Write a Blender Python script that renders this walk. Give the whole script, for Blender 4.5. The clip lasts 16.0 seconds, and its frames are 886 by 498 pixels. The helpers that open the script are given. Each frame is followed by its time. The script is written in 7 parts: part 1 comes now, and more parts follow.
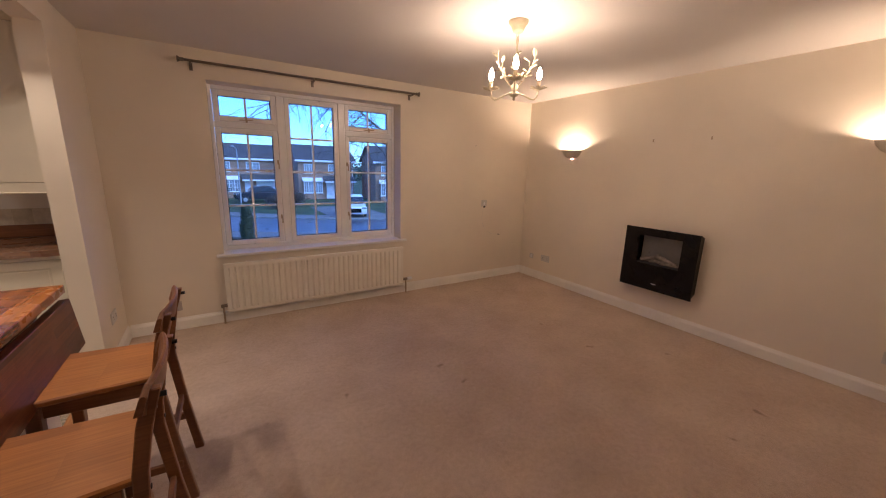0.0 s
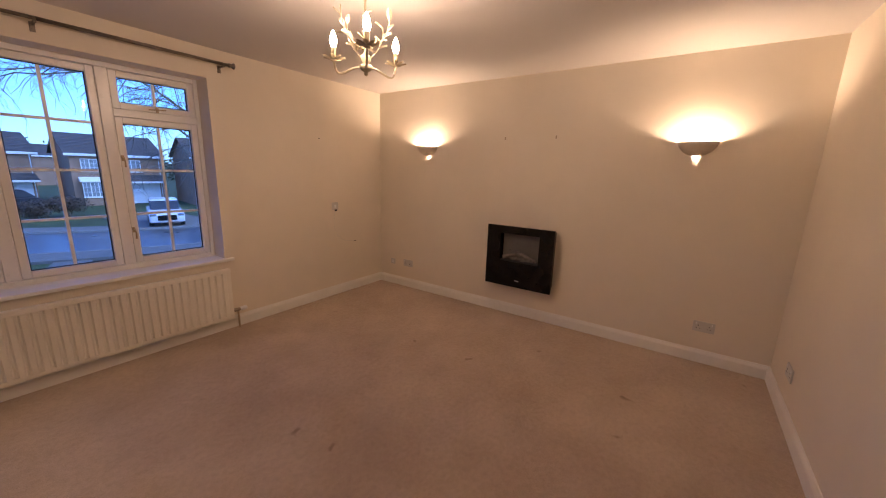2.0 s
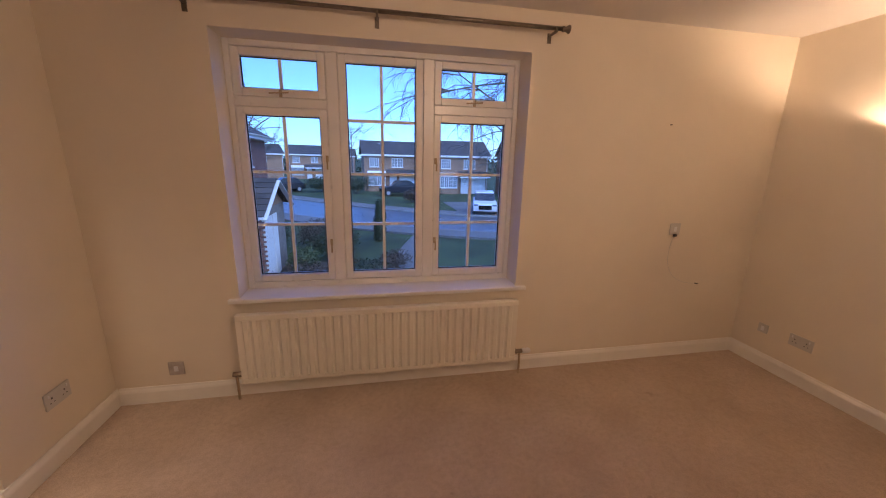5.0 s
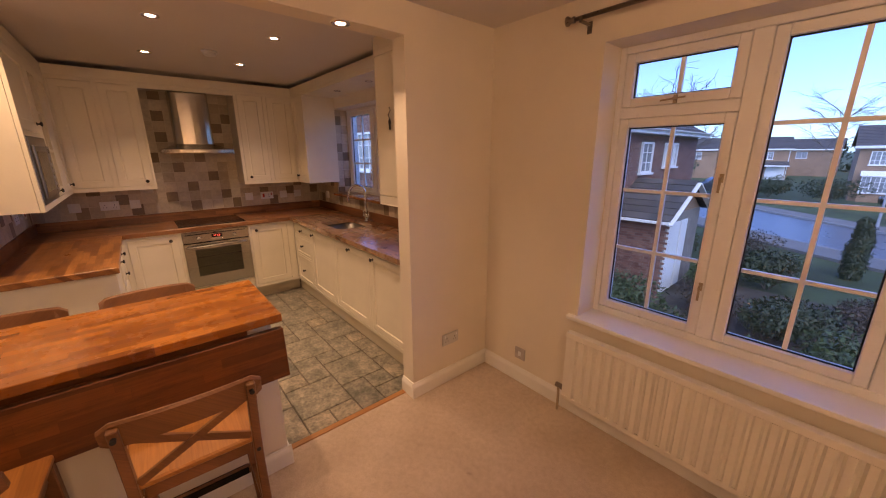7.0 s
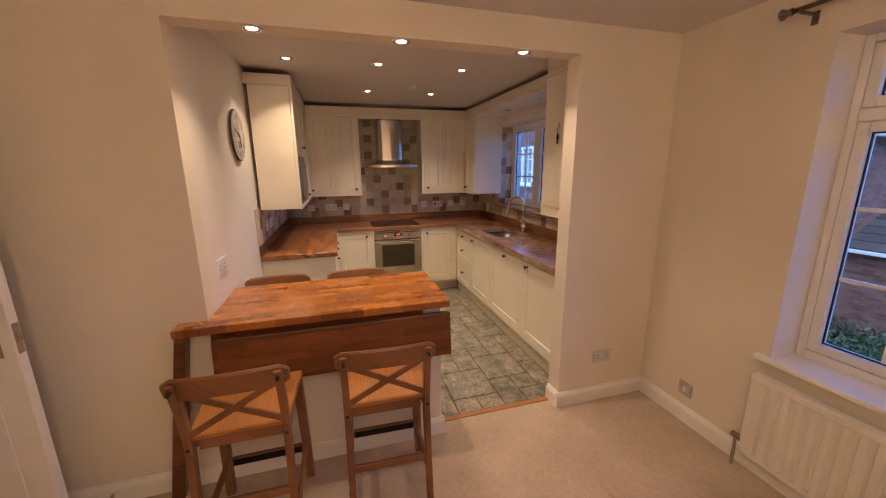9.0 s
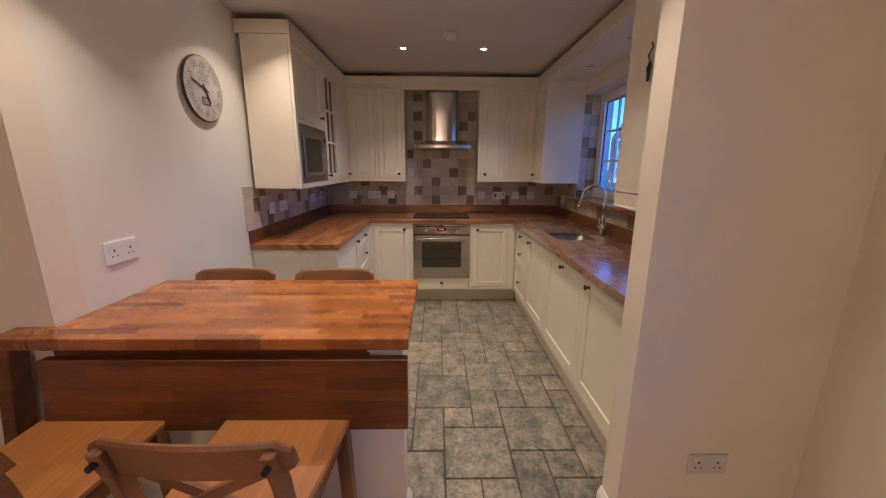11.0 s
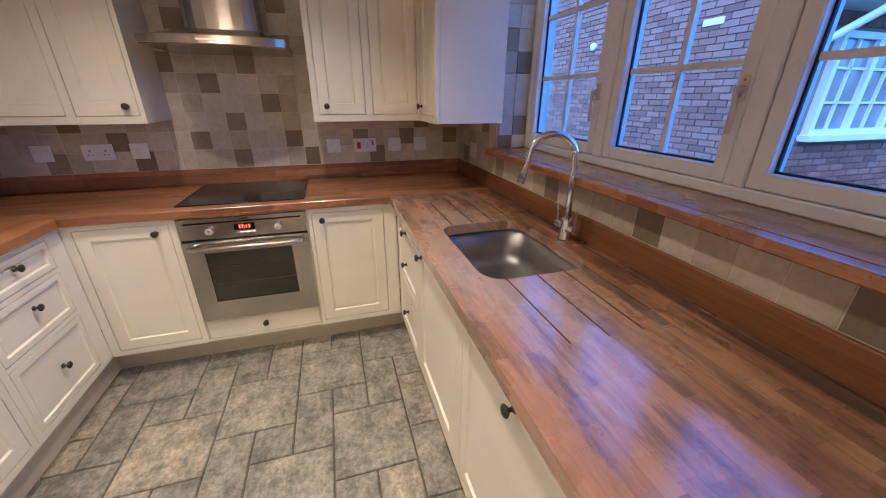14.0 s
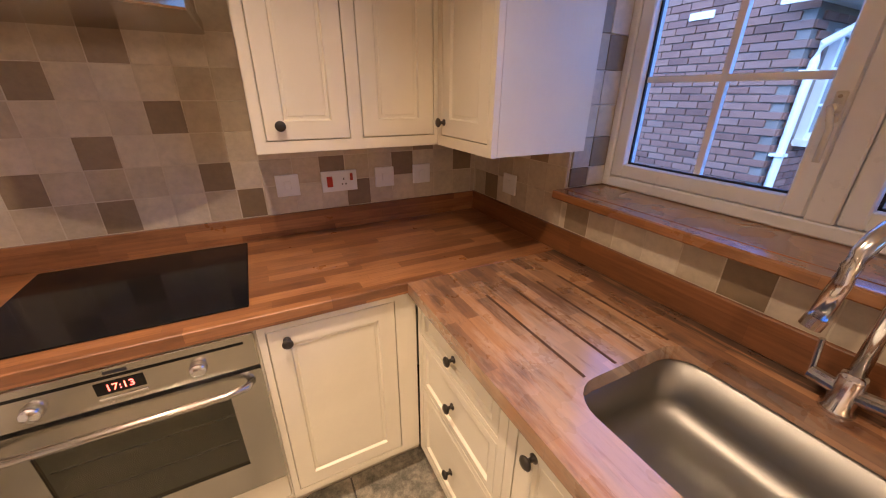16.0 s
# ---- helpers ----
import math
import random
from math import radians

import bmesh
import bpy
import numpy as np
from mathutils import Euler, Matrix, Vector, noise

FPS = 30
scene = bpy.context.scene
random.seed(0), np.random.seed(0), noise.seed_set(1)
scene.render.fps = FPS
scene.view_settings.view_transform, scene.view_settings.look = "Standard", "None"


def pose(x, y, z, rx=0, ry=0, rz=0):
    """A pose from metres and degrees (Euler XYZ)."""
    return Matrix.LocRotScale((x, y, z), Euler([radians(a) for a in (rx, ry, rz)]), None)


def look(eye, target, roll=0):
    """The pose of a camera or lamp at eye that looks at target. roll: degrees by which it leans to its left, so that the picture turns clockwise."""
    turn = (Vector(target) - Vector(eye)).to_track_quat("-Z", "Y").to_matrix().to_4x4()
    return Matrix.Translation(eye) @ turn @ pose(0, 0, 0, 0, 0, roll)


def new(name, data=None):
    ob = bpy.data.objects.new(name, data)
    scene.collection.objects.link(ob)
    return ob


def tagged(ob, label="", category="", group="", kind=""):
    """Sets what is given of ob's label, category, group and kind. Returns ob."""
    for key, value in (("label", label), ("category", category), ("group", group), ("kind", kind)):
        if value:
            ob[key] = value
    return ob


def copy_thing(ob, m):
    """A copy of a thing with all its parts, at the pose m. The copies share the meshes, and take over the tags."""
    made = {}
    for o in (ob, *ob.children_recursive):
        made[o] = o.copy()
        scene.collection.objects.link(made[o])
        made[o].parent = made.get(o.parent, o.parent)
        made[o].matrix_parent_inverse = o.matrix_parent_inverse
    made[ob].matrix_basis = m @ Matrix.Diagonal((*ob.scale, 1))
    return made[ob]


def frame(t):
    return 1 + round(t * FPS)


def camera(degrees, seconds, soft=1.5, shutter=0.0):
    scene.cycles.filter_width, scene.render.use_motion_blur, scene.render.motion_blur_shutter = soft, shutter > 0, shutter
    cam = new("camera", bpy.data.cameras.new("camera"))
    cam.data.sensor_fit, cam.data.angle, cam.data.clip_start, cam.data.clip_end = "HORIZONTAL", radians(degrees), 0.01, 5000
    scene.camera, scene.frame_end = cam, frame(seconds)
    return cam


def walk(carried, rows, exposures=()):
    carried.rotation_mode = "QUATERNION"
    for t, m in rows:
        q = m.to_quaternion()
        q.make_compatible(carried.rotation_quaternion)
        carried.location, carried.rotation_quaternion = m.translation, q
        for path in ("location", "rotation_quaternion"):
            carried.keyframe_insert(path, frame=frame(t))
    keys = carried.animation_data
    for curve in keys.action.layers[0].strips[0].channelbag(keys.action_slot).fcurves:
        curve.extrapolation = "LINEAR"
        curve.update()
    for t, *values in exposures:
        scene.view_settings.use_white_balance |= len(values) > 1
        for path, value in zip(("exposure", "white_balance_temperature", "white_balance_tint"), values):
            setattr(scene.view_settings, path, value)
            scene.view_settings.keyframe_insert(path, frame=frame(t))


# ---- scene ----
cam = camera(102.0, 16.0, soft=1.1)

PATH = [
    (0, (0.744, -3.796, 1.479), (1.786, -2.145, 1.044), 1.6),
    (0.5, (0.74, -3.621, 1.485), (1.997, -2.126, 1.056), 1.9),
    (1, (0.788, -3.497, 1.494), (2.245, -2.196, 1.065), 1.8),
    (1.5, (0.907, -3.436, 1.496), (2.473, -2.269, 1.067), 1.6),
    (2, (1.069, -3.346, 1.473), (2.686, -2.248, 1.05), 1.7),
    (2.5, (1.227, -3.23, 1.465), (2.849, -2.139, 1.043), 1.7),
    (3, (1.385, -3.018, 1.485), (3.006, -1.931, 1.047), 1.8),
    (3.2, (1.425, -2.912, 1.498), (3.042, -1.82, 1.058), 1.7),
    (5.3, (1.58, -2.136, 1.509), (1.622, -0.196, 1.026), 1.2),
    (5.5, (1.585, -2.045, 1.516), (1.407, -0.114, 1.027), 1.1),
    (6, (1.582, -1.877, 1.562), (0.772, -0.123, 1.045), 0.3),
    (6.5, (1.598, -1.857, 1.589), (0.353, -0.38, 1.07), 0.1),
    (7, (1.751, -1.915, 1.618), (0.275, -0.668, 1.102), -0.2),
    (7.5, (1.829, -1.951, 1.648), (0.196, -0.918, 1.134), -0.3),
    (8, (1.866, -1.987, 1.641), (0.115, -1.147, 1.163), -0.4),
    (8.5, (1.884, -2.021, 1.634), (0.055, -1.351, 1.179), -0.5),
    (9, (1.879, -2.055, 1.609), (0.005, -1.512, 1.172), -0.5),
    (9.2, (1.869, -2.053, 1.596), (-0.018, -1.553, 1.16), -0.6),
    (11.3, (0.994, -1.287, 1.418), (-0.958, -1.337, 0.987), -0.3),
    (11.5, (0.897, -1.22, 1.414), (-1.054, -1.317, 0.985), -0.7),
    (12, (0.613, -1.087, 1.428), (-1.315, -1.268, 0.928), -0.3),
    (12.5, (0.282, -1.01, 1.41), (-1.609, -1.2, 0.787), -0.5),
    (13, (-0.043, -0.959, 1.397), (-1.898, -1.03, 0.654), -0.3),
    (13.5, (-0.333, -0.908, 1.398), (-2.177, -0.711, 0.65), -0.2),
    (14, (-0.598, -0.897, 1.411), (-2.362, -0.363, 0.634), 0.3),
    (14.5, (-0.868, -0.88, 1.411), (-2.517, -0.063, 0.628), 0.8),
    (15, (-1.125, -0.846, 1.45), (-2.736, 0.03, 0.652), 0.6),
    (15.5, (-1.356, -0.904, 1.453), (-2.96, -0.006, 0.664), 0.6),
    (16, (-1.59, -0.975, 1.457), (-3.224, -0.137, 0.662), 0.5),
]
EXPOSURES = [(0, 1.12, 6500, 18), (1, 1.08, 6600, 19), (1.5, 1.02, 7000, 22), (3, 1.05, 7000, 21), (5.5, 1.05, 7500, 23), (6, 1.2, 7500, 19), (7, 1.28, 10000, 32), (8, 1.5, 9400, 27), (9, 1.48, 7700, 19), (11.5, 1.3, 6200, 15), (12.5, 1.25, 6400, 17), (13, 1.5, 5500, 12), (14, 2.0, 5800, 11), (15, 2.1, 6900, 16), (15.5, 2.3, 7400, 19), (16, 2.2, 7700, 20)]
walk(cam, [(t, look(eye, target, roll)) for t, eye, target, roll in PATH], EXPOSURES)

# ---- world and light ----
world = bpy.data.worlds.new("dusk")
scene.world = world
world.use_nodes = True
wn = world.node_tree
sky = wn.nodes.new("ShaderNodeTexSky")
sky.sky_type = 'NISHITA'
sky.sun_disc = False
sky.sun_elevation = radians(36)
sky.sun_rotation = radians(200)
sky.air_density, sky.dust_density, sky.ozone_density = 1.0, 0.6, 7.0
tint = wn.nodes.new("ShaderNodeMix")
tint.data_type, tint.blend_type = 'RGBA', 'MULTIPLY'
tint.inputs[0].default_value = 1.0
tint.inputs[7].default_value = (0.37, 0.78, 1.55, 1)     # cold light of an overcast dusk
wn.links.new(sky.outputs[0], tint.inputs[6])
wn.links.new(tint.outputs[2], wn.nodes["Background"].inputs[0])
wn.nodes["Background"].inputs[1].default_value = 0.15

sun_data = bpy.data.lights.new("sun", 'SUN')
sun_data.energy, sun_data.angle, sun_data.color = 1.6, radians(70), (0.50, 0.74, 1.0)
sun_ob = new("sun", sun_data)
sun_ob.matrix_world = look((22, -14, 32), (0, 12, 0))

SPOT_POWER, CANDLE_GLOW, SCONCE_GLOW = 1.25, 205.0, 950.0


# ---- materials ----
def material(name, rough=0.5, metal=0.0):
    m = bpy.data.materials.new(name)
    m.use_nodes = True
    nt = m.node_tree
    b = nt.nodes["Principled BSDF"]
    b.inputs["Roughness"].default_value = rough
    b.inputs["Metallic"].default_value = metal
    return m, nt, b


def coords(nt, scale=(1, 1, 1), swap=False):
    tc = nt.nodes.new("ShaderNodeTexCoord")
    mp = nt.nodes.new("ShaderNodeMapping")
    mp.inputs["Scale"].default_value = scale
    if swap:
        mp.inputs["Rotation"].default_value = (0, 0, radians(90))
    nt.links.new(tc.outputs["Object"], mp.inputs[0])
    return mp.outputs[0]


def noise_node(nt, vec, scale, detail=4.0, rough=0.55):
    n = nt.nodes.new("ShaderNodeTexNoise")
    n.inputs["Scale"].default_value, n.inputs["Detail"].default_value = scale, detail
    n.inputs["Roughness"].default_value = rough
    nt.links.new(vec, n.inputs["Vector"])
    return n.outputs["Fac"]


def ramp(nt, fac, stops):
    r = nt.nodes.new("ShaderNodeValToRGB")
    el = r.color_ramp.elements
    while len(el) < len(stops):
        el.new(0.5)
    for e, (p, c) in zip(el, stops):
        e.position, e.color = p, (*c, 1)
    nt.links.new(fac, r.inputs[0])
    return r.outputs[0]


def blend(nt, fac, a, b, mode='MIX'):
    m = nt.nodes.new("ShaderNodeMix")
    m.data_type, m.blend_type = 'RGBA', mode
    for v, i in ((fac, 0), (a, 6), (b, 7)):
        if isinstance(v, (int, float)):
            m.inputs[i].default_value = v
        elif isinstance(v, tuple):
            m.inputs[i].default_value = (*v, 1)
        else:
            nt.links.new(v, m.inputs[i])
    return m.outputs[2]


def bump(nt, b, height, strength, dist=0.002):
    n = nt.nodes.new("ShaderNodeBump")
    n.inputs["Strength"].default_value, n.inputs["Distance"].default_value = strength, dist
    nt.links.new(height, n.inputs["Height"])
    nt.links.new(n.outputs[0], b.inputs["Normal"])


def grained(name, col, var=0.12, scale=3.0, fine=120.0, rough=0.6, metal=0.0, relief=0.15, dist=0.001):
    """A plain painted or moulded surface: soft blotches, fine grain and slight relief."""
    m, nt, b = material(name, rough, metal)
    v = coords(nt)
    dark = tuple(c * (1 - var) for c in col)
    light = tuple(min(1, c * (1 + var * 0.6)) for c in col)
    c = ramp(nt, noise_node(nt, v, scale), [(0.3, dark), (0.7, light)])
    f = noise_node(nt, v, fine, 3)
    c = blend(nt, var * 0.8, c, ramp(nt, f, [(0.3, (0.7, 0.7, 0.7)), (0.7, (1, 1, 1))]), 'MULTIPLY')
    nt.links.new(c, b.inputs["Base Color"])
    r = nt.nodes.new("ShaderNodeMapRange")
    r.inputs[3].default_value, r.inputs[4].default_value = max(0.02, rough - 0.08), min(1, rough + 0.08)
    nt.links.new(noise_node(nt, v, scale * 4), r.inputs[0])
    nt.links.new(r.outputs[0], b.inputs["Roughness"])
    if relief:
        bump(nt, b, f, relief, dist)
    return m


def staves(name, dark, light, along="X", rough=0.3, stained=0.0, row=0.042, length=0.36, coat=0.0):
    """Solid wood block board: glued staves along one axis, each a little different, with grain along them."""
    m, nt, b = material(name, rough)
    tc = nt.nodes.new("ShaderNodeTexCoord")
    sep = nt.nodes.new("ShaderNodeSeparateXYZ")
    nt.links.new(tc.outputs["Object"], sep.inputs[0])
    add = nt.nodes.new("ShaderNodeMath")
    add.operation = 'ADD'
    nt.links.new(sep.outputs["Y" if along == "X" else "X"], add.inputs[0])
    nt.links.new(sep.outputs["Z"], add.inputs[1])
    com = nt.nodes.new("ShaderNodeCombineXYZ")
    nt.links.new(sep.outputs[along], com.inputs[0])
    nt.links.new(add.outputs[0], com.inputs[1])
    v = com.outputs[0]
    wob = nt.nodes.new("ShaderNodeTexBrick")
    wob.inputs["Scale"].default_value = 1.0
    wob.inputs["Brick Width"].default_value, wob.inputs["Row Height"].default_value = length, row
    wob.inputs["Mortar Size"].default_value, wob.inputs["Bias"].default_value = 0.0004, 0.0
    wob.offset, wob.offset_frequency, wob.squash, wob.squash_frequency = 0.37, 3, 0.7, 2
    wob.inputs["Color1"].default_value, wob.inputs["Color2"].default_value = (0, 0, 0, 1), (1, 1, 1, 1)
    wob.inputs["Mortar"].default_value = (0.1, 0.1, 0.1, 1)
    nt.links.new(v, wob.inputs["Vector"])
    mid = tuple((p + q) / 2 for p, q in zip(dark, light))
    c = ramp(nt, wob.outputs["Color"], [(0.0, dark), (0.45, mid), (1.0, light)])
    g = nt.nodes.new("ShaderNodeMapping")
    g.inputs["Scale"].default_value = (3, 60, 60)
    nt.links.new(v, g.inputs[0])
    grain = noise_node(nt, g.outputs[0], 2.0, 5)
    c = blend(nt, 0.45, c, ramp(nt, grain, [(0.3, (0.45, 0.38, 0.33)), (0.65, (1, 1, 1))]), 'MULTIPLY')
    if stained:
        s = nt.nodes.new("ShaderNodeMapping")
        s.inputs["Scale"].default_value = (4, 16, 4)
        nt.links.new(v, s.inputs[0])
        st = noise_node(nt, s.outputs[0], 1.3, 6, 0.7)
        c = blend(nt, stained, c, ramp(nt, st, [(0.36, (0.16, 0.13, 0.12)), (0.52, (1, 1, 1))]), 'MULTIPLY')
    nt.links.new(c, b.inputs["Base Color"])
    r = nt.nodes.new("ShaderNodeMapRange")
    r.inputs[3].default_value, r.inputs[4].default_value = rough - 0.07, rough + 0.14
    nt.links.new(noise_node(nt, v, 9.0), r.inputs[0])
    nt.links.new(r.outputs[0], b.inputs["Roughness"])
    bump(nt, b, grain, 0.12, 0.001)
    b.inputs["Coat Weight"].default_value, b.inputs["Coat Roughness"].default_value = coat, 0.16
    return m


def pieces(name, stops, rough=0.6, fine=40.0, relief=0.4, blotch=6.0, blotched=0.5):
    """Loose pieces (tiles, bricks): each object has its own shade, with mottling on it."""
    m, nt, b = material(name, rough)
    v = coords(nt)
    o = nt.nodes.new("ShaderNodeObjectInfo")
    c = ramp(nt, o.outputs["Random"], stops)
    add = nt.nodes.new("ShaderNodeVectorMath")
    add.operation = 'ADD'
    nt.links.new(v, add.inputs[0])
    nt.links.new(o.outputs["Location"], add.inputs[1])
    n = noise_node(nt, add.outputs[0], blotch, 5, 0.65)
    c = blend(nt, blotched, c, ramp(nt, n, [(0.3, (0.55, 0.53, 0.5)), (0.68, (1.1, 1.08, 1.05))]), 'MULTIPLY')
    f = noise_node(nt, add.outputs[0], fine, 4)
    c = blend(nt, 0.3, c, ramp(nt, f, [(0.3, (0.6, 0.6, 0.6)), (0.6, (1, 1, 1))]), 'MULTIPLY')
    nt.links.new(c, b.inputs["Base Color"])
    bump(nt, b, f, relief, 0.003)
    return m


def islands(name, stops, rough=0.8, fine=40.0):
    """Joined pieces: shade by island."""
    m, nt, b = material(name, rough)
    v = coords(nt)
    g = nt.nodes.new("ShaderNodeNewGeometry")
    c = ramp(nt, g.outputs["Random Per Island"], stops)
    f = noise_node(nt, v, fine, 4)
    c = blend(nt, 0.35, c, ramp(nt, f, [(0.3, (0.55, 0.55, 0.55)), (0.65, (1, 1, 1))]), 'MULTIPLY')
    nt.links.new(c, b.inputs["Base Color"])
    bump(nt, b, f, 0.4, 0.004)
    return m


def glowing(name, col, strength):
    m, nt, b = material(name, 0.4)
    b.inputs["Base Color"].default_value = (0.9, 0.85, 0.8, 1)
    b.inputs["Emission Color"].default_value = (*col, 1)
    b.inputs["Emission Strength"].default_value = strength
    return m


def pane_glass(name, tint=(0.96, 0.98, 0.98)):
    m = bpy.data.materials.new(name)
    m.use_nodes = True
    nt = m.node_tree
    nt.nodes.remove(nt.nodes["Principled BSDF"])
    out = nt.nodes["Material Output"]
    t = nt.nodes.new("ShaderNodeBsdfTransparent")
    t.inputs[0].default_value = (*tint, 1)
    g = nt.nodes.new("ShaderNodeBsdfGlossy")
    g.inputs["Roughness"].default_value = 0.015
    f = nt.nodes.new("ShaderNodeFresnel")
    f.inputs[0].default_value = 1.45
    mix = nt.nodes.new("ShaderNodeMixShader")
    nt.links.new(f.outputs[0], mix.inputs[0])
    nt.links.new(t.outputs[0], mix.inputs[1])
    nt.links.new(g.outputs[0], mix.inputs[2])
    nt.links.new(mix.outputs[0], out.inputs[0])
    return m


def carpet_material():
    m, nt, b = material("carpet", 0.95)
    v = coords(nt)
    big = noise_node(nt, v, 2.0, 6, 0.62)
    c = ramp(nt, big, [(0.32, (0.55, 0.415, 0.315)), (0.66, (0.70, 0.55, 0.435))])
    tuft = noise_node(nt, v, 190.0, 3, 0.7)
    c = blend(nt, 0.6, c, ramp(nt, tuft, [(0.3, (0.5, 0.48, 0.45)), (0.65, (1, 1, 1))]), 'MULTIPLY')
    flecks = noise_node(nt, v, 34.0, 4, 0.6)
    c = blend(nt, 0.35, c, ramp(nt, flecks, [(0.3, (0.6, 0.57, 0.54)), (0.6, (1, 1, 1))]), 'MULTIPLY')
    spots = noise_node(nt, v, 5.5, 2, 0.4)
    c = blend(nt, 0.55, c, ramp(nt, spots, [(0.235, (0.3, 0.24, 0.2)), (0.265, (1, 1, 1))]), 'MULTIPLY')
    nt.links.new(c, b.inputs["Base Color"])
    b.inputs["Sheen Weight"].default_value = 0.15
    bump(nt, b, tuft, 0.8, 0.006)
    return m


def brushed(name, col, rough, scale):
    m, nt, b = material(name, rough, 1.0)
    v = coords(nt, scale)
    n = noise_node(nt, v, 4.0, 4)
    nt.links.new(ramp(nt, n, [(0.3, tuple(c * 0.98 for c in col)), (0.7, col)]), b.inputs["Base Color"])
    r = nt.nodes.new("ShaderNodeMapRange")
    r.inputs[3].default_value, r.inputs[4].default_value = rough - 0.015, rough + 0.02
    nt.links.new(n, r.inputs[0])
    nt.links.new(r.outputs[0], b.inputs["Roughness"])
    return m


M_WALL = grained("magnolia_paint", (0.80, 0.725, 0.61), 0.05, 1.5, 220, 0.75, relief=0.12)
M_KWALL = grained("white_paint_wall", (0.80, 0.76, 0.69), 0.05, 1.5, 220, 0.75, relief=0.12)
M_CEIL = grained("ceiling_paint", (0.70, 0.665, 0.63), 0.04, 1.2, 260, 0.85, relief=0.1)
M_TRIM = grained("gloss_trim", (0.86, 0.84, 0.79), 0.05, 4, 60, 0.35, relief=0.04)
M_UPVC = grained("upvc", (0.84, 0.83, 0.82), 0.04, 5, 80, 0.3, relief=0.02)
M_CREAM = grained("cream_cabinet", (0.80, 0.735, 0.60), 0.05, 4, 90, 0.42, relief=0.05)
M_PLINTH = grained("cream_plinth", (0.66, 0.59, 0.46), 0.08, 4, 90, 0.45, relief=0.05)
M_RAD = grained("radiator_enamel", (0.84, 0.80, 0.71), 0.04, 5, 90, 0.35, relief=0.03)
M_CARPET = carpet_material()
M_TOP_X = staves("worktop_along_x", (0.17, 0.062, 0.024), (0.50, 0.235, 0.105), "X", 0.25, 0.72, 0.036, 0.27, 1.0)


def worn(m, cx, cy, rx, ry, col, amount):
    """Bleached, scrubbed wood and painted-on sky sheen round a spot of the worktop, with an uneven edge."""
    nt = m.node_tree
    b = nt.nodes["Principled BSDF"]
    tc = nt.nodes.new("ShaderNodeTexCoord")
    mp = nt.nodes.new("ShaderNodeMapping")
    mp.inputs["Location"].default_value = (-cx / rx, -cy / ry, 0)
    mp.inputs["Scale"].default_value = (1 / rx, 1 / ry, 0)
    nt.links.new(tc.outputs["Object"], mp.inputs[0])
    ln = nt.nodes.new("ShaderNodeVectorMath")
    ln.operation = 'LENGTH'
    nt.links.new(mp.outputs[0], ln.inputs[0])
    add = nt.nodes.new("ShaderNodeMath")
    add.operation = 'ADD'
    nt.links.new(ln.outputs["Value"], add.inputs[0])
    sc = nt.nodes.new("ShaderNodeMapping")
    sc.inputs["Scale"].default_value = (2.5, 14, 4)
    nt.links.new(tc.outputs["Object"], sc.inputs[0])
    nt.links.new(noise_node(nt, sc.outputs[0], 2.2, 6, 0.7), add.inputs[1])
    mask = ramp(nt, add.outputs[0], [(0.8, (amount, amount, amount)), (1.3, (amount * 0.2, amount * 0.2, amount * 0.2))])
    old = b.inputs["Base Color"].links[0].from_socket
    nt.links.new(blend(nt, mask, old, col), b.inputs["Base Color"])


# paler patch: worn wood near the sink plus window sheen put into the colour
worn(M_TOP_X, -1.65, -0.40, 1.5, 0.5, (0.62, 0.46, 0.36), 0.5)


def water_marks(m, y0, y1, col):
    """Black streaks along the joints where water has stood, towards the back edge."""
    nt = m.node_tree
    b = nt.nodes["Principled BSDF"]
    tc = nt.nodes.new("ShaderNodeTexCoord")
    sep = nt.nodes.new("ShaderNodeSeparateXYZ")
    nt.links.new(tc.outputs["Object"], sep.inputs[0])
    near = nt.nodes.new("ShaderNodeMapRange")
    near.inputs[1].default_value, near.inputs[2].default_value = y0, y1
    near.inputs[3].default_value, near.inputs[4].default_value = -0.3, 0.13
    nt.links.new(sep.outputs["Y"], near.inputs[0])
    mp = nt.nodes.new("ShaderNodeMapping")
    mp.inputs["Scale"].default_value = (2.2, 34, 1)
    nt.links.new(tc.outputs["Object"], mp.inputs[0])
    add = nt.nodes.new("ShaderNodeMath")
    add.operation = 'ADD'
    nt.links.new(noise_node(nt, mp.outputs[0], 1.6, 6, 0.65), add.inputs[0])
    nt.links.new(near.outputs[0], add.inputs[1])
    mask = ramp(nt, add.outputs[0], [(0.5, (0, 0, 0)), (0.62, (0.85, 0.85, 0.85))])
    old = b.inputs["Base Color"].links[0].from_socket
    nt.links.new(blend(nt, mask, old, col), b.inputs["Base Color"])


water_marks(M_TOP_X, -0.19, -0.03, (0.05, 0.032, 0.022))
M_TOP_X.node_tree.nodes["Principled BSDF"].inputs["Coat IOR"].default_value = 2.1
M_TOP_Y = staves("worktop_along_y", (0.19, 0.072, 0.030), (0.43, 0.185, 0.078), "Y", 0.28, 0.3, 0.042, 0.36, 0.4)
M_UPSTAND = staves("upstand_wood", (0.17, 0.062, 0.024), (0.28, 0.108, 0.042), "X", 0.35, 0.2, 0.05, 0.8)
M_TABLE = staves("table_wood", (0.22, 0.06, 0.013), (0.55, 0.195, 0.042), "Y", 0.24, 0.0, 0.04, 0.3, 0.4)
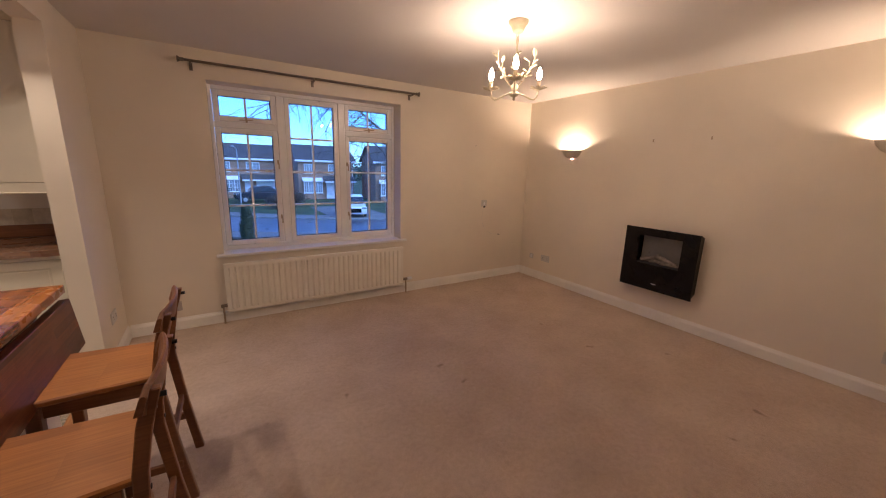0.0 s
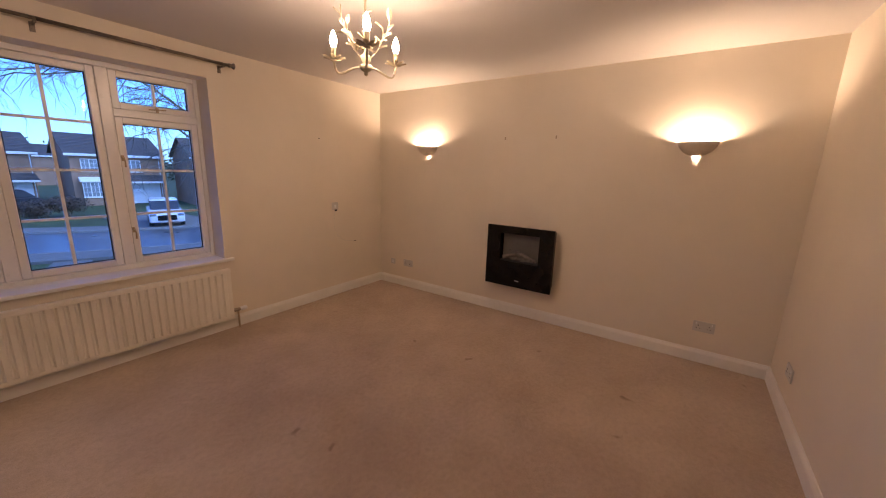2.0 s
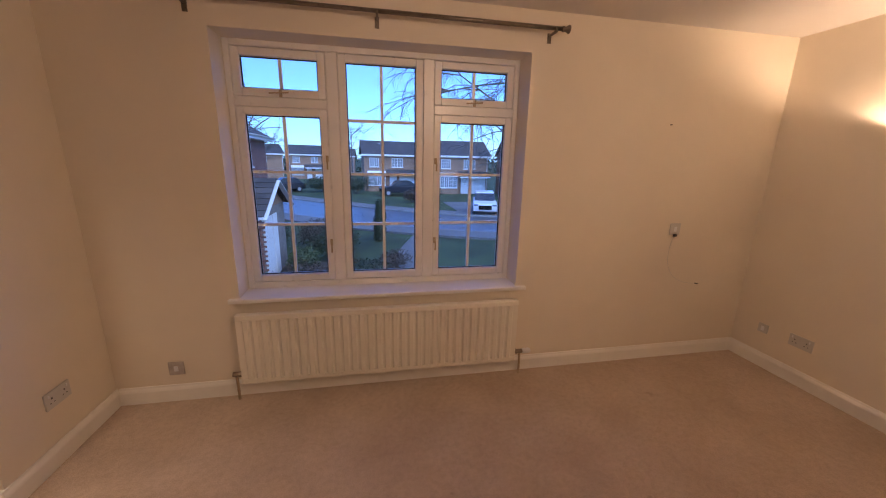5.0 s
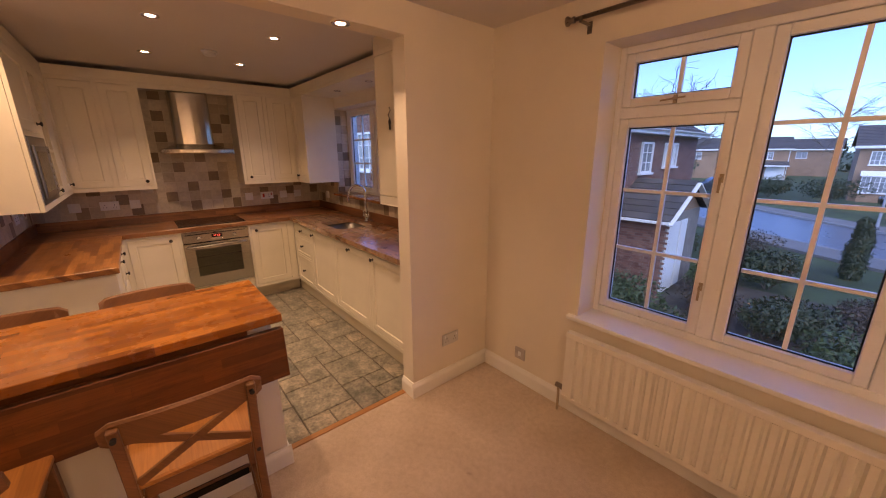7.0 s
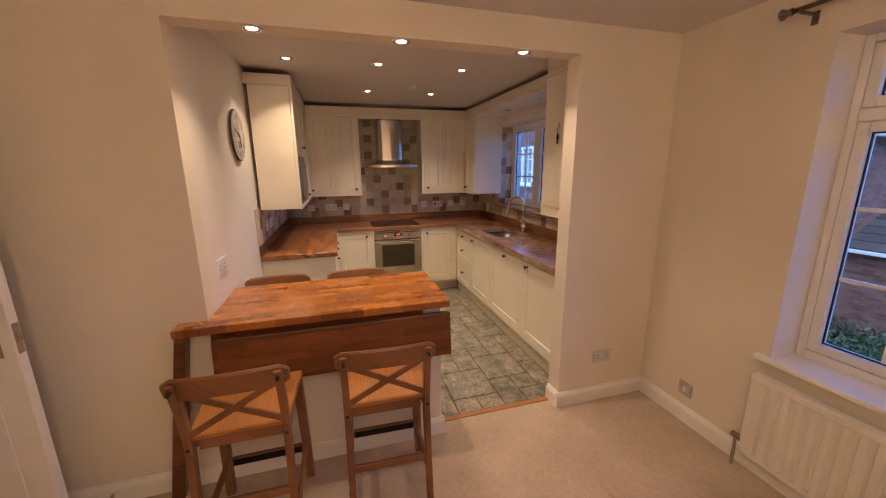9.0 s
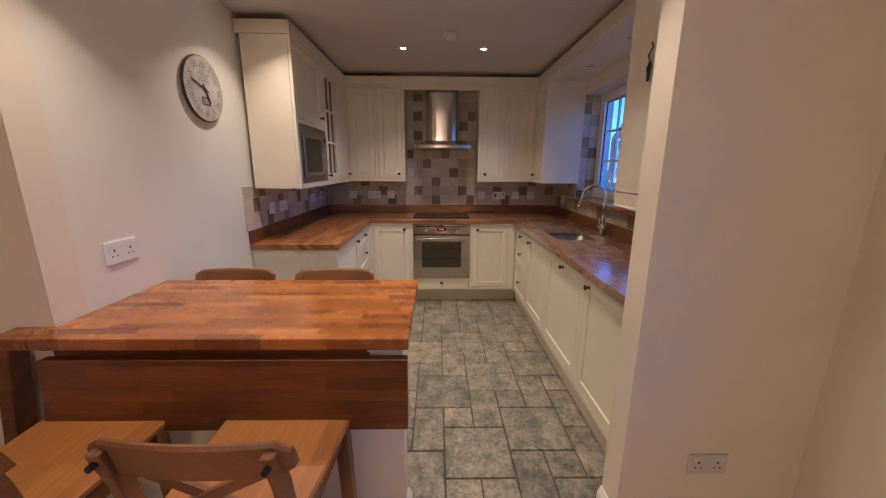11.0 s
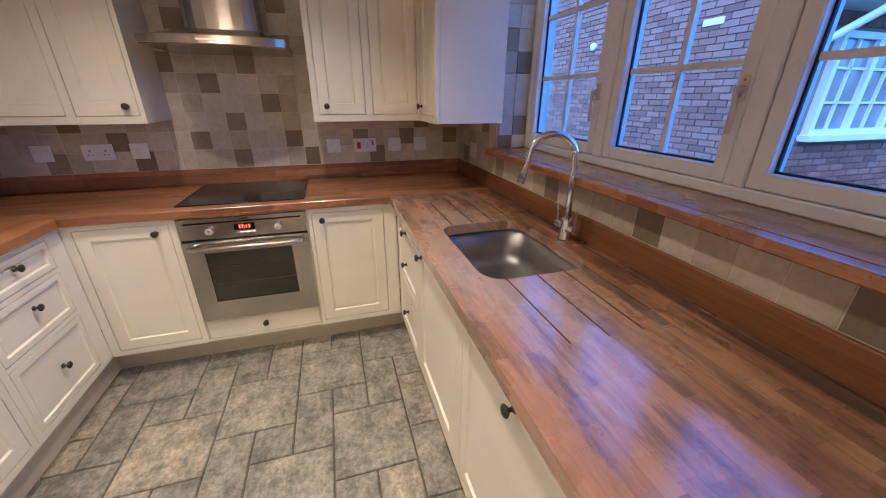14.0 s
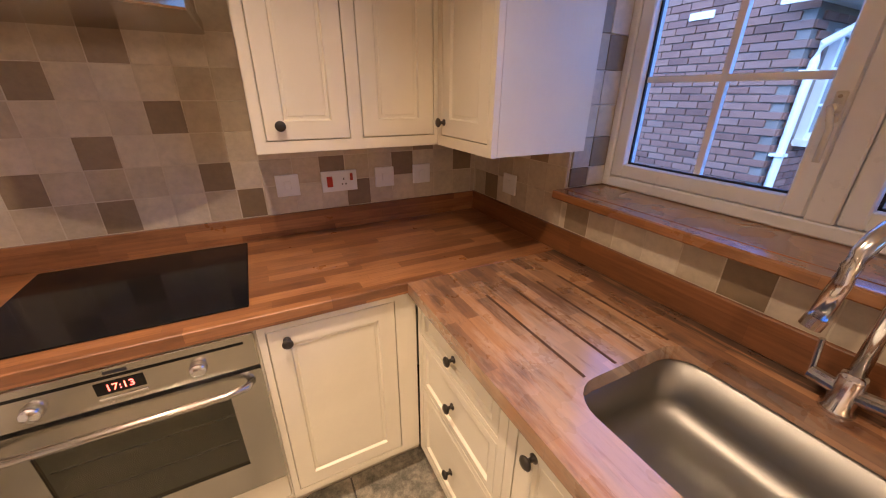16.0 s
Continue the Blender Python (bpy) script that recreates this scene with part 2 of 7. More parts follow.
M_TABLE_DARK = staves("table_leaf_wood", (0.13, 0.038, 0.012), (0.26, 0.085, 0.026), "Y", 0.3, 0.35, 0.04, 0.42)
M_SILL = staves("sill_wood", (0.22, 0.082, 0.03), (0.38, 0.16, 0.06), "X", 0.24, 0.3, coat=0.8)
M_STEEL_DARK = brushed("dark_steel", (0.30, 0.285, 0.26), 0.34, (1.2, 1.2, 14))
M_PINE = staves("stained_pine", (0.36, 0.132, 0.036), (0.50, 0.20, 0.056), "X", 0.36, 0.0, 0.11, 2.0)
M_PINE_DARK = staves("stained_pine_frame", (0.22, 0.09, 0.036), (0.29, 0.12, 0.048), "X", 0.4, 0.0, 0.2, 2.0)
M_STEEL = brushed("brushed_steel", (0.52, 0.495, 0.455), 0.2, (26, 26, 0.6))
M_STEEL_H = brushed("brushed_steel_wide", (0.52, 0.49, 0.44), 0.22, (0.8, 0.8, 14))
M_CHROME = brushed("chrome", (0.8, 0.8, 0.8), 0.13, (4, 4, 4))
M_SINK = brushed("sink_steel", (0.31, 0.293, 0.268), 0.43, (6, 2, 2))
M_BLACK = grained("black_gloss", (0.008, 0.007, 0.007), 0.2, 8, 60, 0.2, relief=0.0)
M_BLACK.node_tree.nodes["Principled BSDF"].inputs["Specular IOR Level"].default_value = 0.25
M_HOB = grained("hob_glass", (0.006, 0.006, 0.007), 0.2, 8, 60, 0.12, relief=0.0)
M_HOB.node_tree.nodes["Principled BSDF"].inputs["Specular IOR Level"].default_value = 0.22
M_DARK = grained("dark_rubber", (0.02, 0.02, 0.02), 0.2, 8, 60, 0.6, relief=0.1)
M_KNOB = grained("dark_pewter_knob", (0.07, 0.06, 0.052), 0.3, 40, 200, 0.33, 0.7, relief=0.1)
M_PLASTIC = grained("white_plastic", (0.78, 0.79, 0.80), 0.03, 8, 90, 0.35, relief=0.02)
M_IRONMONGERY = grained("bronze_handle", (0.45, 0.36, 0.26), 0.15, 30, 90, 0.35, 0.6, relief=0.02)
M_POLE = grained("pewter_pole", (0.26, 0.22, 0.18), 0.15, 20, 90, 0.3, 0.9, relief=0.02)
M_PLASTER = grained("sconce_plaster", (0.74, 0.66, 0.55), 0.05, 10, 150, 0.7, relief=0.1)
M_CHAND = grained("cream_iron", (0.46, 0.40, 0.28), 0.1, 30, 120, 0.5, relief=0.1)
M_GLASS = pane_glass("window_glass")
M_OVENGLASS = pane_glass("oven_glass", (0.40, 0.42, 0.39))
M_CLEAR = bpy.data.materials.new("clear_edge")
M_CLEAR.use_nodes = True
M_CLEAR.node_tree.nodes.remove(M_CLEAR.node_tree.nodes["Principled BSDF"])
M_CLEAR.node_tree.links.new(M_CLEAR.node_tree.nodes.new("ShaderNodeBsdfTransparent").outputs[0], M_CLEAR.node_tree.nodes["Material Output"].inputs[0])
M_BULB = glowing("candle_bulb", (1.0, 0.76, 0.56), CANDLE_GLOW)
M_SCONCEBULB = glowing("sconce_bulb", (1.0, 0.76, 0.55), SCONCE_GLOW)
M_SPOTGLOW = glowing("downlight_lamp", (1.0, 0.93, 0.82), 12.0)
M_RED = glowing("red_display", (1.0, 0.02, 0.01), 1.2)
M_TILE = pieces("stone_tile", [(0.0, (0.50, 0.42, 0.31)), (0.3, (0.57, 0.49, 0.375)), (0.6, (0.62, 0.545, 0.43)), (1.0, (0.69, 0.62, 0.51))], 0.5, 45, 0.25, 9, 0.4)
M_TILE_BROWN = pieces("brown_stone_tile", [(0.0, (0.22, 0.155, 0.092)), (0.6, (0.27, 0.20, 0.128)), (1.0, (0.35, 0.27, 0.188))], 0.5, 45, 0.25, 9, 0.3)
M_GROUT = grained("grout", (0.62, 0.55, 0.44), 0.1, 10, 120, 0.9)


def slate_material():
    m, nt, b = material("slate_floor_tile", 0.42)
    v = coords(nt)
    o = nt.nodes.new("ShaderNodeObjectInfo")
    add = nt.nodes.new("ShaderNodeVectorMath")
    add.operation = 'ADD'
    nt.links.new(v, add.inputs[0])
    nt.links.new(o.outputs["Location"], add.inputs[1])
    w = add.outputs[0]
    c = ramp(nt, noise_node(nt, w, 8.5, 9, 0.78), [(0.37, (0.135, 0.13, 0.112)), (0.45, (0.23, 0.22, 0.19)), (0.52, (0.325, 0.305, 0.26)), (0.58, (0.41, 0.37, 0.31)), (0.66, (0.52, 0.43, 0.355))])
    tone = ramp(nt, o.outputs["Random"], [(0.0, (0.66, 0.665, 0.66)), (0.5, (0.84, 0.82, 0.79)), (1.0, (1.05, 0.96, 0.88))])
    c = blend(nt, 1.0, c, tone, 'MULTIPLY')
    f = noise_node(nt, w, 48.0, 4, 0.65)
    c = blend(nt, 0.6, c, ramp(nt, f, [(0.38, (0.5, 0.49, 0.46)), (0.58, (1.1, 1.08, 1.05))]), 'MULTIPLY')
    nt.links.new(c, b.inputs["Base Color"])
    bump(nt, b, f, 0.5, 0.004)
    return m


M_STAY = grained("cream_enamel", (0.74, 0.69, 0.60), 0.08, 20, 90, 0.35, relief=0.02)
M_PLATE = grained("dull_white_plate", (0.60, 0.585, 0.55), 0.05, 8, 90, 0.35, relief=0.02)
M_SLATE = slate_material()
M_FGROUT = grained("floor_grout", (0.115, 0.10, 0.085), 0.2, 20, 120, 0.8)
M_INK = grained("dark_print", (0.045, 0.04, 0.04), 0.2, 20, 90, 0.7)
M_DIAL = grained("clock_dial", (0.50, 0.45, 0.42), 0.3, 14, 60, 0.6)
M_LOG = grained("fire_log", (0.26, 0.23, 0.205), 0.5, 30, 90, 0.85, relief=0.5, dist=0.004)
M_STRIP = staves("oak_threshold", (0.36, 0.15, 0.05), (0.50, 0.22, 0.08), "Y", 0.4, 0.0, 0.2, 2.0)


# ---- builders ----
def part(name, bm, mat, parent=None, label="", smooth=False):
    """Links a bmesh as one mesh object under a thing or a part."""
    me = bpy.data.meshes.new(name)
    bm.to_mesh(me)
    bm.free()
    me.materials.append(mat)
    if smooth:
        me.polygons.foreach_set("use_smooth", [True] * len(me.polygons))
    ob = new(name, me)
    if parent:
        ob.parent = parent
    if label:
        tagged(ob, label)
    return ob


def thing(name, m=None, label="", category="", group="", kind=""):
    ob = new(name)
    ob.empty_display_size = 0.05
    if m is not None:
        ob.matrix_basis = m
    return tagged(ob, label, category, group, kind)


def add_box(bm, x0, x1, y0, y1, z0, z1, bevel=0.0, seg=1):
    lo = Vector((min(x0, x1), min(y0, y1), min(z0, z1)))
    hi = Vector((max(x0, x1), max(y0, y1), max(z0, z1)))
    g = bmesh.ops.create_cube(bm, size=1, matrix=Matrix.LocRotScale((lo + hi) / 2, None, hi - lo))
    if bevel:
        ed = list({e for v in g["verts"] for e in v.link_edges})
        bmesh.ops.bevel(bm, geom=ed, offset=bevel, segments=seg, affect='EDGES', profile=0.6, clamp_overlap=True)
    return bm


def box(x0, x1, y0, y1, z0, z1, bevel=0.0, seg=1):
    return add_box(bmesh.new(), x0, x1, y0, y1, z0, z1, bevel, seg)


def boxes(*rows, bevel=0.0):
    bm = bmesh.new()
    for r in rows:
        add_box(bm, *r, bevel)
    return bm


def add_rod(bm, a, b, r, r2=None, seg=12):
    a, b = Vector(a), Vector(b)
    d = b - a
    m = Matrix.Translation((a + b) / 2) @ d.to_track_quat('Z', 'Y').to_matrix().to_4x4()
    bmesh.ops.create_cone(bm, cap_ends=True, segments=seg, radius1=r, radius2=r if r2 is None else r2, depth=d.length, matrix=m)
    return bm


def rod(a, b, r, r2=None, seg=12):
    return add_rod(bmesh.new(), a, b, r, r2, seg)


def add_lathe(bm, profile, m=Matrix(), seg=20, turn=360.0):
    """Turns a profile of (radius, height) about z."""
    n = seg if turn >= 360 else seg + 1
    rings = []
    for i in range(n):
        a = radians(turn) * i / seg
        rings.append([bm.verts.new(m @ Vector((r * math.cos(a), r * math.sin(a), z))) for r, z in profile])
    for i in range(seg):
        p, q = rings[i], rings[(i + 1) % n]
        for j in range(len(profile) - 1):
            bm.faces.new((p[j], q[j], q[j + 1], p[j + 1]))
    bmesh.ops.remove_doubles(bm, verts=bm.verts, dist=1e-5)
    bmesh.ops.recalc_face_normals(bm, faces=bm.faces)
    return bm


def lathe(profile, m=Matrix(), seg=20):
    return add_lathe(bmesh.new(), profile, m, seg)


def add_tube(bm, pts, r, seg=8, r_end=None):
    """A tube along points."""
    pts = [Vector(p) for p in pts]
    rings, up = [], Vector((0.12, 0.23, 1)).normalized()
    for i, p in enumerate(pts):
        d = (pts[min(i + 1, len(pts) - 1)] - pts[max(i - 1, 0)]).normalized()
        s = d.cross(up)
        s = s.normalized() if s.length > 1e-4 else d.orthogonal().normalized()
        u = s.cross(d)
        rr = r if r_end is None else r + (r_end - r) * i / (len(pts) - 1)
        rings.append([bm.verts.new(p + rr * (math.cos(2 * math.pi * k / seg) * s + math.sin(2 * math.pi * k / seg) * u)) for k in range(seg)])
    for a, b in zip(rings, rings[1:]):
        for k in range(seg):
            bm.faces.new((a[k], a[(k + 1) % seg], b[(k + 1) % seg], b[k]))
    bm.faces.new(rings[0][::-1])
    bm.faces.new(rings[-1])
    return bm


def tube(pts, r, seg=8, r_end=None):
    return add_tube(bmesh.new(), pts, r, seg, r_end)


def bez(p0, p1, p2, p3, n=10):
    out = []
    for i in range(n + 1):
        t = i / n
        out.append(tuple((1 - t) ** 3 * a + 3 * t * (1 - t) ** 2 * b + 3 * t * t * (1 - t) * c + t ** 3 * d for a, b, c, d in zip(p0, p1, p2, p3)))
    return out


def extrude_outline(pts, axis, a, b, bevel=0.0):
    """A flat outline (u, v) drawn out from a to b along an axis."""
    def at(u, v, w):
        return {'x': (w, u, v), 'y': (u, w, v), 'z': (u, v, w)}[axis]
    bm = bmesh.new()
    p = [bm.verts.new(at(u, v, a)) for u, v in pts]
    q = [bm.verts.new(at(u, v, b)) for u, v in pts]
    n = len(pts)
    bm.faces.new(p)
    bm.faces.new(q[::-1])
    for i in range(n):
        bm.faces.new((p[i], q[i], q[(i + 1) % n], p[(i + 1) % n]))
    bmesh.ops.recalc_face_normals(bm, faces=bm.faces)
    if bevel:
        bmesh.ops.bevel(bm, geom=list(bm.edges), offset=bevel, segments=1, affect='EDGES', clamp_overlap=True)
    return bm


def writing(name, text, size, m, mat, parent):
    cu = bpy.data.curves.new(name, 'FONT')
    cu.body, cu.size, cu.align_x, cu.align_y, cu.extrude = text, size, 'CENTER', 'CENTER', 0.0006
    tmp = bpy.data.objects.new(name, cu)
    scene.collection.objects.link(tmp)
    dg = bpy.context.evaluated_depsgraph_get()
    me = bpy.data.meshes.new_from_object(tmp.evaluated_get(dg))
    bpy.data.objects.remove(tmp)
    bpy.data.curves.remove(cu)
    me.transform(m)
    me.materials.clear()
    me.materials.append(mat)
    ob = new(name, me)
    ob.parent = parent
    return ob


FACE_S = 0      # faces -y
FACE_E = 90     # faces +x
FACE_N = 180    # faces +y


def shaker(w, h, t=0.02, rail=0.074, depth=0.009):
    """A framed door: x 0..w, z 0..h, front at y = 0 and facing -y."""
    bm = box(0, w, 0, t, 0, h, 0.0015)
    f = max((f for f in bm.faces if f.normal.y < -0.9), key=lambda f: f.calc_area())
    bmesh.ops.inset_region(bm, faces=[f], thickness=rail, depth=0)
    bmesh.ops.inset_region(bm, faces=[f], thickness=0.006, depth=-depth)
    bmesh.ops.inset_region(bm, faces=[f], thickness=0.012, depth=0)
    bmesh.ops.inset_region(bm, faces=[f], thickness=0.004, depth=0.002)
    return bm


def one_sided(ob):
    """Glass: the room-side face shines, the faces behind it are clear."""
    ob.data.materials.append(M_CLEAR)
    for f in ob.data.polygons:
        f.material_index = 0 if f.normal.y < -0.9 else 1
    return ob


def shift(bm, x, y, z):
    bmesh.ops.translate(bm, verts=bm.verts, vec=(x, y, z))
    return bm


def knob(parent, x, z, y=0.0):
    pr = [(0.0, 0.0), (0.011, 0.0), (0.011, 0.003), (0.0055, 0.006), (0.005, 0.014), (0.012, 0.018), (0.0155, 0.022), (0.0155, 0.025), (0.011, 0.029), (0.0, 0.0305)]
    return part("knob", lathe(pr, pose(x, y, z, 90, 0, 0), 16), M_KNOB, parent, "dark pewter knob", True)


def face_frame(w, h, holes, t=0.02):
    """Bars round the openings of a cabinet front; holes: (x0, x1, z0, z1), in columns from the left."""
    bm = bmesh.new()
    xs = sorted({x for q in holes for x in q[:2]} | {0, w})
    zs = sorted({z for q in holes for z in q[2:]} | {0, h})
    for xa, xb in zip(xs, xs[1:]):
        for za, zb in zip(zs, zs[1:]):
            cx, cz = (xa + xb) / 2, (za + zb) / 2
            if not any(q[0] < cx < q[1] and q[2] < cz < q[3] for q in holes) and xb - xa > 1e-4 and zb - za > 1e-4:
                add_box(bm, xa, xb, 0, t, za, zb)
    bmesh.ops.remove_doubles(bm, verts=bm.verts, dist=1e-5)
    return bm


def cabinet(name, m, w, h, depth, fronts, label, category="cabinet", group="", top=None):
    """A face-framed unit; fronts: (kind, x0, x1, z0, z1, knob_x, knob_z)."""
    u = thing(name, m, label, category, group)
    holes = [(f[1], f[2], f[3], f[4]) for f in fronts]
    bm = face_frame(w, h, holes)
    add_box(bm, 0.001, w - 0.001, 0.0225, depth, 0.001, top or h - 0.001)
    part("body", bm, M_CREAM, u)
    for kind, x0, x1, z0, z1, kx, kz in fronts:
        g = 0.003
        if kind == "glass":
            dw, dh = x1 - x0 - 2 * g, z1 - z0 - 2 * g
            bm, rl = bmesh.new(), 0.058
            add_box(bm, 0, rl, 0, 0.02, 0, dh)
            add_box(bm, dw - rl, dw, 0, 0.02, 0, dh)
            add_box(bm, rl, dw - rl, 0, 0.02, 0, rl)
            add_box(bm, rl, dw - rl, 0, 0.02, dh - rl, dh)
            add_box(bm, dw / 2 - 0.009, dw / 2 + 0.009, 0.003, 0.017, rl, dh - rl)
            for k in (1, 2):
                zc = rl + (dh - 2 * rl) * k / 3
                add_box(bm, rl, dw / 2 - 0.009, 0.003, 0.017, zc - 0.009, zc + 0.009)
                add_box(bm, dw / 2 + 0.009, dw - rl, 0.003, 0.017, zc - 0.009, zc + 0.009)
            d = part("door", shift(bm, x0 + g, 0, z0 + g), M_CREAM, u)
            part("pane", box(x0 + g + rl, x1 - g - rl, 0.0185, 0.0205, z0 + g + rl, z1 - g - rl), M_DARKPANE, d, "dark glass behind glazing bars")
        elif kind == "drawer":
            d = part("drawer_front", shift(shaker(x1 - x0 - 2 * g, z1 - z0 - 2 * g, rail=0.034), x0 + g, 0, z0 + g), M_CREAM, u)
        elif kind == "plain":
            d = part("door", box(x0 + g, x1 - g, 0, 0.02, z0 + g, z1 - g, 0.003), M_CREAM, u)
        elif kind == "slab":
            d = part("drawer_front", box(x0 + g, x1 - g, 0, 0.02, z0 + g, z1 - g, 0.002), M_CREAM, u)
        else:
            d = part("door", shift(shaker(x1 - x0 - 2 * g, z1 - z0 - 2 * g), x0 + g, 0, z0 + g), M_CREAM, u)
        if kx is not None:
            knob(d, kx, kz)
    return u


M_DARKPANE = grained("smoked_pane", (0.075, 0.062, 0.05), 0.3, 6, 60, 0.12, relief=0.0)


# ---- the shell ----
H = 2.385
LX, LY = 4.51, -4.02          # living room: x 0..LX, y LY..0
KX, KY = -3.14, -2.70         # kitchen: x KX..0, y KY..0
WT = 0.30


def structure(name, bm, mat, label, category="wall"):
    return tagged(part(name, bm, mat), label, category, kind="structure")


def wall_with_openings(name, x0, x1, holes, mat, label):
    """The front wall (y 0..WT), cut by windows (x0, x1, z0, z1)."""
    xs = sorted({x for q in holes for x in q[:2]} | {x0, x1})
    zs = sorted({z for q in holes for z in q[2:]} | {-0.02, H + 0.1})
    bm = bmesh.new()
    for xa, xb in zip(xs, xs[1:]):
        for za, zb in zip(zs, zs[1:]):
            c = ((xa + xb) / 2, (za + zb) / 2)
            if not any(q[0] < c[0] < q[1] and q[2] < c[1] < q[3] for q in holes):
                add_box(bm, xa, xb, 0, WT, za, zb)
    bmesh.ops.remove_doubles(bm, verts=bm.verts, dist=1e-5)
    return structure(name, bm, mat, label)


WIN_L = (0.75, 2.54, 0.645, 2.153)
WIN_K = (-2.52, -0.72, 1.12, 2.12)
wall_with_openings("wall_front_living", -0.06, LX + 0.12, [WIN_L], M_WALL, "magnolia painted wall with a wide window")
wall_with_openings("wall_front_kitchen", KX - 0.12, -0.06, [WIN_K], M_KWALL, "cream painted kitchen wall with a window")
structure("wall_fire", box(LX, LX + 0.12, LY, 0, -0.02, H + 0.1), M_WALL, "magnolia painted wall carrying the electric fire")
# back wall with the doorway by which the room is entered
structure("wall_back", boxes((0.98, LX, LY - 0.12, LY, -0.02, H + 0.1), (-0.12, 0.16, LY - 0.12, LY, -0.02, H + 0.1), (0.16, 0.98, LY - 0.12, LY, 2.05, H + 0.1)), M_WALL, "magnolia painted wall with a doorway")
structure("wall_hall", boxes((-0.12, 1.4, LY - 1.3, LY - 1.2, -0.02, H + 0.1), (-0.22, -0.12, LY - 1.2, LY - 0.12, -0.02, H + 0.1), (1.3, 1.4, LY - 1.2, LY - 0.12, -0.02, H + 0.1)), M_WALL, "plain painted hall wall behind the doorway")
structure("wall_partition", boxes((-0.12, 0, LY, KY, -0.02, H + 0.1), (-0.12, 0, -0.70, 0, -0.02, H + 0.1), (-0.12, 0, KY, -0.70, 2.225, H + 0.1)), M_WALL, "magnolia partition with a wide square opening to the kitchen")
structure("wall_kitchen_side", box(KX, -0.12, KY - 0.12, KY, -0.02, H + 0.1), M_KWALL, "white painted kitchen side wall")
structure("wall_kitchen_back", box(KX - 0.12, KX, KY - 0.12, 0, -0.02, H + 0.1), M_KWALL, "cream painted kitchen end wall")
structure("dwarf_wall", box(-0.115, -0.005, KY, -1.53, 0.0, 0.855), M_WALL, "low white panel under the breakfast table")
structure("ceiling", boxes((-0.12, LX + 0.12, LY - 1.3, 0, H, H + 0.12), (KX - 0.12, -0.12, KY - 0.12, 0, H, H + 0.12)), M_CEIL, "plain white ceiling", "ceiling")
structure("carpet_floor", boxes((-0.08, LX, LY, 0, -0.03, 0.0), (-0.12, 1.3, LY - 1.2, LY, -0.03, 0.0)), M_CARPET, "beige short-pile carpet, lightly marked", "carpet")
kfloor = structure("kitchen_floor", box(KX, -0.115, KY, 0, -0.04, -0.009), M_FGROUT, "grey slate-look tiled kitchen floor", "floor")
structure("threshold_strip", box(-0.115, -0.075, -1.52, -0.70, -0.02, 0.006, 0.003), M_STRIP, "narrow orange wood strip between carpet and tiles", "trim")

# skirting, with a moulded top
SK = [(0, 0), (0.018, 0), (0.018, 0.078), (0.014, 0.09), (0.009, 0.098), (0.006, 0.108), (0, 0.108)]


def skirting(name, a, b, nx, ny):
    a, b = Vector((*a, 0)), Vector((*b, 0))
    n = Vector((nx, ny, 0))
    bm = bmesh.new()
    p = [bm.verts.new(a + n * u + Vector((0, 0, v))) for u, v in SK]
    q = [bm.verts.new(b + n * u + Vector((0, 0, v))) for u, v in SK]
    for i in range(len(SK)):
        bm.faces.new((p[i], q[i], q[(i + 1) % len(SK)], p[(i + 1) % len(SK)]))
    bm.faces.new(p)
    bm.faces.new(q[::-1])
    bmesh.ops.recalc_face_normals(bm, faces=bm.faces)
    return structure(name, bm, M_TRIM, "white moulded skirting board", "baseboard")


skirting("baseboard_front", (0.018, 0), (LX - 0.018, 0), 0, -1)
skirting("baseboard_fire", (LX, 0), (LX, LY), -1, 0)
skirting("baseboard_back", (1.06, LY), (LX - 0.018, LY), 0, 1)
skirting("baseboard_nib", (0, -0.718), (0, 0), 1, 0)
skirting("baseboard_nib_end", (-0.12, -0.70), (0, -0.70), 0, -1)
skirting("baseboard_partition", (0, LY), (0, -1.512), 1, 0)
skirting("baseboard_dwarf_end", (-0.12, -1.53), (0.0, -1.53), 0, 1)


# ---- windows ----
def bar(bm, x0, x1, z0, z1, y0, y1):
    add_box(bm, x0, x1, y0, y1, z0, z1, 0.004)


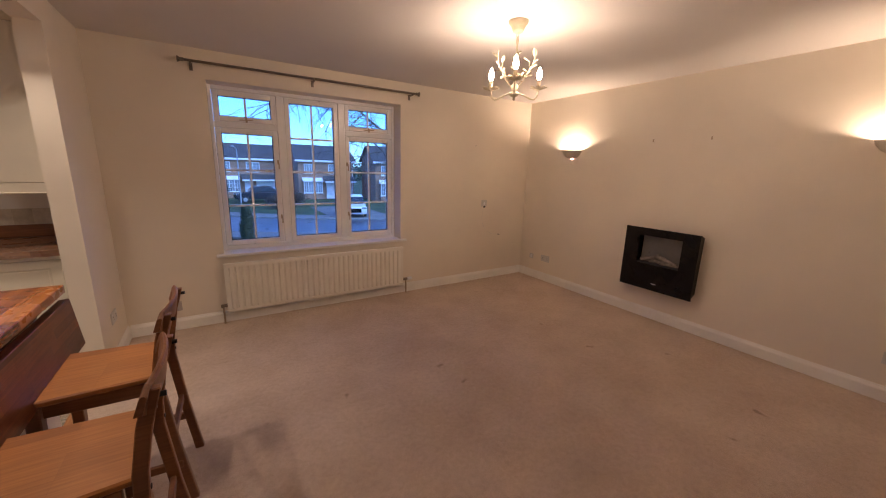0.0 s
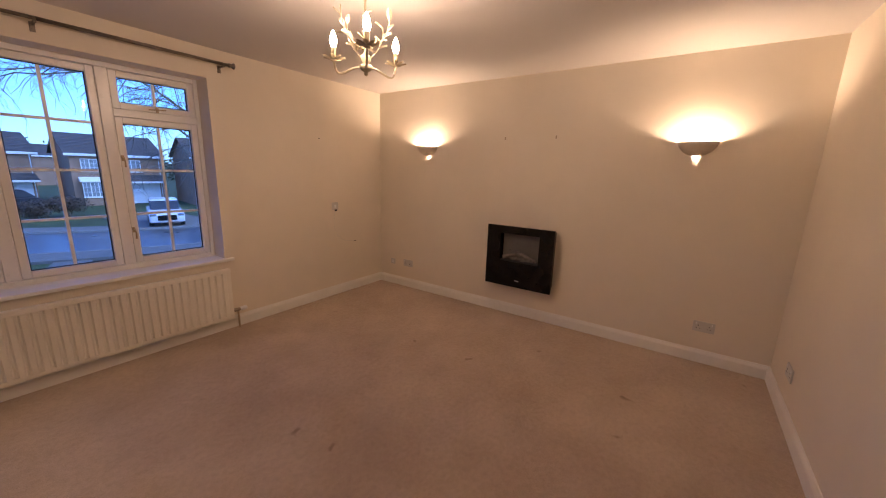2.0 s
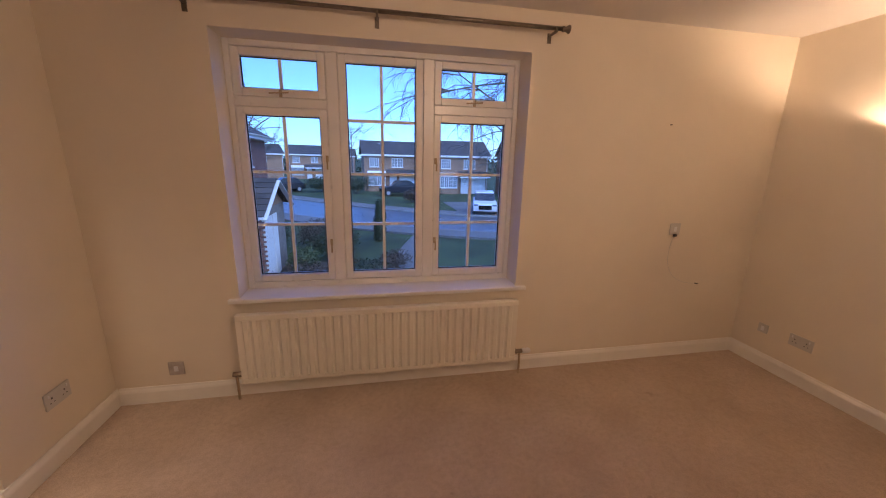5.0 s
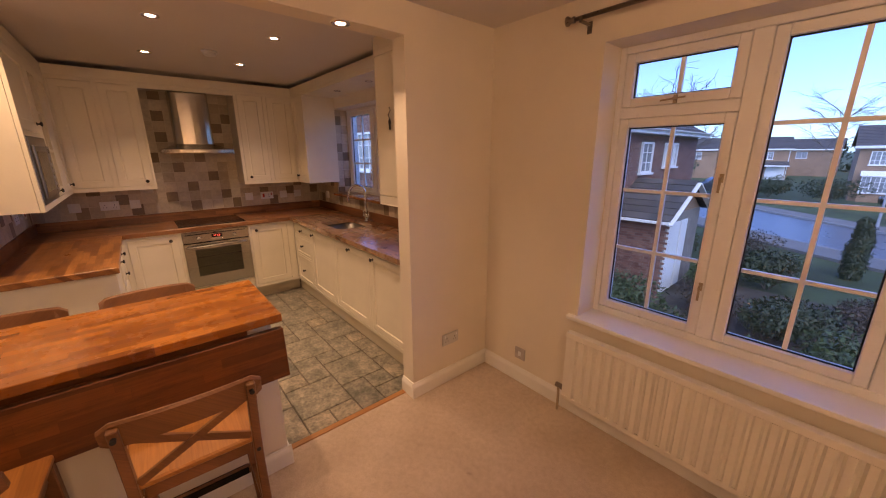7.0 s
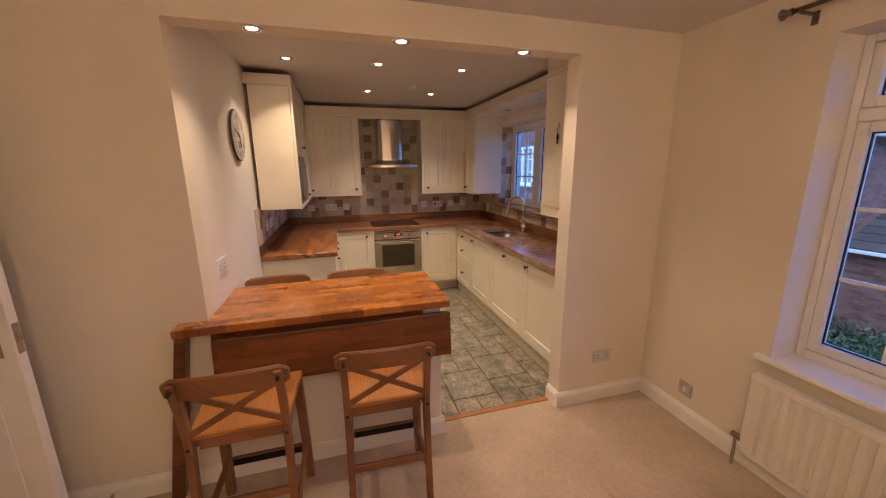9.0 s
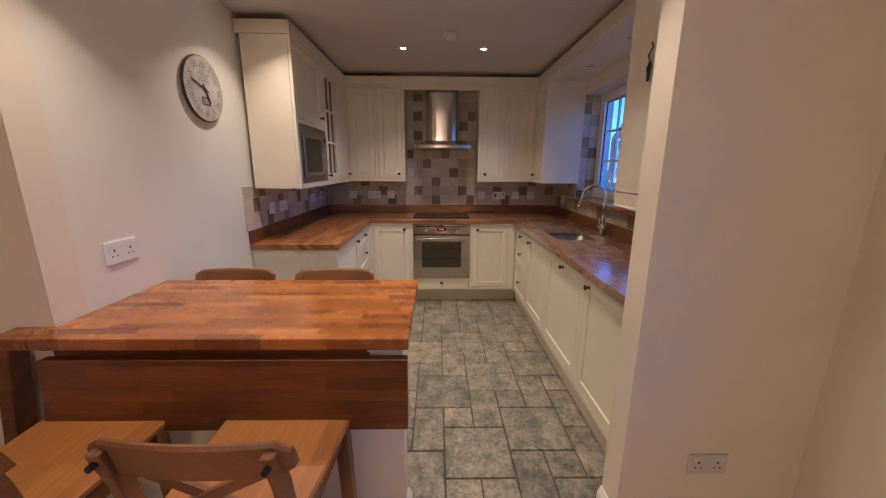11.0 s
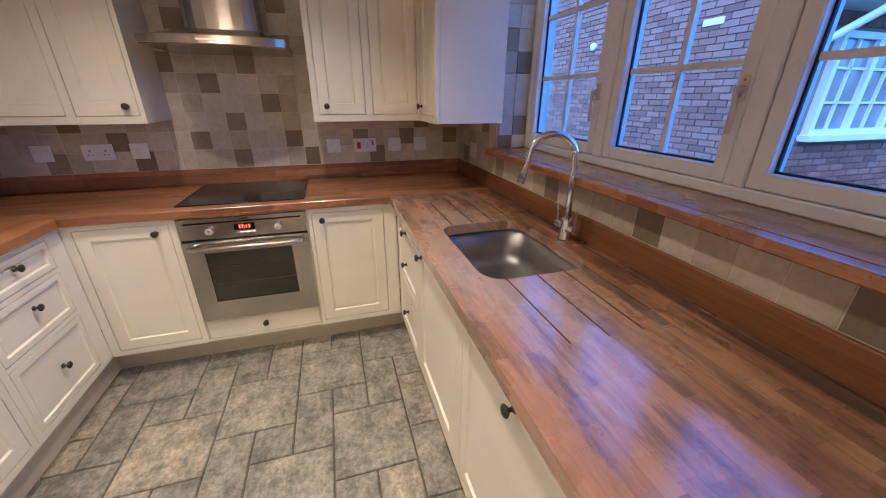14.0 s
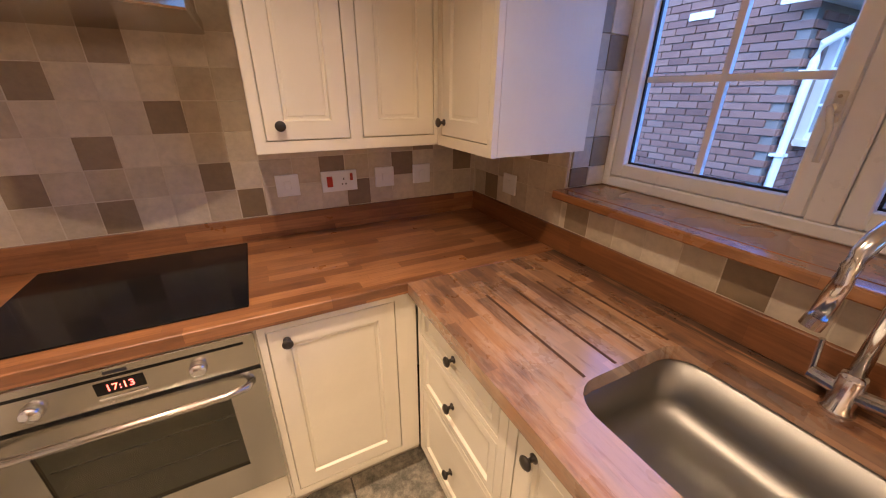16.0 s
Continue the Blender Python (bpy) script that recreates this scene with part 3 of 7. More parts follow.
def casement(win, x0, x1, z0, z1, cols, rows, y=0.185, sash=0.045):
    """A sash with its glass and glazing bars."""
    bm = bmesh.new()
    bar(bm, x0, x0 + sash, z0, z1, y, y + 0.06)
    bar(bm, x1 - sash, x1, z0, z1, y, y + 0.06)
    bar(bm, x0 + sash, x1 - sash, z0, z0 + sash, y, y + 0.06)
    bar(bm, x0 + sash, x1 - sash, z1 - sash, z1, y, y + 0.06)
    s = part("sash", bm, M_UPVC, win)
    gx0, gx1, gz0, gz1 = x0 + sash, x1 - sash, z0 + sash, z1 - sash
    gl = part("pane", box(gx0, gx1, y + 0.032, y + 0.036, gz0, gz1), M_GLASS, s, "clear double-glazed pane")
    one_sided(gl)
    gl.visible_shadow = False
    part("gasket", boxes((gx0, gx0 + 0.006, y + 0.024, y + 0.032, gz0, gz1), (gx1 - 0.006, gx1, y + 0.024, y + 0.032, gz0, gz1),
                         (gx0, gx1, y + 0.024, y + 0.032, gz0, gz0 + 0.006), (gx0, gx1, y + 0.024, y + 0.032, gz1 - 0.006, gz1)), M_DARK, s, "black rubber gasket")
    gb = bmesh.new()
    for i in range(1, cols):
        c = gx0 + (gx1 - gx0) * i / cols
        add_box(gb, c - 0.009, c + 0.009, y + 0.026, y + 0.044, gz0, gz1)
    for j in range(1, rows):
        c = gz0 + (gz1 - gz0) * j / rows
        add_box(gb, gx0, gx1, y + 0.0255, y + 0.0445, c - 0.009, c + 0.009)
    part("glazing_bar", gb, M_UPVC, s)
    return s


def peg_handle(win, x, y, z, upright=True, mat=None):
    mat = mat or M_IRONMONGERY
    h = part("handle", boxes((x - 0.008, x + 0.008, y - 0.01, y, z - 0.02, z + 0.02), (x - 0.005, x + 0.005, y - 0.034, y - 0.01, z - 0.005, z + 0.006)), mat, win, "metal casement fastener")
    if upright:
        part("lever", tube([(x, y - 0.032, z), (x + 0.003, y - 0.038, z - 0.025), (x + 0.002, y - 0.034, z - 0.065)], 0.0055, 8), mat, h)
    else:
        part("lever", tube([(x - 0.06, y - 0.026, z - 0.004), (x, y - 0.034, z), (x + 0.05, y - 0.028, z + 0.004)], 0.0045, 8), M_IRONMONGERY, h)


def stay_handle(win, x, y, z):
    """A cream cranked window handle on its plate, lever hanging down."""
    h = part("handle", boxes((x - 0.011, x + 0.011, y - 0.007, y, z - 0.03, z + 0.035), bevel=0.003), M_STAY, win, "cream enamelled window handle")
    for dz in (-0.016, 0.024):
        part("screw", rod((x, y - 0.007, z + dz), (x, y - 0.0085, z + dz), 0.004, seg=8), M_IRONMONGERY, h)
    part("pivot", rod((x, y - 0.007, z), (x, y - 0.03, z), 0.0105, 0.009, 12), M_STAY, h)
    part("lever", tube([(x - 0.004, y - 0.026, z + 0.004), (x + 0.004, y - 0.034, z - 0.014), (x + 0.012, y - 0.036, z - 0.04), (x + 0.012, y - 0.036, z - 0.112)], 0.0068, 8), M_STAY, h, "", True)


def living_window():
    w = thing("window_living", None, "white three-light window with glazing bars over the street", "window", kind="structure")
    x0, x1, z0, z1 = WIN_L
    y = 0.18
    for q in ((x0, x0 + 0.032, z0, z1), (x1 - 0.032, x1, z0, z1), (1.305, 1.375, z0 + 0.05, z1 - 0.035), (1.9, 1.97, z0 + 0.05, z1 - 0.035)):
        part("frame_bar", box(q[0], q[1], y, y + 0.07, q[2], q[3], 0.004), M_UPVC, w)
    for q in ((x0 + 0.032, x1 - 0.032, z0, z0 + 0.05), (x0 + 0.032, x1 - 0.032, z1 - 0.035, z1), (x0 + 0.032, 1.305, 1.795, 1.85), (1.97, x1 - 0.032, 1.795, 1.85)):
        part("frame_bar", box(q[0], q[1], y, y + 0.07, q[2], q[3], 0.004), M_UPVC, w)
    zt = z1 - 0.038
    for a, b, hx, side in ((x0 + 0.034, 1.303, 1.29, 1), (1.972, x1 - 0.034, 1.985, -1)):
        casement(w, a, b, z0 + 0.053, 1.793, 2, 3)
        casement(w, a, b, 1.852, zt, 2, 1)
        peg_handle(w, hx, 0.185, 1.50)
        peg_handle(w, hx, 0.185, 0.96)
        peg_handle(w, (a + b) / 2, 0.185, 1.872, False)
    casement(w, 1.377, 1.898, z0 + 0.053, zt, 2, 4)
    part("window_sill", box(x0 - 0.06, x1 + 0.07, -0.03, 0.18, 0.632, 0.658, 0.006, 2), M_TRIM, w, "white gloss sill board")


def kitchen_window():
    w = thing("window_kitchen", None, "white three-light kitchen window facing a brick house", "window", kind="structure")
    x0, x1, z0, z1 = WIN_K
    z0 = 1.1503
    y = 0.17
    for q in ((x0, x0 + 0.03, z0, z1), (x1 - 0.03, x1, z0, z1), (-1.93, -1.875, z0 + 0.035, z1 - 0.03), (-1.35, -1.295, z0 + 0.035, z1 - 0.03)):
        part("frame_bar", box(q[0], q[1], y, y + 0.07, q[2], q[3], 0.004), M_UPVC, w)
    for q in ((x0 + 0.03, x1 - 0.03, z0, z0 + 0.035), (x0 + 0.03, x1 - 0.03, z1 - 0.03, z1)):
        part("frame_bar", box(q[0], q[1], y, y + 0.07, q[2], q[3], 0.004), M_UPVC, w)
    for a, b, hx in ((x0 + 0.032, -1.932, -1.95), (-1.873, -1.352, -1.37), (-1.293, x1 - 0.032, -0.78)):
        casement(w, a, b, z0 + 0.038, z1 - 0.032, 2, 3, 0.175)
        stay_handle(w, hx, 0.175, 1.435)
    part("window_sill", box(x0 + 0.002, x1 - 0.002, -0.02, 0.24, 1.121, 1.15, 0.003), M_SILL, w, "oiled hardwood sill board")
    part("sill_nosing", box(x0 + 0.0, -0.58, -0.07, -0.021, 1.121, 1.15, 0.004), M_SILL, w)


living_window()
kitchen_window()

# the room door, standing open
def room_door():
    d = thing("door_1", pose(0.14, LY + 0.012, 0.008, 0, 0, 82), "white panelled door standing open against the wall", "door", kind="structure")
    bm = box(0, 0.76, 0, 0.038, 0, 1.98, 0.002)
    part("leaf", bm, M_TRIM, d)
    for xx in (0.12, 0.44):
        for za, zb in ((0.22, 0.85), (1.0, 1.8)):
            part("panel", box(xx, xx + 0.22, -0.006, -0.0005, za, zb, 0.004), M_TRIM, d)
    hd = part("latch_plate", box(0.7602, 0.763, 0.008, 0.03, 0.93, 1.05), M_IRONMONGERY, d, "worn metal latch plate")
    part("latch", box(0.763, 0.773, 0.012, 0.026, 0.98, 1.0, 0.002), M_IRONMONGERY, hd)
    hp = part("handle_plate", box(0.68, 0.72, -0.006, -0.0005, 0.92, 1.07, 0.003), M_IRONMONGERY, d, "dark metal handle plate")
    part("handle", tube([(0.7, -0.007, 1.0), (0.7, -0.045, 1.0), (0.68, -0.055, 1.0), (0.6, -0.055, 1.0)], 0.009), M_IRONMONGERY, hp)


room_door()


# ---- kitchen base units ----
BZ, BH = 0.15, 0.72
GB = "kitchen base units"


def base(name, x, y, turn, w, fronts, label, depth=0.56, top=None):
    return cabinet(name, pose(x, y, BZ, 0, 0, turn), w, BH, depth, fronts, label, "cabinet", GB, top)


# window run, facing -y
DRAW = [(0.565, 0.695, 0.63), (0.345, 0.545, 0.455), (0.03, 0.325, 0.165)]
base("drawer_unit", -2.53, -0.585, FACE_S, 0.50, [("drawer", 0.03, 0.47, a, b, 0.25, k) for a, b, k in DRAW], "cream three-drawer unit with dark knobs under the sink worktop")
base("sink_cabinet", -2.028, -0.585, FACE_S, 0.578, [("door", 0.03, 0.55, 0.03, 0.695, 0.085, 0.64)], "cream framed cupboard below the sink", top=0.45)
base("dishwasher_cabinet", -1.448, -0.585, FACE_S, 0.675, [("door", 0.025, 0.65, 0.03, 0.695, 0.35, 0.655)], "cream appliance door with a central knob")
base("cupboard", -0.771, -0.585, FACE_S, 0.648, [("door", 0.03, 0.62, 0.03, 0.695, 0.085, 0.655)], "cream framed cupboard beside the partition")
# oven run, facing +x
base("corner_cupboard", -2.54, -2.1095, FACE_E, 0.4475, [("door", 0.0395, 0.4195, 0.03, 0.695, 0.3615, 0.655)], "cream framed cupboard beside the oven")
base("corner_cupboard", -2.54, -1.06, FACE_E, 0.472, [("door", 0.02, 0.40, 0.03, 0.695, 0.072, 0.655)], "cream framed cupboard beside the oven")
base("oven_housing", -2.545, -1.66, FACE_E, 0.598, [("slab", 0.004, 0.594, 0.014, 0.132, 0.30, 0.078)], "cream drawer unit below the oven", top=0.13)
# left run, facing +y
base("drawer_unit", -2.0, -2.11, FACE_N, 0.538, [("drawer", 0.03, 0.45, a, b, 0.25, k + 0.02) for a, b, k in DRAW], "cream three-drawer unit at the peninsula end")
base("cupboard", -1.335, -2.11, FACE_N, 0.663, [("door", 0.03, 0.635, 0.03, 0.695, 0.585, 0.655)], "cream framed cupboard on the peninsula")
tagged(part("end_panel", box(-1.333, -1.313, -2.11, KY + 0.002, 0.0, 0.869, 0.002), M_CREAM), "cream end panel closing the peninsula units", "panel")


def plinth(label, rows):
    tagged(part("plinth", boxes(*rows, bevel=0.001), M_PLINTH), label, "plinth")


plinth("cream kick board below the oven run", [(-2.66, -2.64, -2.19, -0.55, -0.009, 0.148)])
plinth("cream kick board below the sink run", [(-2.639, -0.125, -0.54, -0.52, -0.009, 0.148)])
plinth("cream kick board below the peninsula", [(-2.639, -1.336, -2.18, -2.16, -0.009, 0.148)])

# worktops
WZ0, WZ1 = 0.872, 0.912


def worktop_sink_run():
    """The sink side, with a rounded cut-out."""
    x0, x1, y0, y1 = -2.519, -0.122, -0.622, -0.001
    bm = bmesh.new()
    cx, cy, hx, hy, r = -1.71, -0.315, 0.255, 0.185, 0.075
    hole = []
    for qx, qy, a0 in ((1, 1, 0), (-1, 1, 90), (-1, -1, 180), (1, -1, 270)):
        for i in range(7):
            a = radians(a0 + 15 * i)
            hole.append((cx + qx * (hx - r) + r * math.cos(a), cy + qy * (hy - r) + r * math.sin(a)))
    corners = [(x1, y1), (x0, y1), (x0, y0), (x1, y0)]
    for z in (WZ0, WZ1):
        iv = [bm.verts.new((*p, z)) for p in hole]
        ov = [bm.verts.new((*p, z)) for p in corners]
        for k in range(4):
            for i in range(6):
                f = (ov[k], iv[7 * k + i], iv[7 * k + i + 1])
                bm.faces.new(f if z == WZ0 else f[::-1])
            f = (ov[k], iv[7 * k + 6], iv[(7 * k + 7) % 28], ov[(k + 1) % 4])
            bm.faces.new(f if z == WZ0 else f[::-1])
        if z == WZ0:
            lo_i, lo_o = iv, ov
    for i in range(28):
        bm.faces.new((lo_i[i], lo_i[(i + 1) % 28], iv[(i + 1) % 28], iv[i]))
    for i in range(4):
        bm.faces.new((lo_o[i], ov[i], ov[(i + 1) % 4], lo_o[(i + 1) % 4]))
    bmesh.ops.recalc_face_normals(bm, faces=bm.faces)
    w = tagged(part("worktop", bm, M_TOP_X), "stained hardwood block worktop around the sink", "worktop")
    # thin raised strips: the grooves' shade and staining are put into their colour
    for y, xr in ((-0.438, -1.135), (-0.335, -1.135), (-0.24, -1.135), (-0.156, -1.2)):
        part("drainer_groove_shade", box(-1.476, xr, y - 0.0025, y + 0.0025, WZ1, WZ1 + 0.0006), M_GROOVE_SHADE, w)
    for y in (-0.44, -0.345, -0.25, -0.16):
        part("drainer_groove_shade", box(-2.35, -1.975, y - 0.004, y + 0.004, WZ1, WZ1 + 0.0006), M_GROOVE_SHADE, w)
    return w


# wood darkened for the shade and stain inside the drainer grooves
M_GROOVE_SHADE = grained("stained_groove_shade", (0.085, 0.038, 0.018), 0.3, 30, 90, 0.6)
worktop_sink_run()
tagged(part("worktop", box(KX + 0.001, -2.521, KY + 0.001, -0.001, WZ0, WZ1, 0.003), M_TOP_Y), "dark oiled hardwood block worktop behind the hob", "worktop")
M_TOP_P = staves("worktop_peninsula", (0.22, 0.08, 0.028), (0.46, 0.195, 0.07), "X", 0.28, 0.3)
tagged(part("worktop", box(-2.519, -1.29, KY + 0.001, -2.09, WZ0, WZ1, 0.003), M_TOP_P), "oiled hardwood block worktop on the peninsula", "worktop")
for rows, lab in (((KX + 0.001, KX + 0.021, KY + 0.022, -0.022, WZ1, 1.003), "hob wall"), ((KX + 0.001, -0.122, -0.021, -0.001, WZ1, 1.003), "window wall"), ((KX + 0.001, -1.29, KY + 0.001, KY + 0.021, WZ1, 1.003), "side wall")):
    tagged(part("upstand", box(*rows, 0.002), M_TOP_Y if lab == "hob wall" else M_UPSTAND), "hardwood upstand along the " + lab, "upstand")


# ---- appliances ----
M_CAVITY = grained("oven_enamel", (0.075, 0.078, 0.065), 0.25, 5, 60, 0.3, relief=0.0)


def oven():
    o = thing("oven", pose(-2.536, -1.66, 0.285, 0, 0, FACE_E), "stainless steel built-in oven with a lit red clock", "oven")
    w, h = 0.596, 0.59
    part("body", box(0.01, w - 0.01, 0.021, 0.05, 0.01, h - 0.01), M_CAVITY, o)
    part("control_panel", box(0.002, w - 0.002, -0.004, 0.02, 0.468, h - 0.012, 0.003), M_STEEL_H, o)
    # black strip set in the joint above the door, painting the shade there
    part("door_gap_shade", box(0.004, w - 0.004, 0.0, 0.0208, 0.4585, 0.4675), M_BLACK, o)
    part("vent_slot", box(0.03, w - 0.03, -0.0048, -0.004, 0.548, 0.556), M_BLACK, o)
    dr = part("door", shift(face_frame(w - 0.004, 0.455, [(0.09, w - 0.094, 0.112, 0.392)], 0.026), 0.002, -0.006, 0.003), M_STEEL_H, o)
    one_sided(part("oven_window", box(0.092, w - 0.092, -0.003, 0.001, 0.115, 0.395), M_OVENGLASS, dr, "dark oven glass with racks behind"))
    for z in (0.21, 0.31):
        rk = bmesh.new()
        add_rod(rk, (0.1, 0.012, z), (w - 0.1, 0.012, z), 0.0042, seg=6)
        add_rod(rk, (0.1, 0.017, z - 0.012), (w - 0.1, 0.017, z - 0.012), 0.0016, seg=6)
        part("rack", rk, M_CHROME, o)
    part("handle", tube([(0.03, -0.006, 0.425), (0.045, -0.035, 0.428), (0.09, -0.048, 0.43), (w / 2, -0.05, 0.432), (w - 0.09, -0.048, 0.43), (w - 0.045, -0.035, 0.428), (w - 0.03, -0.006, 0.425)], 0.0105, 12), M_STEEL, dr, "brushed steel bar handle", True)
    dp = part("display", box(0.25, 0.345, -0.0055, -0.004, 0.505, 0.54), M_BLACK, o)
    writing("clock_digits", "17:13", 0.026, pose(0.2975, -0.0062, 0.522, 90, 0, 0), M_RED, dp)
    part("button_strip", box(0.25, 0.345, -0.007, -0.004, 0.488, 0.495, 0.001), M_CHROME, o)
    part("badge", box(0.275, 0.32, -0.0052, -0.004, 0.56, 0.568), M_INK, o)
    for x in (0.14, 0.455):
        part("knob", lathe([(0, 0), (0.021, 0), (0.019, 0.018), (0.016, 0.021), (0, 0.021)], pose(x, -0.004, 0.512, 90, 0, 0), 20), M_CHROME, o, "", True)


def hob():
    o = thing("hob", None, "black glass hob set in the worktop", "hob")
    part("glass_top", box(-3.09, -2.585, -1.665, -1.065, WZ1, WZ1 + 0.005, 0.002), M_HOB, o)


def hood():
    o = thing("cooker_hood", None, "brushed steel chimney cooker hood with a curved canopy", "cooker hood")
    yc = -1.36
    out = [(KX + 0.002, yc - 0.305), (KX + 0.002, yc + 0.305)]
    n = 14
    front = []
    for i in range(n + 1):
        t = -1 + 2 * i / n
        front.append((-2.70 + 0.06 * (1 - t * t), yc - 0.305 * t))
    part("canopy", extrude_outline(out + front, 'z', 1.625, 1.665, 0.004), M_STEEL_H, o)
    bm = bmesh.new()
    lo = [bm.verts.new((x, y, 1.666)) for x, y in [(-3.135, yc - 0.28), (-3.135, yc + 0.28), (-2.72, yc + 0.27), (-2.69, yc), (-2.72, yc - 0.27)]]
    hi = [bm.verts.new((x, y, 1.72)) for x, y in [(-3.135, yc - 0.17), (-3.135, yc + 0.17), (-2.9, yc + 0.16), (-2.89, yc), (-2.9, yc - 0.16)]]
    bm.faces.new(hi)
    for i in range(5):
        bm.faces.new((lo[i], lo[(i + 1) % 5], hi[(i + 1) % 5], hi[i]))
    bmesh.ops.recalc_face_normals(bm, faces=bm.faces)
    part("shoulder", bm, M_STEEL_H, o)
    ch = [(KX + 0.002, yc - 0.165), (KX + 0.002, yc + 0.165), (-2.93, yc + 0.165)]
    for i in range(9):
        a = radians(80 - 20 * i)
        ch.append((-2.93 + 0.05 * math.cos(a), yc + 0.165 * math.sin(a) / math.sin(radians(80))))
    part("chimney", extrude_outline(ch, 'z', 1.7, 2.235), M_STEEL, o, "vertical brushed steel flue cover")
    part("switch_strip", box(-2.646, -2.638, yc - 0.06, yc + 0.06, 1.64, 1.65, 0.001), M_CHROME, o)


def microwave():
    o = thing("microwave", pose(-1.425, -2.351, 1.322, 0, 0, FACE_N) @ Matrix.Diagonal((1.1, 1, 1.05, 1)), "built-in stainless steel microwave in the wall unit", "microwave")
    w, h = 0.53, 0.385
    part("surround", box(0, w, -0.006, 0.0, 0, h, 0.003), M_STEEL_DARK, o)
    d = part("door", box(0.035, 0.395, -0.02, -0.0065, 0.035, h - 0.05, 0.004), M_STEEL_DARK, o)
    part("door_glass", box(0.065, 0.365, -0.0215, -0.0205, 0.07, h - 0.085), M_BLACK, d, "black microwave window")
    c = part("control_panel", box(0.4, 0.5, -0.02, -0.0065, 0.035, h - 0.05, 0.004), M_STEEL_DARK, o)
    part("display", box(0.425, 0.475, -0.0215, -0.0205, 0.29, 0.315), M_BLACK, c)
    for k in range(5):
        part("button", box(0.42, 0.48, -0.0225, -0.0205, 0.07 + 0.04 * k, 0.09 + 0.04 * k, 0.002), M_STEEL, c)


oven()
hob()
hood()


# ---- wall units ----
UZ, UH = 1.285, 0.975
GW = "kitchen wall units"


def wall_unit(name, x, y, turn, w, fronts, label, depth=0.32):
    return cabinet(name, pose(x, y, UZ, 0, 0, turn), w, UH, depth, fronts, label, "cabinet", GW)


D0, D1 = 0.035, 0.945
wall_unit("wall_cabinet", -2.818, -2.36, FACE_E, 0.605, [("door", 0.02, 0.29, D0, D1, None, 0), ("door", 0.325, 0.585, D0, D1, 0.54, 0.08)], "cream double wall cupboard beside the hood")
wall_unit("wall_cabinet", -2.818, -0.972, FACE_E, 0.60, [("door", 0.03, 0.285, D0, D1, 0.075, 0.08), ("door", 0.325, 0.585, D0, D1, None, 0)], "cream double wall cupboard beside the hood")
wall_unit("wall_cabinet", -2.816, -0.372, FACE_S, 0.348, [("door", 0.03, 0.325, D0, D1, 0.05, 0.08)], "cream single wall cupboard next to the window", 0.37)
wall_unit("wall_cabinet", -2.42, -2.351, FACE_N, 0.396, [("door", 0.05, 0.37, D0, D1, 0.33, 0.08)], "cream corner wall cupboard")
wall_unit("wall_cabinet", -2.01, -2.351, FACE_N, 0.408, [("glass", 0.02, 0.39, D0, D1, 0.06, 0.08)], "cream glazed wall cupboard with small dark panes")
wall_unit("wall_cabinet", -1.395, -2.351, FACE_N, 0.613, [("door", 0.03, 0.58, 0.47, D1, 0.53, 0.53)], "tall cream wall cupboard around the microwave")
microwave()
cabinet("boiler_cabinet", pose(-0.532, -0.58, 1.272, 0, 0, FACE_S), 0.409, UH + 0.013, 0.578, [("plain", 0.004, 0.405, 0.055, D1 + 0.013, None, 0)], "cream deep wall cupboard beside the partition", "cabinet", GW)

tagged(part("light_rail", box(-0.534, -0.123, -0.584, -0.572, 1.262, 1.2715, 0.003), M_CREAM), "cream bead below the deep cupboard", "trim")

# moulded cornice round the tops
CO = [(0.0, 2.262), (0.012, 2.262), (0.014, 2.285), (0.026, 2.30), (0.046, 2.318), (0.052, 2.33), (0.052, 2.342), (0.0, 2.342)]


def cornice(path, label, closed=False):
    """A moulding along a path in plan; it stands out to the right of the way."""
    bm = bmesh.new()
    pts = [Vector((*p, 0)) for p in path]
    rings = []
    for i, p in enumerate(pts):
        d0 = (p - pts[i - 1]).normalized() if i else (pts[1] - p).normalized()
        d1 = (pts[i + 1] - p).normalized() if i + 1 < len(pts) else d0
        n0, n1 = Vector((d0.y, -d0.x, 0)), Vector((d1.y, -d1.x, 0))
        n = (n0 + n1)
        n = n / (n.length_squared / 2) if n.length > 1e-6 else n0
        rings.append([bm.verts.new(p + n * u + Vector((0, 0, v))) for u, v in CO])
    k = len(CO)
    for a, b in zip(rings, rings[1:]):
        for j in range(k):
            bm.faces.new((a[j], b[j], b[(j + 1) % k], a[(j + 1) % k]))
    bm.faces.new(rings[0])
    bm.faces.new(rings[-1][::-1])
    bmesh.ops.recalc_face_normals(bm, faces=bm.faces)
    tagged(part("cornice", bm, M_CREAM), label, "cornice")


cornice([(-1.393, KY + 0.003), (-1.393, -2.351), (-2.816, -2.351), (-2.816, -0.374), (-0.535, -0.374)][::-1], "cream moulded cornice along the wall units")
cornice([(-0.124, -0.58), (-0.534, -0.58), (-0.534, -0.38)], "cream moulded cornice on the deep cupboard")
# bridging boards above the hood and the window
tagged(part("bridging_panel", box(-2.84, -2.82, -1.753, -0.974, 2.215, 2.261), M_CREAM), "cream board above the cooker hood", "panel")
pel = tagged(part("window_pelmet", boxes((-2.465, -0.535, -0.372, -0.002, 2.236, 2.2595)), M_CREAM), "cream board above the kitchen window with two unlit spots", "pelmet")
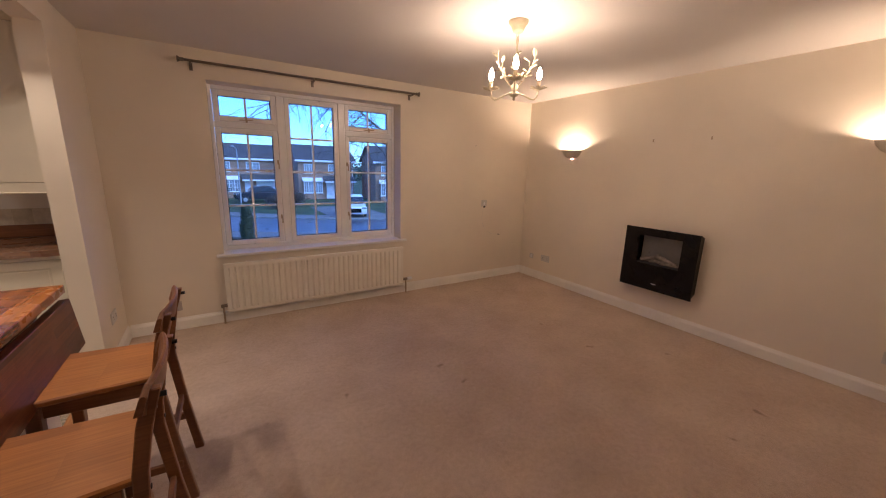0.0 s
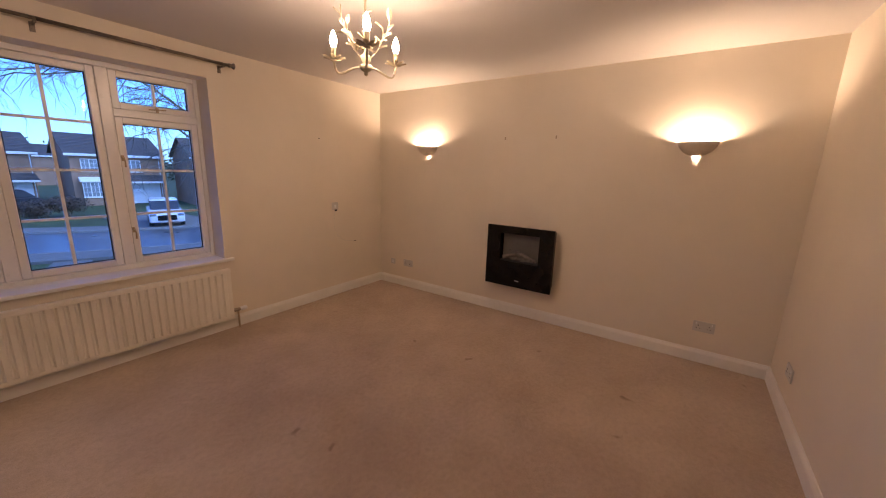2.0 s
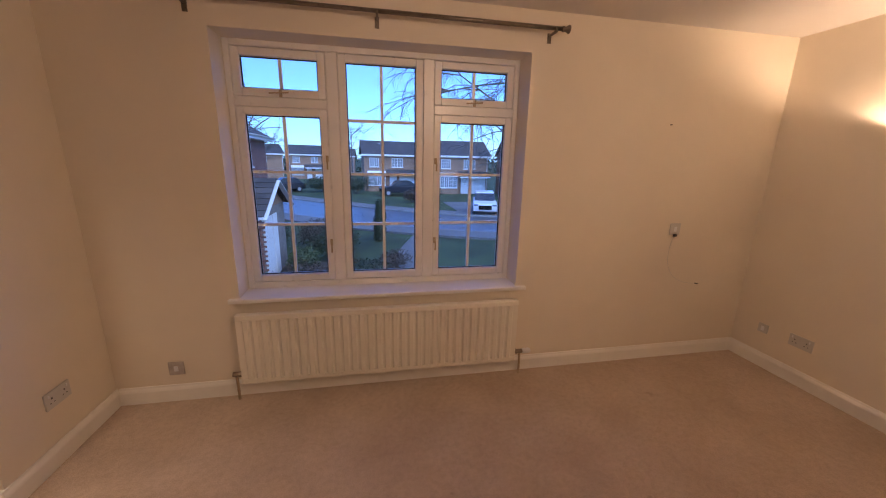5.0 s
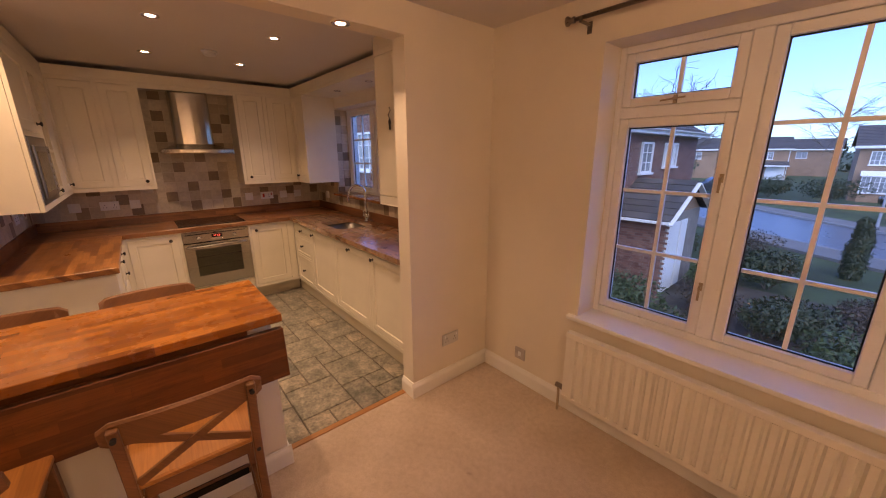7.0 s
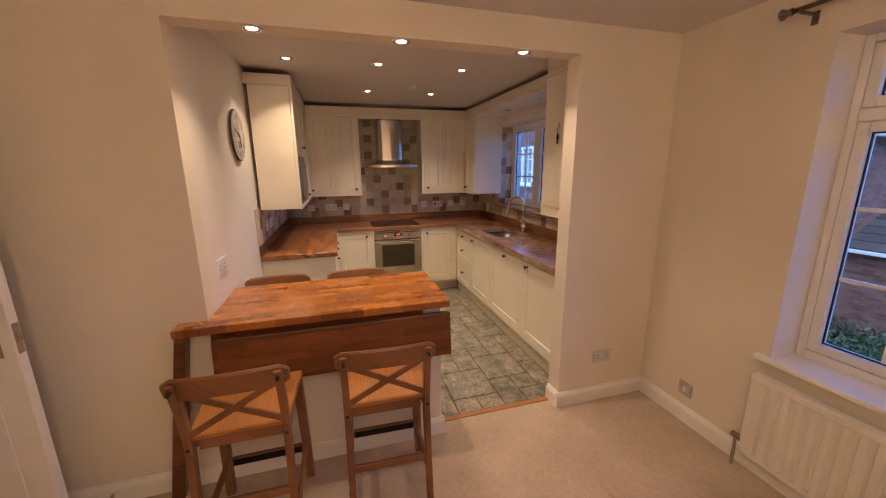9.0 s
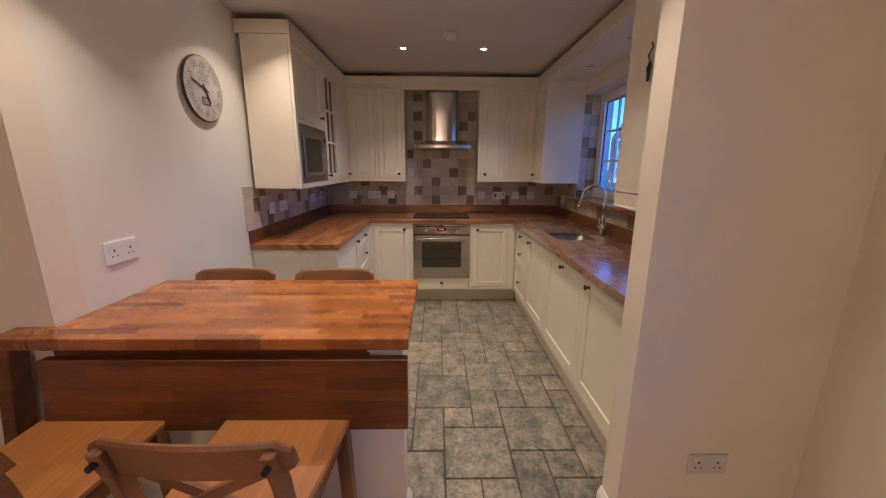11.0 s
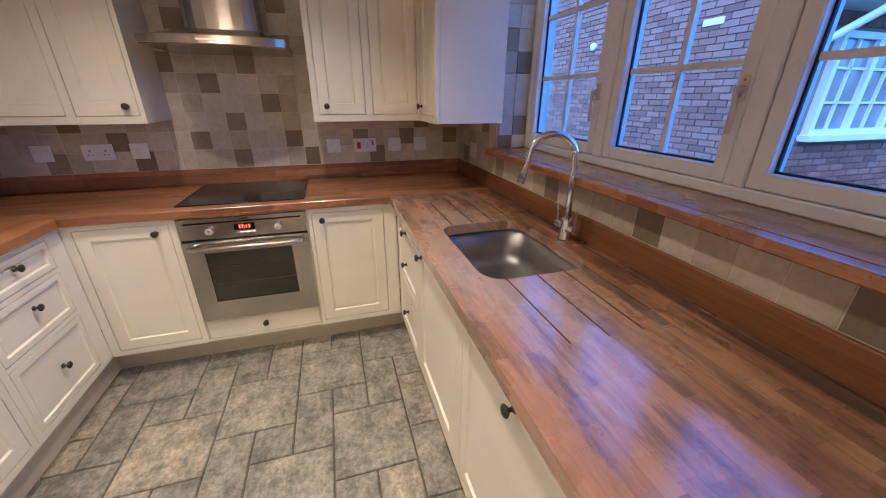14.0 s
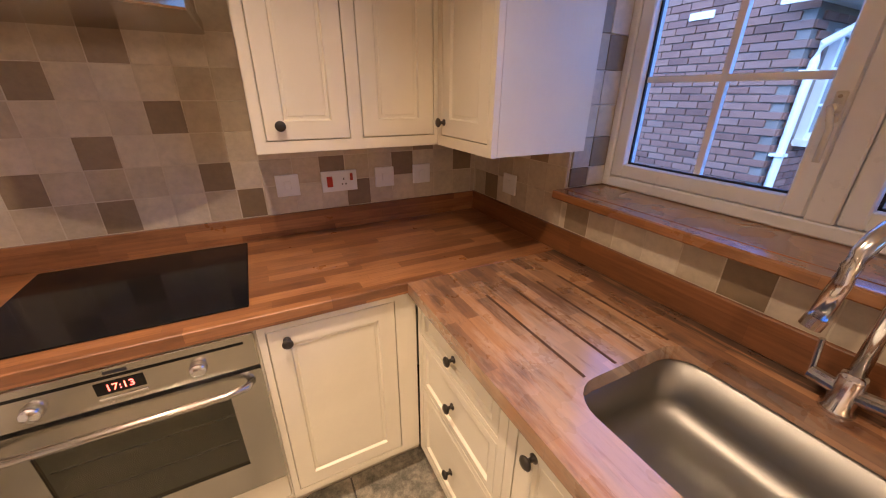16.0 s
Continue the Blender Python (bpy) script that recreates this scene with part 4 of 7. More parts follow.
for x in (-1.95, -1.3):
    part("spot_ring", lathe([(0.028, 0), (0.036, -0.004), (0.036, 0)], pose(x, -0.19, 2.2355), 20), M_CHROME, pel, "unlit chrome spotlight ring", True)


# ---- sink and tap ----
def sink():
    o = thing("sink", None, "undermounted brushed steel sink bowl", "sink")
    cx, cy, hx, hy, r = -1.71, -0.315, 0.262, 0.192, 0.08
    bm = bmesh.new()
    rings = []
    for z, inset in ((WZ0 - 0.002, -0.012), (WZ0 - 0.002, 0.0), (0.76, 0.008), (0.73, 0.02), (0.715, 0.05), (0.71, 0.1), (0.705, 0.165)):
        ring = []
        rr = max(0.02, r - inset * 0.35)
        for qx, qy, a0 in ((1, 1, 0), (-1, 1, 90), (-1, -1, 180), (1, -1, 270)):
            for i in range(7):
                a = radians(a0 + 15 * i)
                ring.append(bm.verts.new((cx + qx * (hx - inset - rr) + rr * math.cos(a), cy + qy * (hy - inset - rr) + rr * math.sin(a), z)))
        rings.append(ring)
    for p, q in zip(rings, rings[1:]):
        for i in range(28):
            bm.faces.new((p[i], p[(i + 1) % 28], q[(i + 1) % 28], q[i]))
    bm.faces.new(rings[-1])
    bmesh.ops.recalc_face_normals(bm, faces=bm.faces)
    for f in bm.faces:
        f.normal_flip()
    part("bowl", bm, M_SINK, o, "", True)
    part("waste", lathe([(0, 0.003), (0.02, 0.003), (0.034, 0.006), (0.04, 0.002)], pose(cx + 0.12, cy, 0.7055), 24), M_CHROME, o, "chrome waste fitting", True)


def tap():
    x, y = -1.70, -0.075
    o = thing("kitchen_tap", None, "chrome swan-neck mixer tap with two levers", "tap")
    part("base", lathe([(0, 0), (0.027, 0), (0.027, 0.006), (0.021, 0.012), (0.021, 0.075), (0.017, 0.085), (0, 0.085)], pose(x, y, WZ1), 20), M_CHROME, o, "", True)
    pts = [(x, y, WZ1 + 0.08), (x, y, 1.18)]
    for i in range(1, 13):
        a = radians(15 * i)
        pts.append((x - 0.018 * (1 - math.cos(a)), y - 0.085 * (1 - math.cos(a)), 1.21 + 0.09 * math.sin(a)))
    pts.append((pts[-1][0] - 0.004, pts[-1][1] - 0.012, 1.15))
    part("spout", tube(pts, 0.0125, 14), M_CHROME, o, "", True)
    part("nozzle", tube([pts[-1], (pts[-1][0] - 0.003, pts[-1][1] - 0.004, 1.132)], 0.0145, 14), M_CHROME, o)
    for s in (-1, 1):
        v = part("valve", tube([(x + s * 0.015, y, WZ1 + 0.045), (x + s * 0.055, y, WZ1 + 0.05)], 0.015, 14), M_CHROME, o)
        part("lever", tube([(x + s * 0.052, y, WZ1 + 0.05), (x + s * 0.058, y - 0.004, WZ1 + 0.125)], 0.0055, 10), M_CHROME, v)


sink()
tap()


# ---- sockets and switches ----
def wall_plate(name, m, w, h, kind, label, category, mat=None):
    """Front at y = -0.009, facing -y; middle at the origin."""
    o = thing(name, m, label, category)
    part("plate", box(-w / 2, w / 2, -0.009, 0, -h / 2, h / 2, 0.003, 2), mat or M_PLASTIC, o)
    holes = {"double": (-w / 4, w / 4), "single": (0,)}.get(kind, ())
    for c in holes:
        bm = boxes((c - 0.0035, c + 0.0035, -0.0096, -0.009, 0.004, 0.013), (c - 0.014, c - 0.007, -0.0096, -0.009, -0.016, -0.011), (c + 0.007, c + 0.014, -0.0096, -0.009, -0.016, -0.011))
        part("socket_hole", bm, M_INK, o)
        part("rocker", box(c + (-0.02 if c < 0 else 0.012), c + (-0.012 if c < 0 else 0.02), -0.012, -0.009, 0.016, 0.033, 0.001), M_PLASTIC, o)
    if kind == "switch":
        part("rocker", box(-0.012, 0.012, -0.013, -0.009, -0.018, 0.018, 0.002), M_PLASTIC, o)
    if kind == "cooker":
        part("rocker", box(-w * 0.36, -w * 0.2, -0.013, -0.009, -0.022, 0.022, 0.002), M_REDPLASTIC, o, "red rocker switch")
        part("rocker", box(w * 0.3, w * 0.38, -0.012, -0.009, 0.0, 0.03, 0.002), M_REDPLASTIC, o)
        part("socket_hole", boxes((w * 0.1, w * 0.13, -0.0096, -0.009, 0.004, 0.013), (w * 0.05, w * 0.09, -0.0096, -0.009, -0.016, -0.011), (w * 0.15, w * 0.19, -0.0096, -0.009, -0.016, -0.011)), M_INK, o)
    return o


M_REDPLASTIC = grained("red_plastic", (0.45, 0.03, 0.02), 0.1, 20, 90, 0.4)
SOCK = "white plastic double power socket"
wall_plate("power_socket", pose(0, -0.373, 0.333, 0, 0, 90), 0.146, 0.086, "double", SOCK + " low on the partition", "socket", M_PLATE)
wall_plate("aerial_socket", pose(0.346, 0, 0.22), 0.086, 0.086, "switch", "dull beige single wall outlet near the floor", "socket", M_DIAL)
wall_plate("phone_socket", pose(LX, -0.225, 0.30, 0, 0, 270), 0.07, 0.07, "switch", "small white telephone point above the skirting", "socket", M_PLATE)
wall_plate("power_socket", pose(LX, -0.479, 0.31, 0, 0, 270), 0.146, 0.086, "double", SOCK + " in the fire wall corner", "socket", M_PLATE)
wall_plate("power_socket", pose(LX, -3.579, 0.304, 0, 0, 270), 0.146, 0.086, "double", SOCK + " below the wall lamp", "socket", M_PLATE)
wall_plate("power_socket", pose(4.017, LY, 0.294, 0, 0, 180), 0.146, 0.086, "double", SOCK + " on the rear wall", "socket", M_PLATE)
wall_plate("fused_switch", pose(3.765, 0, 1.047), 0.086, 0.086, "switch", "white switched outlet with a dangling wire", "switch", M_PLATE)
wall_plate("power_socket", pose(-0.30, KY, 1.095, 0, 0, 180), 0.15, 0.09, "double", SOCK + " above the breakfast table", "socket")
tt = KX + 0.013
wall_plate("light_switch", pose(tt, -0.884, 1.117, 0, 0, 90), 0.086, 0.086, "switch", "white switch plate on the tiles", "switch")
wall_plate("cooker_switch", pose(tt, -0.681, 1.117, 0, 0, 90), 0.146, 0.086, "cooker", "white cooker switch with red rockers", "switch")
wall_plate("light_switch", pose(tt, -0.484, 1.117, 0, 0, 90), 0.086, 0.086, "switch", "white switch plate on the tiles", "switch")
wall_plate("light_switch", pose(tt, -0.306, 1.117, 0, 0, 90), 0.086, 0.086, "switch", "white switch plate on the tiles", "switch")
wall_plate("light_switch", pose(tt, -2.399, 1.12, 0, 0, 90), 0.086, 0.086, "switch", "white switch plate on the tiles", "switch")
wall_plate("power_socket", pose(tt, -2.148, 1.12, 0, 0, 90), 0.146, 0.086, "double", SOCK + " on the tiles", "socket")
wall_plate("light_switch", pose(tt, -1.952, 1.12, 0, 0, 90), 0.086, 0.086, "switch", "white switch plate on the tiles", "switch")
wall_plate("light_switch", pose(-2.83, -0.013, 1.10), 0.086, 0.086, "switch", "white switch plate beside the window", "switch")
wall_plate("light_switch", pose(-1.64, KY + 0.013, 1.122, 0, 0, 180), 0.086, 0.086, "switch", "white switch plate on the side wall tiles", "switch")
wall_plate("power_socket", pose(-1.858, KY + 0.013, 1.122, 0, 0, 180), 0.146, 0.086, "double", SOCK + " on the side wall tiles", "socket")
wall_plate("power_socket", pose(-2.563, KY + 0.013, 1.125, 0, 0, 180), 0.146, 0.086, "double", SOCK + " on the side wall tiles", "socket")
wall_plate("light_switch", pose(-2.864, KY + 0.013, 1.13, 0, 0, 180), 0.086, 0.086, "cooker", "white timer switch on the side wall tiles", "switch")


# ---- breakfast table ----
def breakfast_table():
    t = thing("breakfast_table", None, "oiled hardwood block breakfast table with a folded leaf", "table")
    part("tabletop", box(-0.516, 0.095, KY + 0.002, -1.50, 0.862, 0.902, 0.003), M_TABLE, t)
    part("top_return", box(0.002, 0.095, -2.825, KY + 0.0015, 0.862, 0.901, 0.003), M_TABLE, t)
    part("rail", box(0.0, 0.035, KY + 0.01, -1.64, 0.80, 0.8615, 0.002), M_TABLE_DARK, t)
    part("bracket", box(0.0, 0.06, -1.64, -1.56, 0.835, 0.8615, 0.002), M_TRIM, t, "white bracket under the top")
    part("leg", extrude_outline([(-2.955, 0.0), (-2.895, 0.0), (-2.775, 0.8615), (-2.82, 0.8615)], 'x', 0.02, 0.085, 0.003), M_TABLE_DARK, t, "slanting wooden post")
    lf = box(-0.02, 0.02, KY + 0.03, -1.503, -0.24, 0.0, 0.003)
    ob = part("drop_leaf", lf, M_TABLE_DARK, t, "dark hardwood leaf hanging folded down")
    ob.matrix_basis = pose(0.085, 0, 0.832, 0, -6, 0)


breakfast_table()


# ---- bar stools ----
def bar_stool(m):
    """Front towards -x; the seat's middle over the origin."""
    s = thing("bar_stool", m, "stained pine bar stool with a crossed back", "bar stool", "stools at the breakfast table")
    w = 0.20
    seat = extrude_outline([(-0.19, -w + 0.0), (-0.17, -w - 0.002), (0.19, -w + 0.022), (0.19, w - 0.022), (-0.17, w + 0.002), (-0.19, w)], 'z', 0.606, 0.632, 0.006)
    part("seat", seat, M_PINE, s, "honey stained pine seat")
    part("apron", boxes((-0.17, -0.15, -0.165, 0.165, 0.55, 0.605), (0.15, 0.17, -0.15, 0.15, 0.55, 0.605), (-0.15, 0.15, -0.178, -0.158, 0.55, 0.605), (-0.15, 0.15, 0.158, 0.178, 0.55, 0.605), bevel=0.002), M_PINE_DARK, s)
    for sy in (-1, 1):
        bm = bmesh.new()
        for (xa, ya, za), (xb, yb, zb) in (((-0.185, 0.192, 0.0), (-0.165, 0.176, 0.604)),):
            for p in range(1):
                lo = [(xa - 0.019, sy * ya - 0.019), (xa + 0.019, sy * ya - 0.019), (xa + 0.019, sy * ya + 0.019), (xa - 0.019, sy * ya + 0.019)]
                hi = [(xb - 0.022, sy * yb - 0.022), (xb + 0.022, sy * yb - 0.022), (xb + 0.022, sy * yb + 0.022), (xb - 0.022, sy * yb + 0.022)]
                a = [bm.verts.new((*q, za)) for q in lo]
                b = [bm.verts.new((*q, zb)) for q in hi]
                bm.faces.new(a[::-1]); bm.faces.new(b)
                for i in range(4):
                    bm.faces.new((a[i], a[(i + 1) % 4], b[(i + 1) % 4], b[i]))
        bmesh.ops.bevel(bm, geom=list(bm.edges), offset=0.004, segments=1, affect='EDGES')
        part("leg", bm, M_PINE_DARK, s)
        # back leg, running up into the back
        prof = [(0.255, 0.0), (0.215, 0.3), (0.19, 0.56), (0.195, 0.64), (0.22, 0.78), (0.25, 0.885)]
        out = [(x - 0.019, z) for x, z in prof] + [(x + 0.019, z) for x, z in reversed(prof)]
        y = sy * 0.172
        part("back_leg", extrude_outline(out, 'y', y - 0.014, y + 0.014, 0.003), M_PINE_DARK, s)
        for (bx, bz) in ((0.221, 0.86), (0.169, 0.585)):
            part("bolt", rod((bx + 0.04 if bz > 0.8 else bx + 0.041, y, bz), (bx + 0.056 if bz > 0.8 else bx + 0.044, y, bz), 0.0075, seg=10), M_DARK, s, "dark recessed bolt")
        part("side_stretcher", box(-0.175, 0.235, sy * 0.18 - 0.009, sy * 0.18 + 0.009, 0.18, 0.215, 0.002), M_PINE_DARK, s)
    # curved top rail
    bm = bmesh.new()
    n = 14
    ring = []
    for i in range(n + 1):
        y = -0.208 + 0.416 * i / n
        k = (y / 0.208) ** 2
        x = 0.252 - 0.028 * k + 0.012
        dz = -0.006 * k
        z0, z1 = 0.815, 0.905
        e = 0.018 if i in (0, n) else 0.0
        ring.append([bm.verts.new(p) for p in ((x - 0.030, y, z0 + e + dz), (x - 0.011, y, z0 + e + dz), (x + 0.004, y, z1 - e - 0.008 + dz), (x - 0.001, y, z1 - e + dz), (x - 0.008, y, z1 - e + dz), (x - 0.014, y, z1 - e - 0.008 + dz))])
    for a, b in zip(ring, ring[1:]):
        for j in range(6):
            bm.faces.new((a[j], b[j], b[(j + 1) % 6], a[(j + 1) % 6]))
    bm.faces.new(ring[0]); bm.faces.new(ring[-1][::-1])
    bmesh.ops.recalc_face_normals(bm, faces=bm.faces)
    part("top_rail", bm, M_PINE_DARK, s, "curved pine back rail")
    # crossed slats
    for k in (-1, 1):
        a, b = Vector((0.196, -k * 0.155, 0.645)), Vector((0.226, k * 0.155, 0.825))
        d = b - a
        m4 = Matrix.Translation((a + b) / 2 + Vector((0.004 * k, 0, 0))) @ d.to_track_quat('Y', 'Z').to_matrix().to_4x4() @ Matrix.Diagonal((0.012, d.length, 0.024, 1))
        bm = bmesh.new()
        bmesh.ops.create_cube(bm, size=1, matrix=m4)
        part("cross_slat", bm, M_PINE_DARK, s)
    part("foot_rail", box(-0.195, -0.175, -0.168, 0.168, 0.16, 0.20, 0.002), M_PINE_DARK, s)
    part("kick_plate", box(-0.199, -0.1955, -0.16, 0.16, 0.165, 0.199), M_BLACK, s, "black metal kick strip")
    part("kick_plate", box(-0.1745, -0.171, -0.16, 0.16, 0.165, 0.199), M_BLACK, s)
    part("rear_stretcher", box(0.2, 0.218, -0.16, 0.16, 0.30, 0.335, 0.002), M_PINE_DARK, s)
    return s


stool = bar_stool(pose(0.30, -2.487, 0.0, 0, 0, 0))
for m in (pose(0.285, -1.90, 0.0, 0, 0, -2), pose(-0.485, -2.487, -0.008, 0, 0, 180), pose(-0.485, -1.955, -0.008, 0, 0, 181)):
    copy_thing(stool, m)


# ---- radiator, pole, fire, lamps ----
def radiator():
    r = thing("radiator", None, "cream ribbed panel radiator under the window", "radiator")
    x0, x1, z0, z1, yf = 0.735, 2.54, 0.115, 0.578, -0.09
    n = 33
    bm = bmesh.new()
    prof = [(x0, yf + 0.012)]
    p = (x1 - x0 - 0.06) / n
    for i in range(n):
        a = x0 + 0.03 + p * i
        prof += [(a + p * 0.1, yf + 0.016), (a + p * 0.27, yf), (a + p * 0.73, yf), (a + p * 0.9, yf + 0.016)]
    prof += [(x1, yf + 0.012), (x1, yf + 0.03), (x0, yf + 0.03)]
    part("ribbed_panel", extrude_outline(prof, 'z', z0 + 0.03, z1 - 0.035), M_RAD, r)
    part("top_edge", box(x0, x1, yf + 0.002, yf + 0.05, z1 - 0.036, z1, 0.006, 2), M_RAD, r)
    part("bottom_edge", box(x0, x1, yf + 0.006, yf + 0.034, z0, z0 + 0.031, 0.005, 2), M_RAD, r)
    part("side_cover", boxes((x0 - 0.002, x0 + 0.004, yf + 0.03, -0.03, z0 + 0.03, z1 - 0.01), (x1 - 0.004, x1 + 0.002, yf + 0.03, -0.03, z0 + 0.03, z1 - 0.01)), M_RAD, r)
    part("wall_bracket", boxes((1.0, 1.05, yf + 0.03, 0, 0.2, 0.5), (2.2, 2.25, yf + 0.03, 0, 0.2, 0.5)), M_RAD, r)
    for x, s in ((x0 - 0.035, -1), (x1 + 0.042, 1)):
        v = part("valve", tube([(x - s * 0.045, yf + 0.03, 0.178), (x - s * 0.012, yf + 0.03, 0.178), (x + s * 0.018, yf + 0.03, 0.178)], 0.0155, 10), M_POLE, r, "dull metal radiator valve")
        part("union_nut", tube([(x - s * 0.034, yf + 0.03, 0.178), (x - s * 0.022, yf + 0.03, 0.178)], 0.019, 6), M_POLE, v)
        part("pipe", tube([(x, yf + 0.03, 0.178), (x + 0.003, yf + 0.03, 0.09), (x + 0.003, yf + 0.03, 0.0)], 0.0085, 8), M_IRONMONGERY, v)
    part("thermostat_head", lathe([(0, 0), (0.015, 0), (0.019, 0.008), (0.019, 0.05), (0.015, 0.062), (0, 0.062)], pose(x1 + 0.06, yf + 0.03, 0.178, 0, 90, 0), 16), M_PLASTIC, r, "white thermostatic head", True)


def curtain_pole():
    r = thing("curtain_pole", None, "brushed pewter curtain pole above the window", "curtain pole")
    y, z = -0.08, 2.268
    part("pole", rod((0.62, y, z), (2.68, y, z), 0.0105, seg=16), M_POLE, r, "", True)
    part("inner_tube", rod((1.62, y, z), (2.68, y, z), 0.0118, seg=16), M_POLE, r, "", True)
    for x, s in ((0.62, -1), (2.68, 1)):
        part("finial", lathe([(0.0125, 0), (0.016, 0.003), (0.016, 0.012), (0.012, 0.018), (0.017, 0.03), (0.024, 0.04), (0.024, 0.045), (0, 0.047)], pose(x, y, z, 0, 90 * s, 0), 16), M_POLE, r, "", True)
    for x in (0.66, 1.613, 2.64):
        part("bracket", boxes((x - 0.006, x + 0.006, y - 0.016, 0, z - 0.025, z - 0.014), (x - 0.012, x + 0.012, -0.006, 0, z - 0.06, z - 0.005), (x - 0.006, x + 0.006, y - 0.018, y - 0.012, z - 0.025, z + 0.004)), M_POLE, r)


def electric_fire():
    f = thing("electric_fire", pose(LX, -2.012, 0.342, 0, 0, 270), "black glass wall-mounted electric fire with pebble logs", "electric fire")
    w, h, d = 0.695, 0.618, 0.147
    hx = w / 2
    part("housing", boxes((-hx + 0.03, hx - 0.03, -0.055, 0, 0.03, 0.23), (-hx + 0.03, hx - 0.03, -0.02, 0, 0.23, h - 0.03), (-hx + 0.03, -0.22, -0.055, -0.02, 0.23, h - 0.03), (0.22, hx - 0.03, -0.055, -0.02, 0.23, h - 0.03)), M_BLACK, f)
    yf = -d
    part("fascia", boxes((-hx, -0.205, yf, yf + 0.018, 0, h), (0.205, hx, yf, yf + 0.018, 0, h), (-0.205, 0.205, yf, yf + 0.018, 0, 0.255), (-0.205, 0.205, yf, yf + 0.018, 0.543, h)), M_BLACK, f, "curved black glass front")
    part("side", boxes((-hx + 0.02, -hx + 0.035, yf + 0.018, -0.055, 0.02, h - 0.02), (hx - 0.035, hx - 0.02, yf + 0.018, -0.055, 0.02, h - 0.02), (-hx + 0.035, hx - 0.035, yf + 0.018, -0.055, 0.02, 0.035), (-hx + 0.035, hx - 0.035, yf + 0.018, -0.055, h - 0.035, h - 0.02)), M_BLACK, f)
    part("screen", box(-0.205, 0.205, -0.054, -0.05, 0.255, 0.543), M_SCREEN, f, "grey flame screen")
    part("ember_bed", box(-0.205, 0.205, yf + 0.02, -0.055, 0.236, 0.27, 0.004), M_DARK, f)
    rnd = random.Random(4)
    for a, b, r in (((-0.18, -0.1, 0.29), (-0.01, -0.085, 0.35), 0.02), ((-0.02, -0.11, 0.352), (0.16, -0.1, 0.285), 0.025), ((-0.1, -0.085, 0.28), (0.09, -0.08, 0.3), 0.018), ((0.02, -0.12, 0.285), (0.17, -0.09, 0.285), 0.017)):
        pts = [tuple(Vector(a).lerp(Vector(b), i / 7) + Vector((0, 0, rnd.uniform(-0.004, 0.006)))) for i in range(8)]
        part("log", tube(pts, r, 9, r * 0.7), M_LOG, f, "charred imitation log", True)
    part("logo", box(-0.022, 0.022, yf - 0.0008, yf, 0.066, 0.073), M_PLASTIC, f)


def sconce(y):
    s = thing("wall_lamp", pose(LX, y, 1.645, 0, 0, 180), "plaster half-bowl wall lamp, switched on", "wall lamp", "wall lamps")
    # half bowl: outer and inner skin, open above and with a small slot below
    prof_o = [(0.024, 0.0), (0.06, 0.008), (0.095, 0.032), (0.125, 0.07), (0.135, 0.1)]
    prof_i = [(0.128, 0.1), (0.118, 0.072), (0.09, 0.038), (0.058, 0.015), (0.024, 0.008)]
    bm = add_lathe(bmesh.new(), prof_o + prof_i + [prof_o[0]], Matrix.Rotation(radians(-90), 4, 'Z'), 22, 180.0)
    bmesh.ops.scale(bm, verts=bm.verts, vec=(0.9, 1.0, 1.0))
    part("bowl", bm, M_PLASTER, s, "", True)
    part("lampholder", box(0.0, 0.012, -0.03, 0.03, 0.03, 0.075), M_PLASTIC, s)
    part("bulb", lathe([(0, 0), (0.012, 0.004), (0.018, 0.016), (0.016, 0.03), (0.008, 0.042), (0, 0.046)], pose(0.052, 0, 0.036), 12), M_SCONCEBULB, s, "lit bulb", True)


